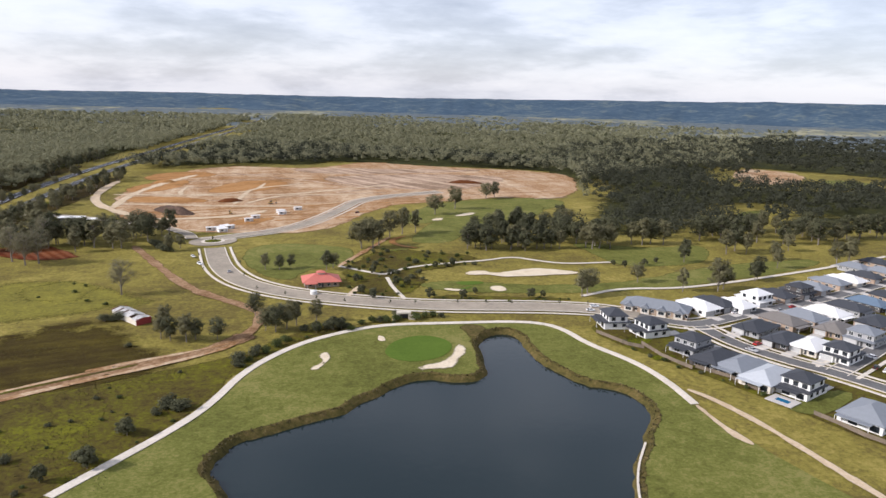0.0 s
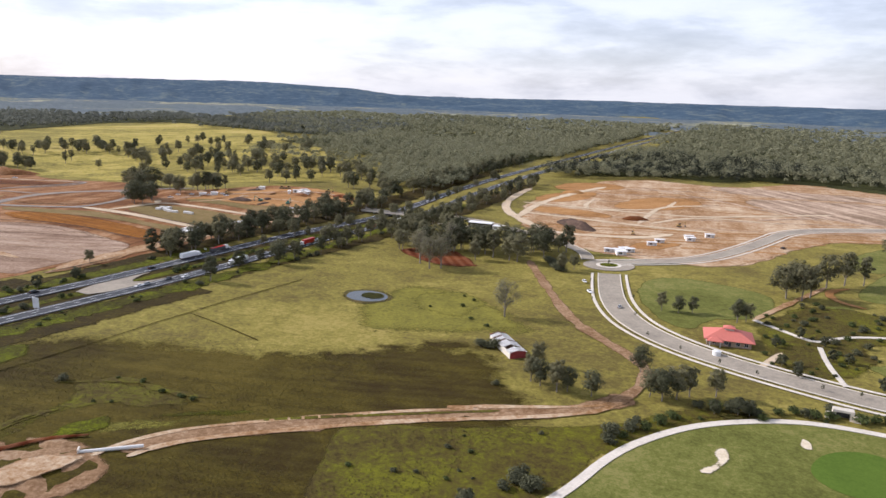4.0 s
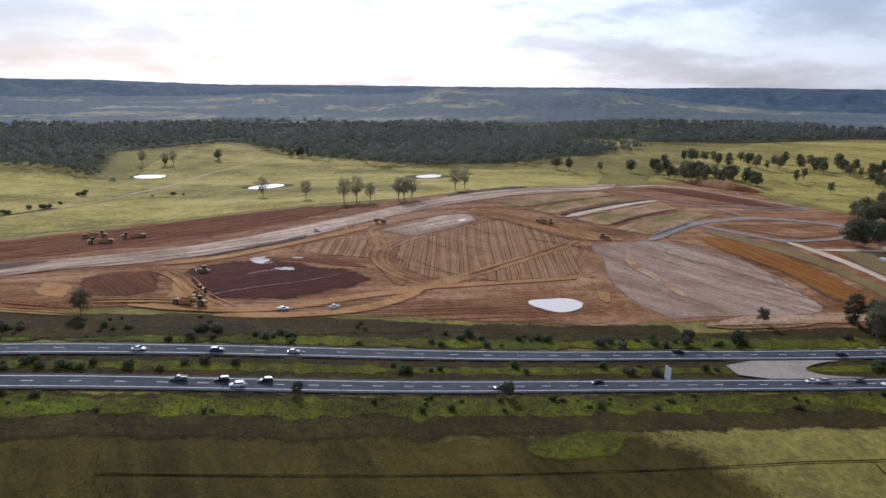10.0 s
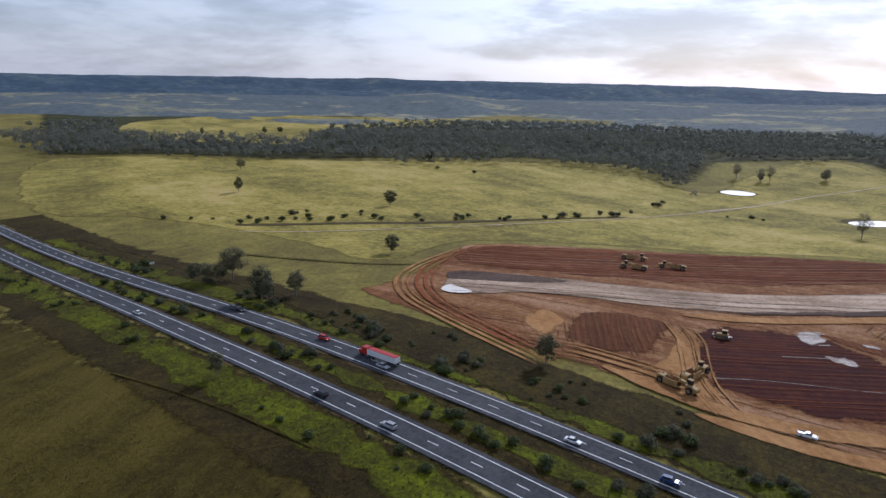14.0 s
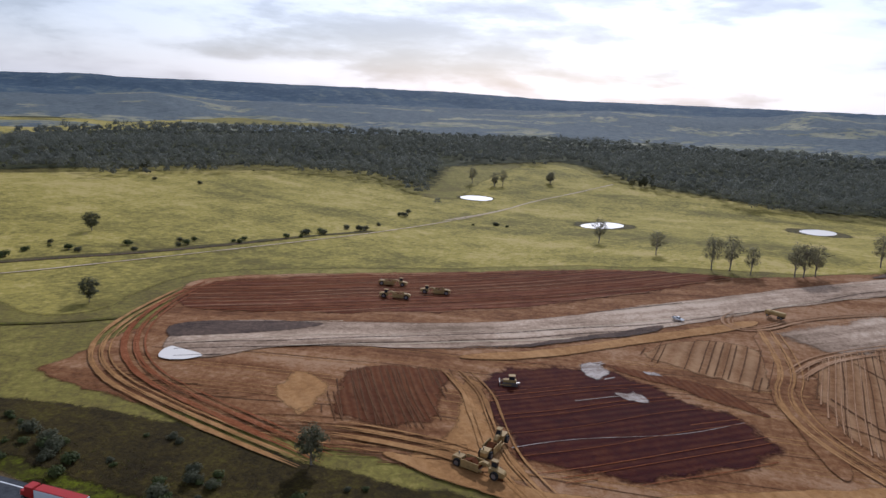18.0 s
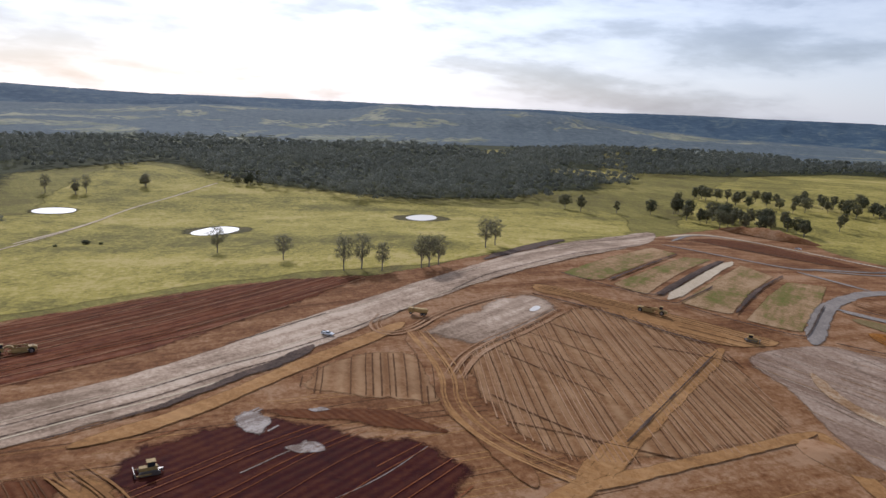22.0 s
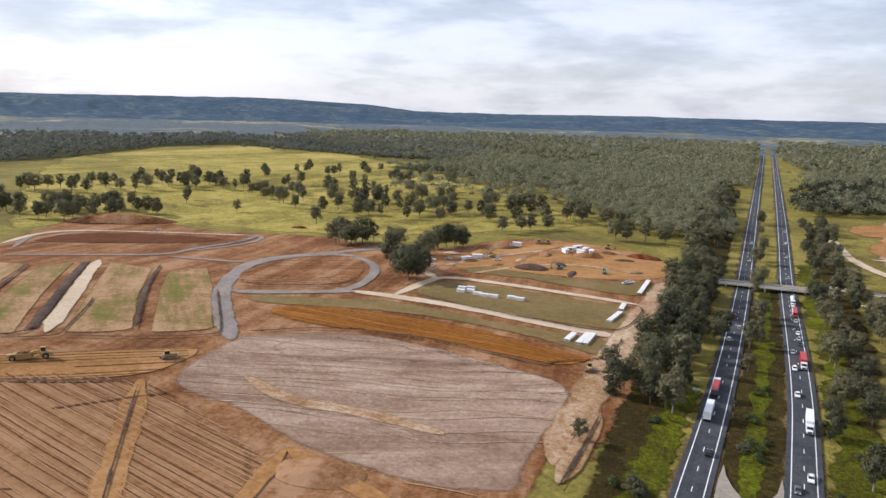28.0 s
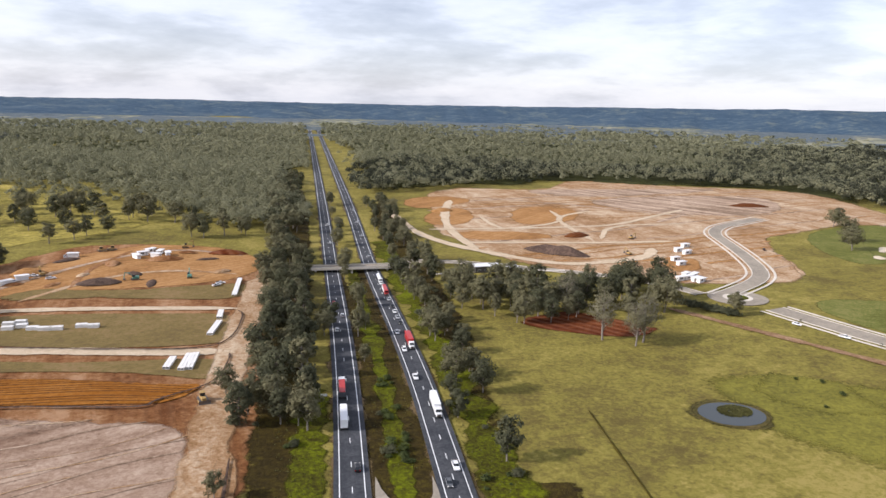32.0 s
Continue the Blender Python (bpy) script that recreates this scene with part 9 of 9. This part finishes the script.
KINDS = ["sedan", "suv", "ute", "sedan", "suv"]


def nearest(line, at):
    """The lane direction next to a place: the heading in degrees of the highway."""
    p = rounded(line, 2, False)
    i = min(range(len(p) - 1), key=lambda j: (p[j] - Vector(at)).length)
    d = p[i] - p[i + 1]
    return math.degrees(math.atan2(d.y, d.x))


def traffic(pts, line, away, seed, group):
    rng = random.Random(seed)
    for at in pts:
        x = side(line, at[1])
        at = (x + (1.8 if at[0] > x else -1.8), at[1])
        c, k = rng.choice(COLS), rng.choice(KINDS)
        word = {"sedan": "sedan car", "suv": "wagon car", "ute": "utility car"}[k]
        on_road(k, c, at, nearest(line, at) + (0 if away else 180), f"{c} {word} driving on the highway", group)


traffic([(-12, 357.1), (-9.3, 516.9), (-11.3, 490.7), (-11.7, 543), (-8.1, 778.8), (-7.4, 713.6), (2.9, -73.9), (-0.9, -70.6), (3.1, -20.8), (6.6, 10.3), (0.1, 101.6), (-16.9, 285.8), (1, 128.2), (11.2, 75.8)], HWY_L, True, 3, "cars on the highway")
traffic([(16.1, 427.1), (16.5, 460.1), (16.2, 485.7), (18.8, 501.7), (22.4, 511.7), (20.3, 523.1), (20.2, 535.1), (21.1, 550.4), (19.5, 591.7), (23.8, 594.9), (23, 614.2), (22, 630.7), (20.8, 672.5), (19.5, 736.2), (19.8, 792), (20, 847.9), (25.7, -101.2), (31.8, 10.5), (30.6, 36.7), (26.3, 93.9), (21.7, 107.2), (24.3, 120.9), (15, 238.8), (19.1, 200.7), (11.4, 325.5), (14.7, 330.2), (11.6, 345.2), (17, 354.8), (31.7, 112.3)], HWY_R, False, 5, "cars on the highway")
for at, line, away, spec, lab in (((19.4, 396.7), HWY_R, False, ("white", "white", "box"), "white box truck on the highway"), ((21.3, 468.2), HWY_R, False, ("white", "red", "box"), "truck with a red trailer on the highway"), ((22.5, 568.2), HWY_R, False, ("red", "white", "tipper"), "red and white tipper truck on the highway"),
                                  ((-12.1, 416.3), HWY_L, True, ("white", "grey", "tipper"), "tipper truck with a red cover on the highway"), ((18.6, 599.8), HWY_R, False, ("white", "white", "tanker"), "white tanker truck on the highway"), ((0.6, 5.2), HWY_L, False, ("red", "white", "tipper"), "white tipper truck with a red cab and cover"), ((-14.1, 390.9), HWY_L, True, ("white", "white", "box"), "white box truck on the highway")):
    x = side(line, at[1])
    at = (x + (1.8 if at[0] > x else -1.8), at[1])
    ob = tagged(truck(*spec), lab, "truck", "trucks on the highway")
    ob.matrix_basis = pose(at[0], at[1], height(*at) + 0.66, 0, 0, nearest(line, at) + (0 if away else 180))
for at, h, c, k in (((224.1, 473.2), -60, "white", "sedan"), ((233.2, 450.2), -60, "white", "ute"), ((456.7, 346.9), 0, "white", "suv"), ((452.3, 340.2), 0, "white", "sedan"), ((255.4, 427.1), 95, "silver", "sedan"), ((331.4, 654.9), 60, "black", "ute"), ((524.6, 338.3), 10, "white", "suv"), ((528.7, 335.4), 20, "white", "sedan"), ((556.1, 338.8), 24, "silver", "sedan"),
                    ((566.9, 344.6), 24, "red", "sedan"), ((550.8, 259.3), 40, "black", "suv"), ((557.3, 271.3), 110, "white", "suv"), ((507.5, 281.4), -59, "silver", "ute"), ((552.6, 255.5), 40, "white", "ute"), ((514.5, 289), 30, "red", "suv"), ((586.9, 355.8), 24, "black", "sedan")):
    on_road(k, c, at, h, f"{c} {'utility' if k == 'ute' else 'passenger'} car parked or driving in the estate", "cars of the estate", lift=0.54)
for at, h in (((-224.1, 130.6), 60), ((-59.7, 142.4), 120), ((-52.7, 120.8), 95), ((-477.4, 580), 40), ((-74.4, 577.7), 20), ((-76, 573), 40), ((-169.6, 592.3), 30), ((-186.7, 586.5), 60), ((-180.8, 599.2), 15)) + tuple((p, 37 * i % 180) for i, p in enumerate([(-209.9, 569.4), (-201.1, 578.2), (-201.1, 551.2), (-179.4, 650.6), (-127.2, 669.3)])):
    on_road("ute", "white", at, h, "white utility car on the bare building site", "site utility cars", lift=0.6)


# ---- earth-moving machines ----
def scraper():
    """A twin-engined motor scraper, heading along +x: tractor, goose-neck, bowl, rear engine."""
    root = new("motor_scraper")
    part("tractor", loft([[(x, -w, lo), (x, w, lo), (x, w, hi), (x, -w, hi)] for x, w, lo, hi in ((3.6, 1.1, 1.0, 2.5), (5.4, 1.1, 0.9, 2.5), (7.4, 0.9, 0.9, 2.2), (7.8, 0.8, 1.0, 1.9))]), M_YELLOW, root)
    part("cab", boxes((3.7, 5.2, 0.0, 1.2, 2.5, 4.0), bevel=0.08), M_GLASS, root, "dark glazed cab")
    part("cab_roof", boxes((3.6, 5.4, -0.1, 1.3, 4.0, 4.15)), M_YELLOW, root)
    part("goose_neck", loft([[(x, -0.5, z), (x, 0.5, z), (x, 0.5, z + 0.7), (x, -0.5, z + 0.7)] for x, z in ((0.4, 1.9), (1.6, 2.6), (3.0, 2.4), (3.8, 1.4))]), M_YELLOW, root)
    for s in (-1, 1):
        part("bowl_side", boxes((-4.2, 1.0, s * 1.65 - 0.12, s * 1.65 + 0.12, 0.6, 2.7), bevel=0.05), M_YELLOW, root)
        part("draft_arm", boxes((-2.0, 2.2, s * 1.95 - 0.12, s * 1.95 + 0.12, 1.2, 1.7)), M_YELLOW, root)
        wheel(root, 5.4, s * 1.35, 1.1, 0.8)
        wheel(root, -5.4, s * 1.35, 1.1, 0.8)
    part("bowl_floor", boxes((-4.2, 0.8, -1.55, 1.55, 0.6, 0.9)), M_STEEL, root)
    part("load", loft([[(x, -1.4 * k, 0.9), (x, 1.4 * k, 0.9), (x, 0.9 * k, h), (x, -0.9 * k, h)] for x, k, h in ((-4.0, 1, 2.0), (-1.6, 1, 2.9), (0.6, 1, 1.6))]), M_BROWN, root, "load of brown earth")
    part("rear_engine", loft([[(x, -w, 1.1), (x, w, 1.1), (x, w, hi), (x, -w, hi)] for x, w, hi in ((-4.3, 1.2, 2.6), (-6.4, 1.1, 2.6), (-7.2, 0.9, 2.2))]), M_YELLOW, root)
    part("exhaust", boxes((-6.0, -5.8, 0.4, 0.6, 2.6, 3.3)), M_STEEL, root)
    return root


def dozer():
    root = new("bulldozer")
    part("body", boxes((-2.2, 2.2, -0.8, 0.8, 0.8, 2.0), bevel=0.1), M_YELLOW, root)
    part("cab", boxes((-1.6, 0.2, -0.8, 0.8, 2.0, 3.3), bevel=0.06), M_GLASS, root, "dark glazed cab")
    part("cab_roof", boxes((-1.8, 0.4, -0.95, 0.95, 3.3, 3.45)), M_YELLOW, root)
    for s in (-1, 1):
        t = part("track", loft([[(x, s * 1.3 - 0.32, lo), (x, s * 1.3 + 0.32, lo), (x, s * 1.3 + 0.32, hi), (x, s * 1.3 - 0.32, hi)] for x, lo, hi in ((-2.7, 0.4, 0.8), (-2.3, 0.05, 1.2), (2.0, 0.05, 1.2), (2.4, 0.4, 0.8))]), M_STEEL, root)
        part("push_arm", boxes((-0.5, 3.2, s * 1.8 - 0.1, s * 1.8 + 0.1, 0.5, 0.8)), M_YELLOW, root)
    part("blade", loft([[(x, -2.1, z), (x + 0.12, -2.1, z), (x + 0.12, 2.1, z), (x, 2.1, z)] for x, z in ((3.3, 0.05), (3.1, 0.6), (3.15, 1.1), (3.4, 1.5))]), M_STEEL, root)
    part("ripper", boxes((-3.4, -2.2, -0.4, 0.4, 0.6, 1.0), (-3.5, -3.3, -0.15, 0.15, 0.0, 1.2)), M_STEEL, root)
    return root


def excavator(mat):
    root = new("excavator")
    for s in (-1, 1):
        part("track", loft([[(x, s * 1.1 - 0.3, lo), (x, s * 1.1 + 0.3, lo), (x, s * 1.1 + 0.3, hi), (x, s * 1.1 - 0.3, hi)] for x, lo, hi in ((-2.1, 0.3, 0.6), (-1.8, 0.03, 0.9), (1.8, 0.03, 0.9), (2.1, 0.3, 0.6))]), M_STEEL, root)
    part("house", boxes((-2.4, 1.2, -1.3, 1.3, 1.0, 2.2), bevel=0.1), mat, root)
    part("cab", boxes((-0.2, 1.5, 0.2, 1.3, 2.2, 3.2), bevel=0.05), M_GLASS, root, "glazed cab")
    part("boom", loft([[(x, -0.25, z), (x, 0.25, z), (x, 0.25, z + 0.5), (x, -0.25, z + 0.5)] for x, z in ((0.9, 1.6), (2.6, 4.0), (5.2, 4.6))]), mat, root)
    part("stick", loft([[(x, -0.2, z), (x + 0.4, -0.2, z), (x + 0.4, 0.2, z), (x, 0.2, z)] for x, z in ((5.0, 4.9), (5.6, 1.6))]), mat, root)
    part("bucket", boxes((5.0, 6.2, -0.6, 0.6, 0.4, 1.5), bevel=0.15), M_STEEL, root)
    return root


def copies(make, spots, label, category, group):
    first = None
    for at, h in spots:
        m = pose(at[0], at[1], height(*at) + 0.35, 0, 0, h)
        if first is None:
            first = ob = make
            ob.matrix_basis = m
        else:
            ob = copy_thing(first, m)
        tagged(ob, label, category, group)


copies(scraper(), (((-199.8, 1.5), -81), ((-218.2, 15.7), -78), ((-225.2, -10.3), 102), ((-54, 82), 75), ((-67, 83), 170), ((-244.8, 293.1), 45)), "dusty yellow motor scraper on bare earth", "scraper", "earth-moving scrapers")
copies(dozer(), (((-62.4, 410.8), -70), ((-113.8, 76.7), -75), ((-208.3, 324.5), 50), ((-161.6, 669.5), 20), ((-156.4, 672.7), 200)), "yellow bulldozer on bare earth", "bulldozer", "bulldozers")
copies(excavator(M_YELLOW), (((246, 712.7), 30), ((-177.2, 601.4), 120), ((-109.4, 679.7), 20), ((216.8, 655.8), 100)), "yellow tracked excavator on the site", "excavator", "excavators")
copies(excavator(M_GREENM), (((-93.7, 592.6), 100), ((-123.3, 588), 200)), "green tracked excavator on the site", "excavator", "green excavators")


def water_cart():
    root = tagged(new("water_truck"), "dusty yellow water truck on the haul road", "truck")
    at = (-245.7, 173.8)
    part("cab", boxes((2.4, 4.6, -1.25, 1.25, 0.9, 3.0), bevel=0.12), M_YELLOW, root)
    part("windscreen", boxes((4.56, 4.64, -1.0, 1.0, 1.9, 2.7)), M_GLASS, root)
    part("tank", boxes((-4.4, 2.2, -1.25, 1.25, 1.2, 3.1), bevel=0.4), M_YELLOW, root)
    for s in (-1, 1):
        for x in (3.3, -1.8, -3.2):
            wheel(root, x, s * 1.1, 0.65, 0.45)
    root.matrix_basis = pose(at[0], at[1], height(*at) + 0.6, 0, 0, -120)


water_cart()

# ---- stacks on the lots ----
M_PIPE = plain("new_concrete", (0.72, 0.70, 0.66), 0.85, vary=0.1)


def stack(at, rz, nx, ny, nz, sx, sy, sz, label):
    root = tagged(new("pipe_stack"), label, "pipe stack", "stacked pipes on the lots")
    root.matrix_basis = pose(at[0], at[1], height(*at) + 0.45, 0, 0, rz)
    bm = boxes((-sx / 2, sx / 2, -sy / 2, -sy / 2 + 0.12, 0, sz), (-sx / 2, sx / 2, sy / 2 - 0.12, sy / 2, 0, sz), (-sx / 2, sx / 2, -sy / 2 + 0.12, sy / 2 - 0.12, 0, 0.12), (-sx / 2, sx / 2, -sy / 2 + 0.12, sy / 2 - 0.12, sz - 0.12, sz))
    me = bpy.data.meshes.new("box_pipe")
    bm.to_mesh(me)
    bm.free()
    me.materials.append(M_PIPE)
    rng = random.Random(int(at[0] * 7))
    for i in range(nx):
        for j in range(ny):
            for k in range(nz):
                ob = new("box_pipe", me)
                ob.parent = root
                ob.matrix_basis = pose((i - (nx - 1) / 2) * (sx + 0.08) + rng.uniform(-0.1, 0.1), (j - (ny - 1) / 2) * (sy + 0.1), k * sz, 0, 0, rng.uniform(-2, 2))


for p in [(-157, 496.3), (-152.2, 499.4), (-146.5, 495.6), (-141.5, 494.5), (-136.2, 495), (-126.9, 498.3), (-121.6, 497.6), (-154.7, 505.5), (-159, 502.8)]:
    stack(p, 5, 2, 2, 2, 2.4, 1.2, 0.8, "stack of pale concrete box pipes on grass")
for a, b, n in (((-64.5, 589.3), (-64.5, 551.1), 2), ((-68, 522.5), (-67.6, 508.5), 2), ((-66.8, 504), (-69.1, 483.8), 2), ((-79.7, 454.9), (-80.5, 442), 2), ((-73.7, 458.8), (-74.7, 440.3), 2), ((-71.3, 459.3), (-71.7, 441.2), 2)):
    L = math.hypot(b[0] - a[0], b[1] - a[1])
    stack(((a[0] + b[0]) / 2, (a[1] + b[1]) / 2), math.degrees(math.atan2(b[1] - a[1], b[0] - a[0])), max(3, int(L / 2.5)), n, 1, 2.4, 1.3, 1.1, "long row of pale concrete box pipes")


# ---- signs and poles ----
def road_sign():
    root = tagged(new("road_sign"), "large white highway sign seen from behind", "sign")
    at = (11.8, 267)
    root.matrix_basis = pose(at[0], at[1], height(*at), 0, 0, 8)
    part("board", boxes((-1.9, 1.9, -0.05, 0.05, 1.8, 7.0), bevel=0.02), M_FRAME, root)
    for x in (-1.2, 1.2):
        part("post", boxes((x - 0.1, x + 0.1, 0.06, 0.24, -0.5, 6.6)), M_GARAGE, root)
    for i in range(4):
        part("stiffener", boxes((-1.8, 1.8, 0.05, 0.1, 2.4 + 1.2 * i, 2.5 + 1.2 * i)), M_GARAGE, root)


road_sign()


def small_sign(at, rz):
    root = tagged(new("small_road_sign"), "small white sign beside the highway", "sign")
    root.matrix_basis = pose(at[0], at[1], height(*at), 0, 0, rz)
    part("board", boxes((-1.3, 1.3, -0.04, 0.04, 1.4, 2.4)), M_FRAME, root)
    part("post", boxes((-0.06, 0.06, 0.04, 0.12, -0.4, 2.3)), M_GARAGE, root)


small_sign((-19.9, 410), 0)
small_sign((-23.9, -181.8), 0)


def pipe_in_gully():
    root = tagged(new("drain_pipe"), "pale concrete drain pipe across the gully", "pipe")
    a, b = Vector((151, 183.8)), Vector((164, 195.4))
    bm = bmesh.new()
    bmesh.ops.create_cone(bm, cap_ends=True, segments=14, radius1=0.55, radius2=0.55, depth=(b - a).length, matrix=Matrix.Rotation(math.pi / 2, 4, "Y"))
    part("barrel", bm, M_PIPE, root)
    part("headwall", boxes((-(b - a).length / 2 - 0.5, -(b - a).length / 2, -1.2, 1.2, -1.2, 1.2)), M_CONCRETE, root)
    m = (a + b) / 2
    root.matrix_basis = pose(m.x, m.y, height(m.x, m.y) + 0.75, 0, 0, math.degrees(math.atan2(b.y - a.y, b.x - a.x)))


pipe_in_gully()
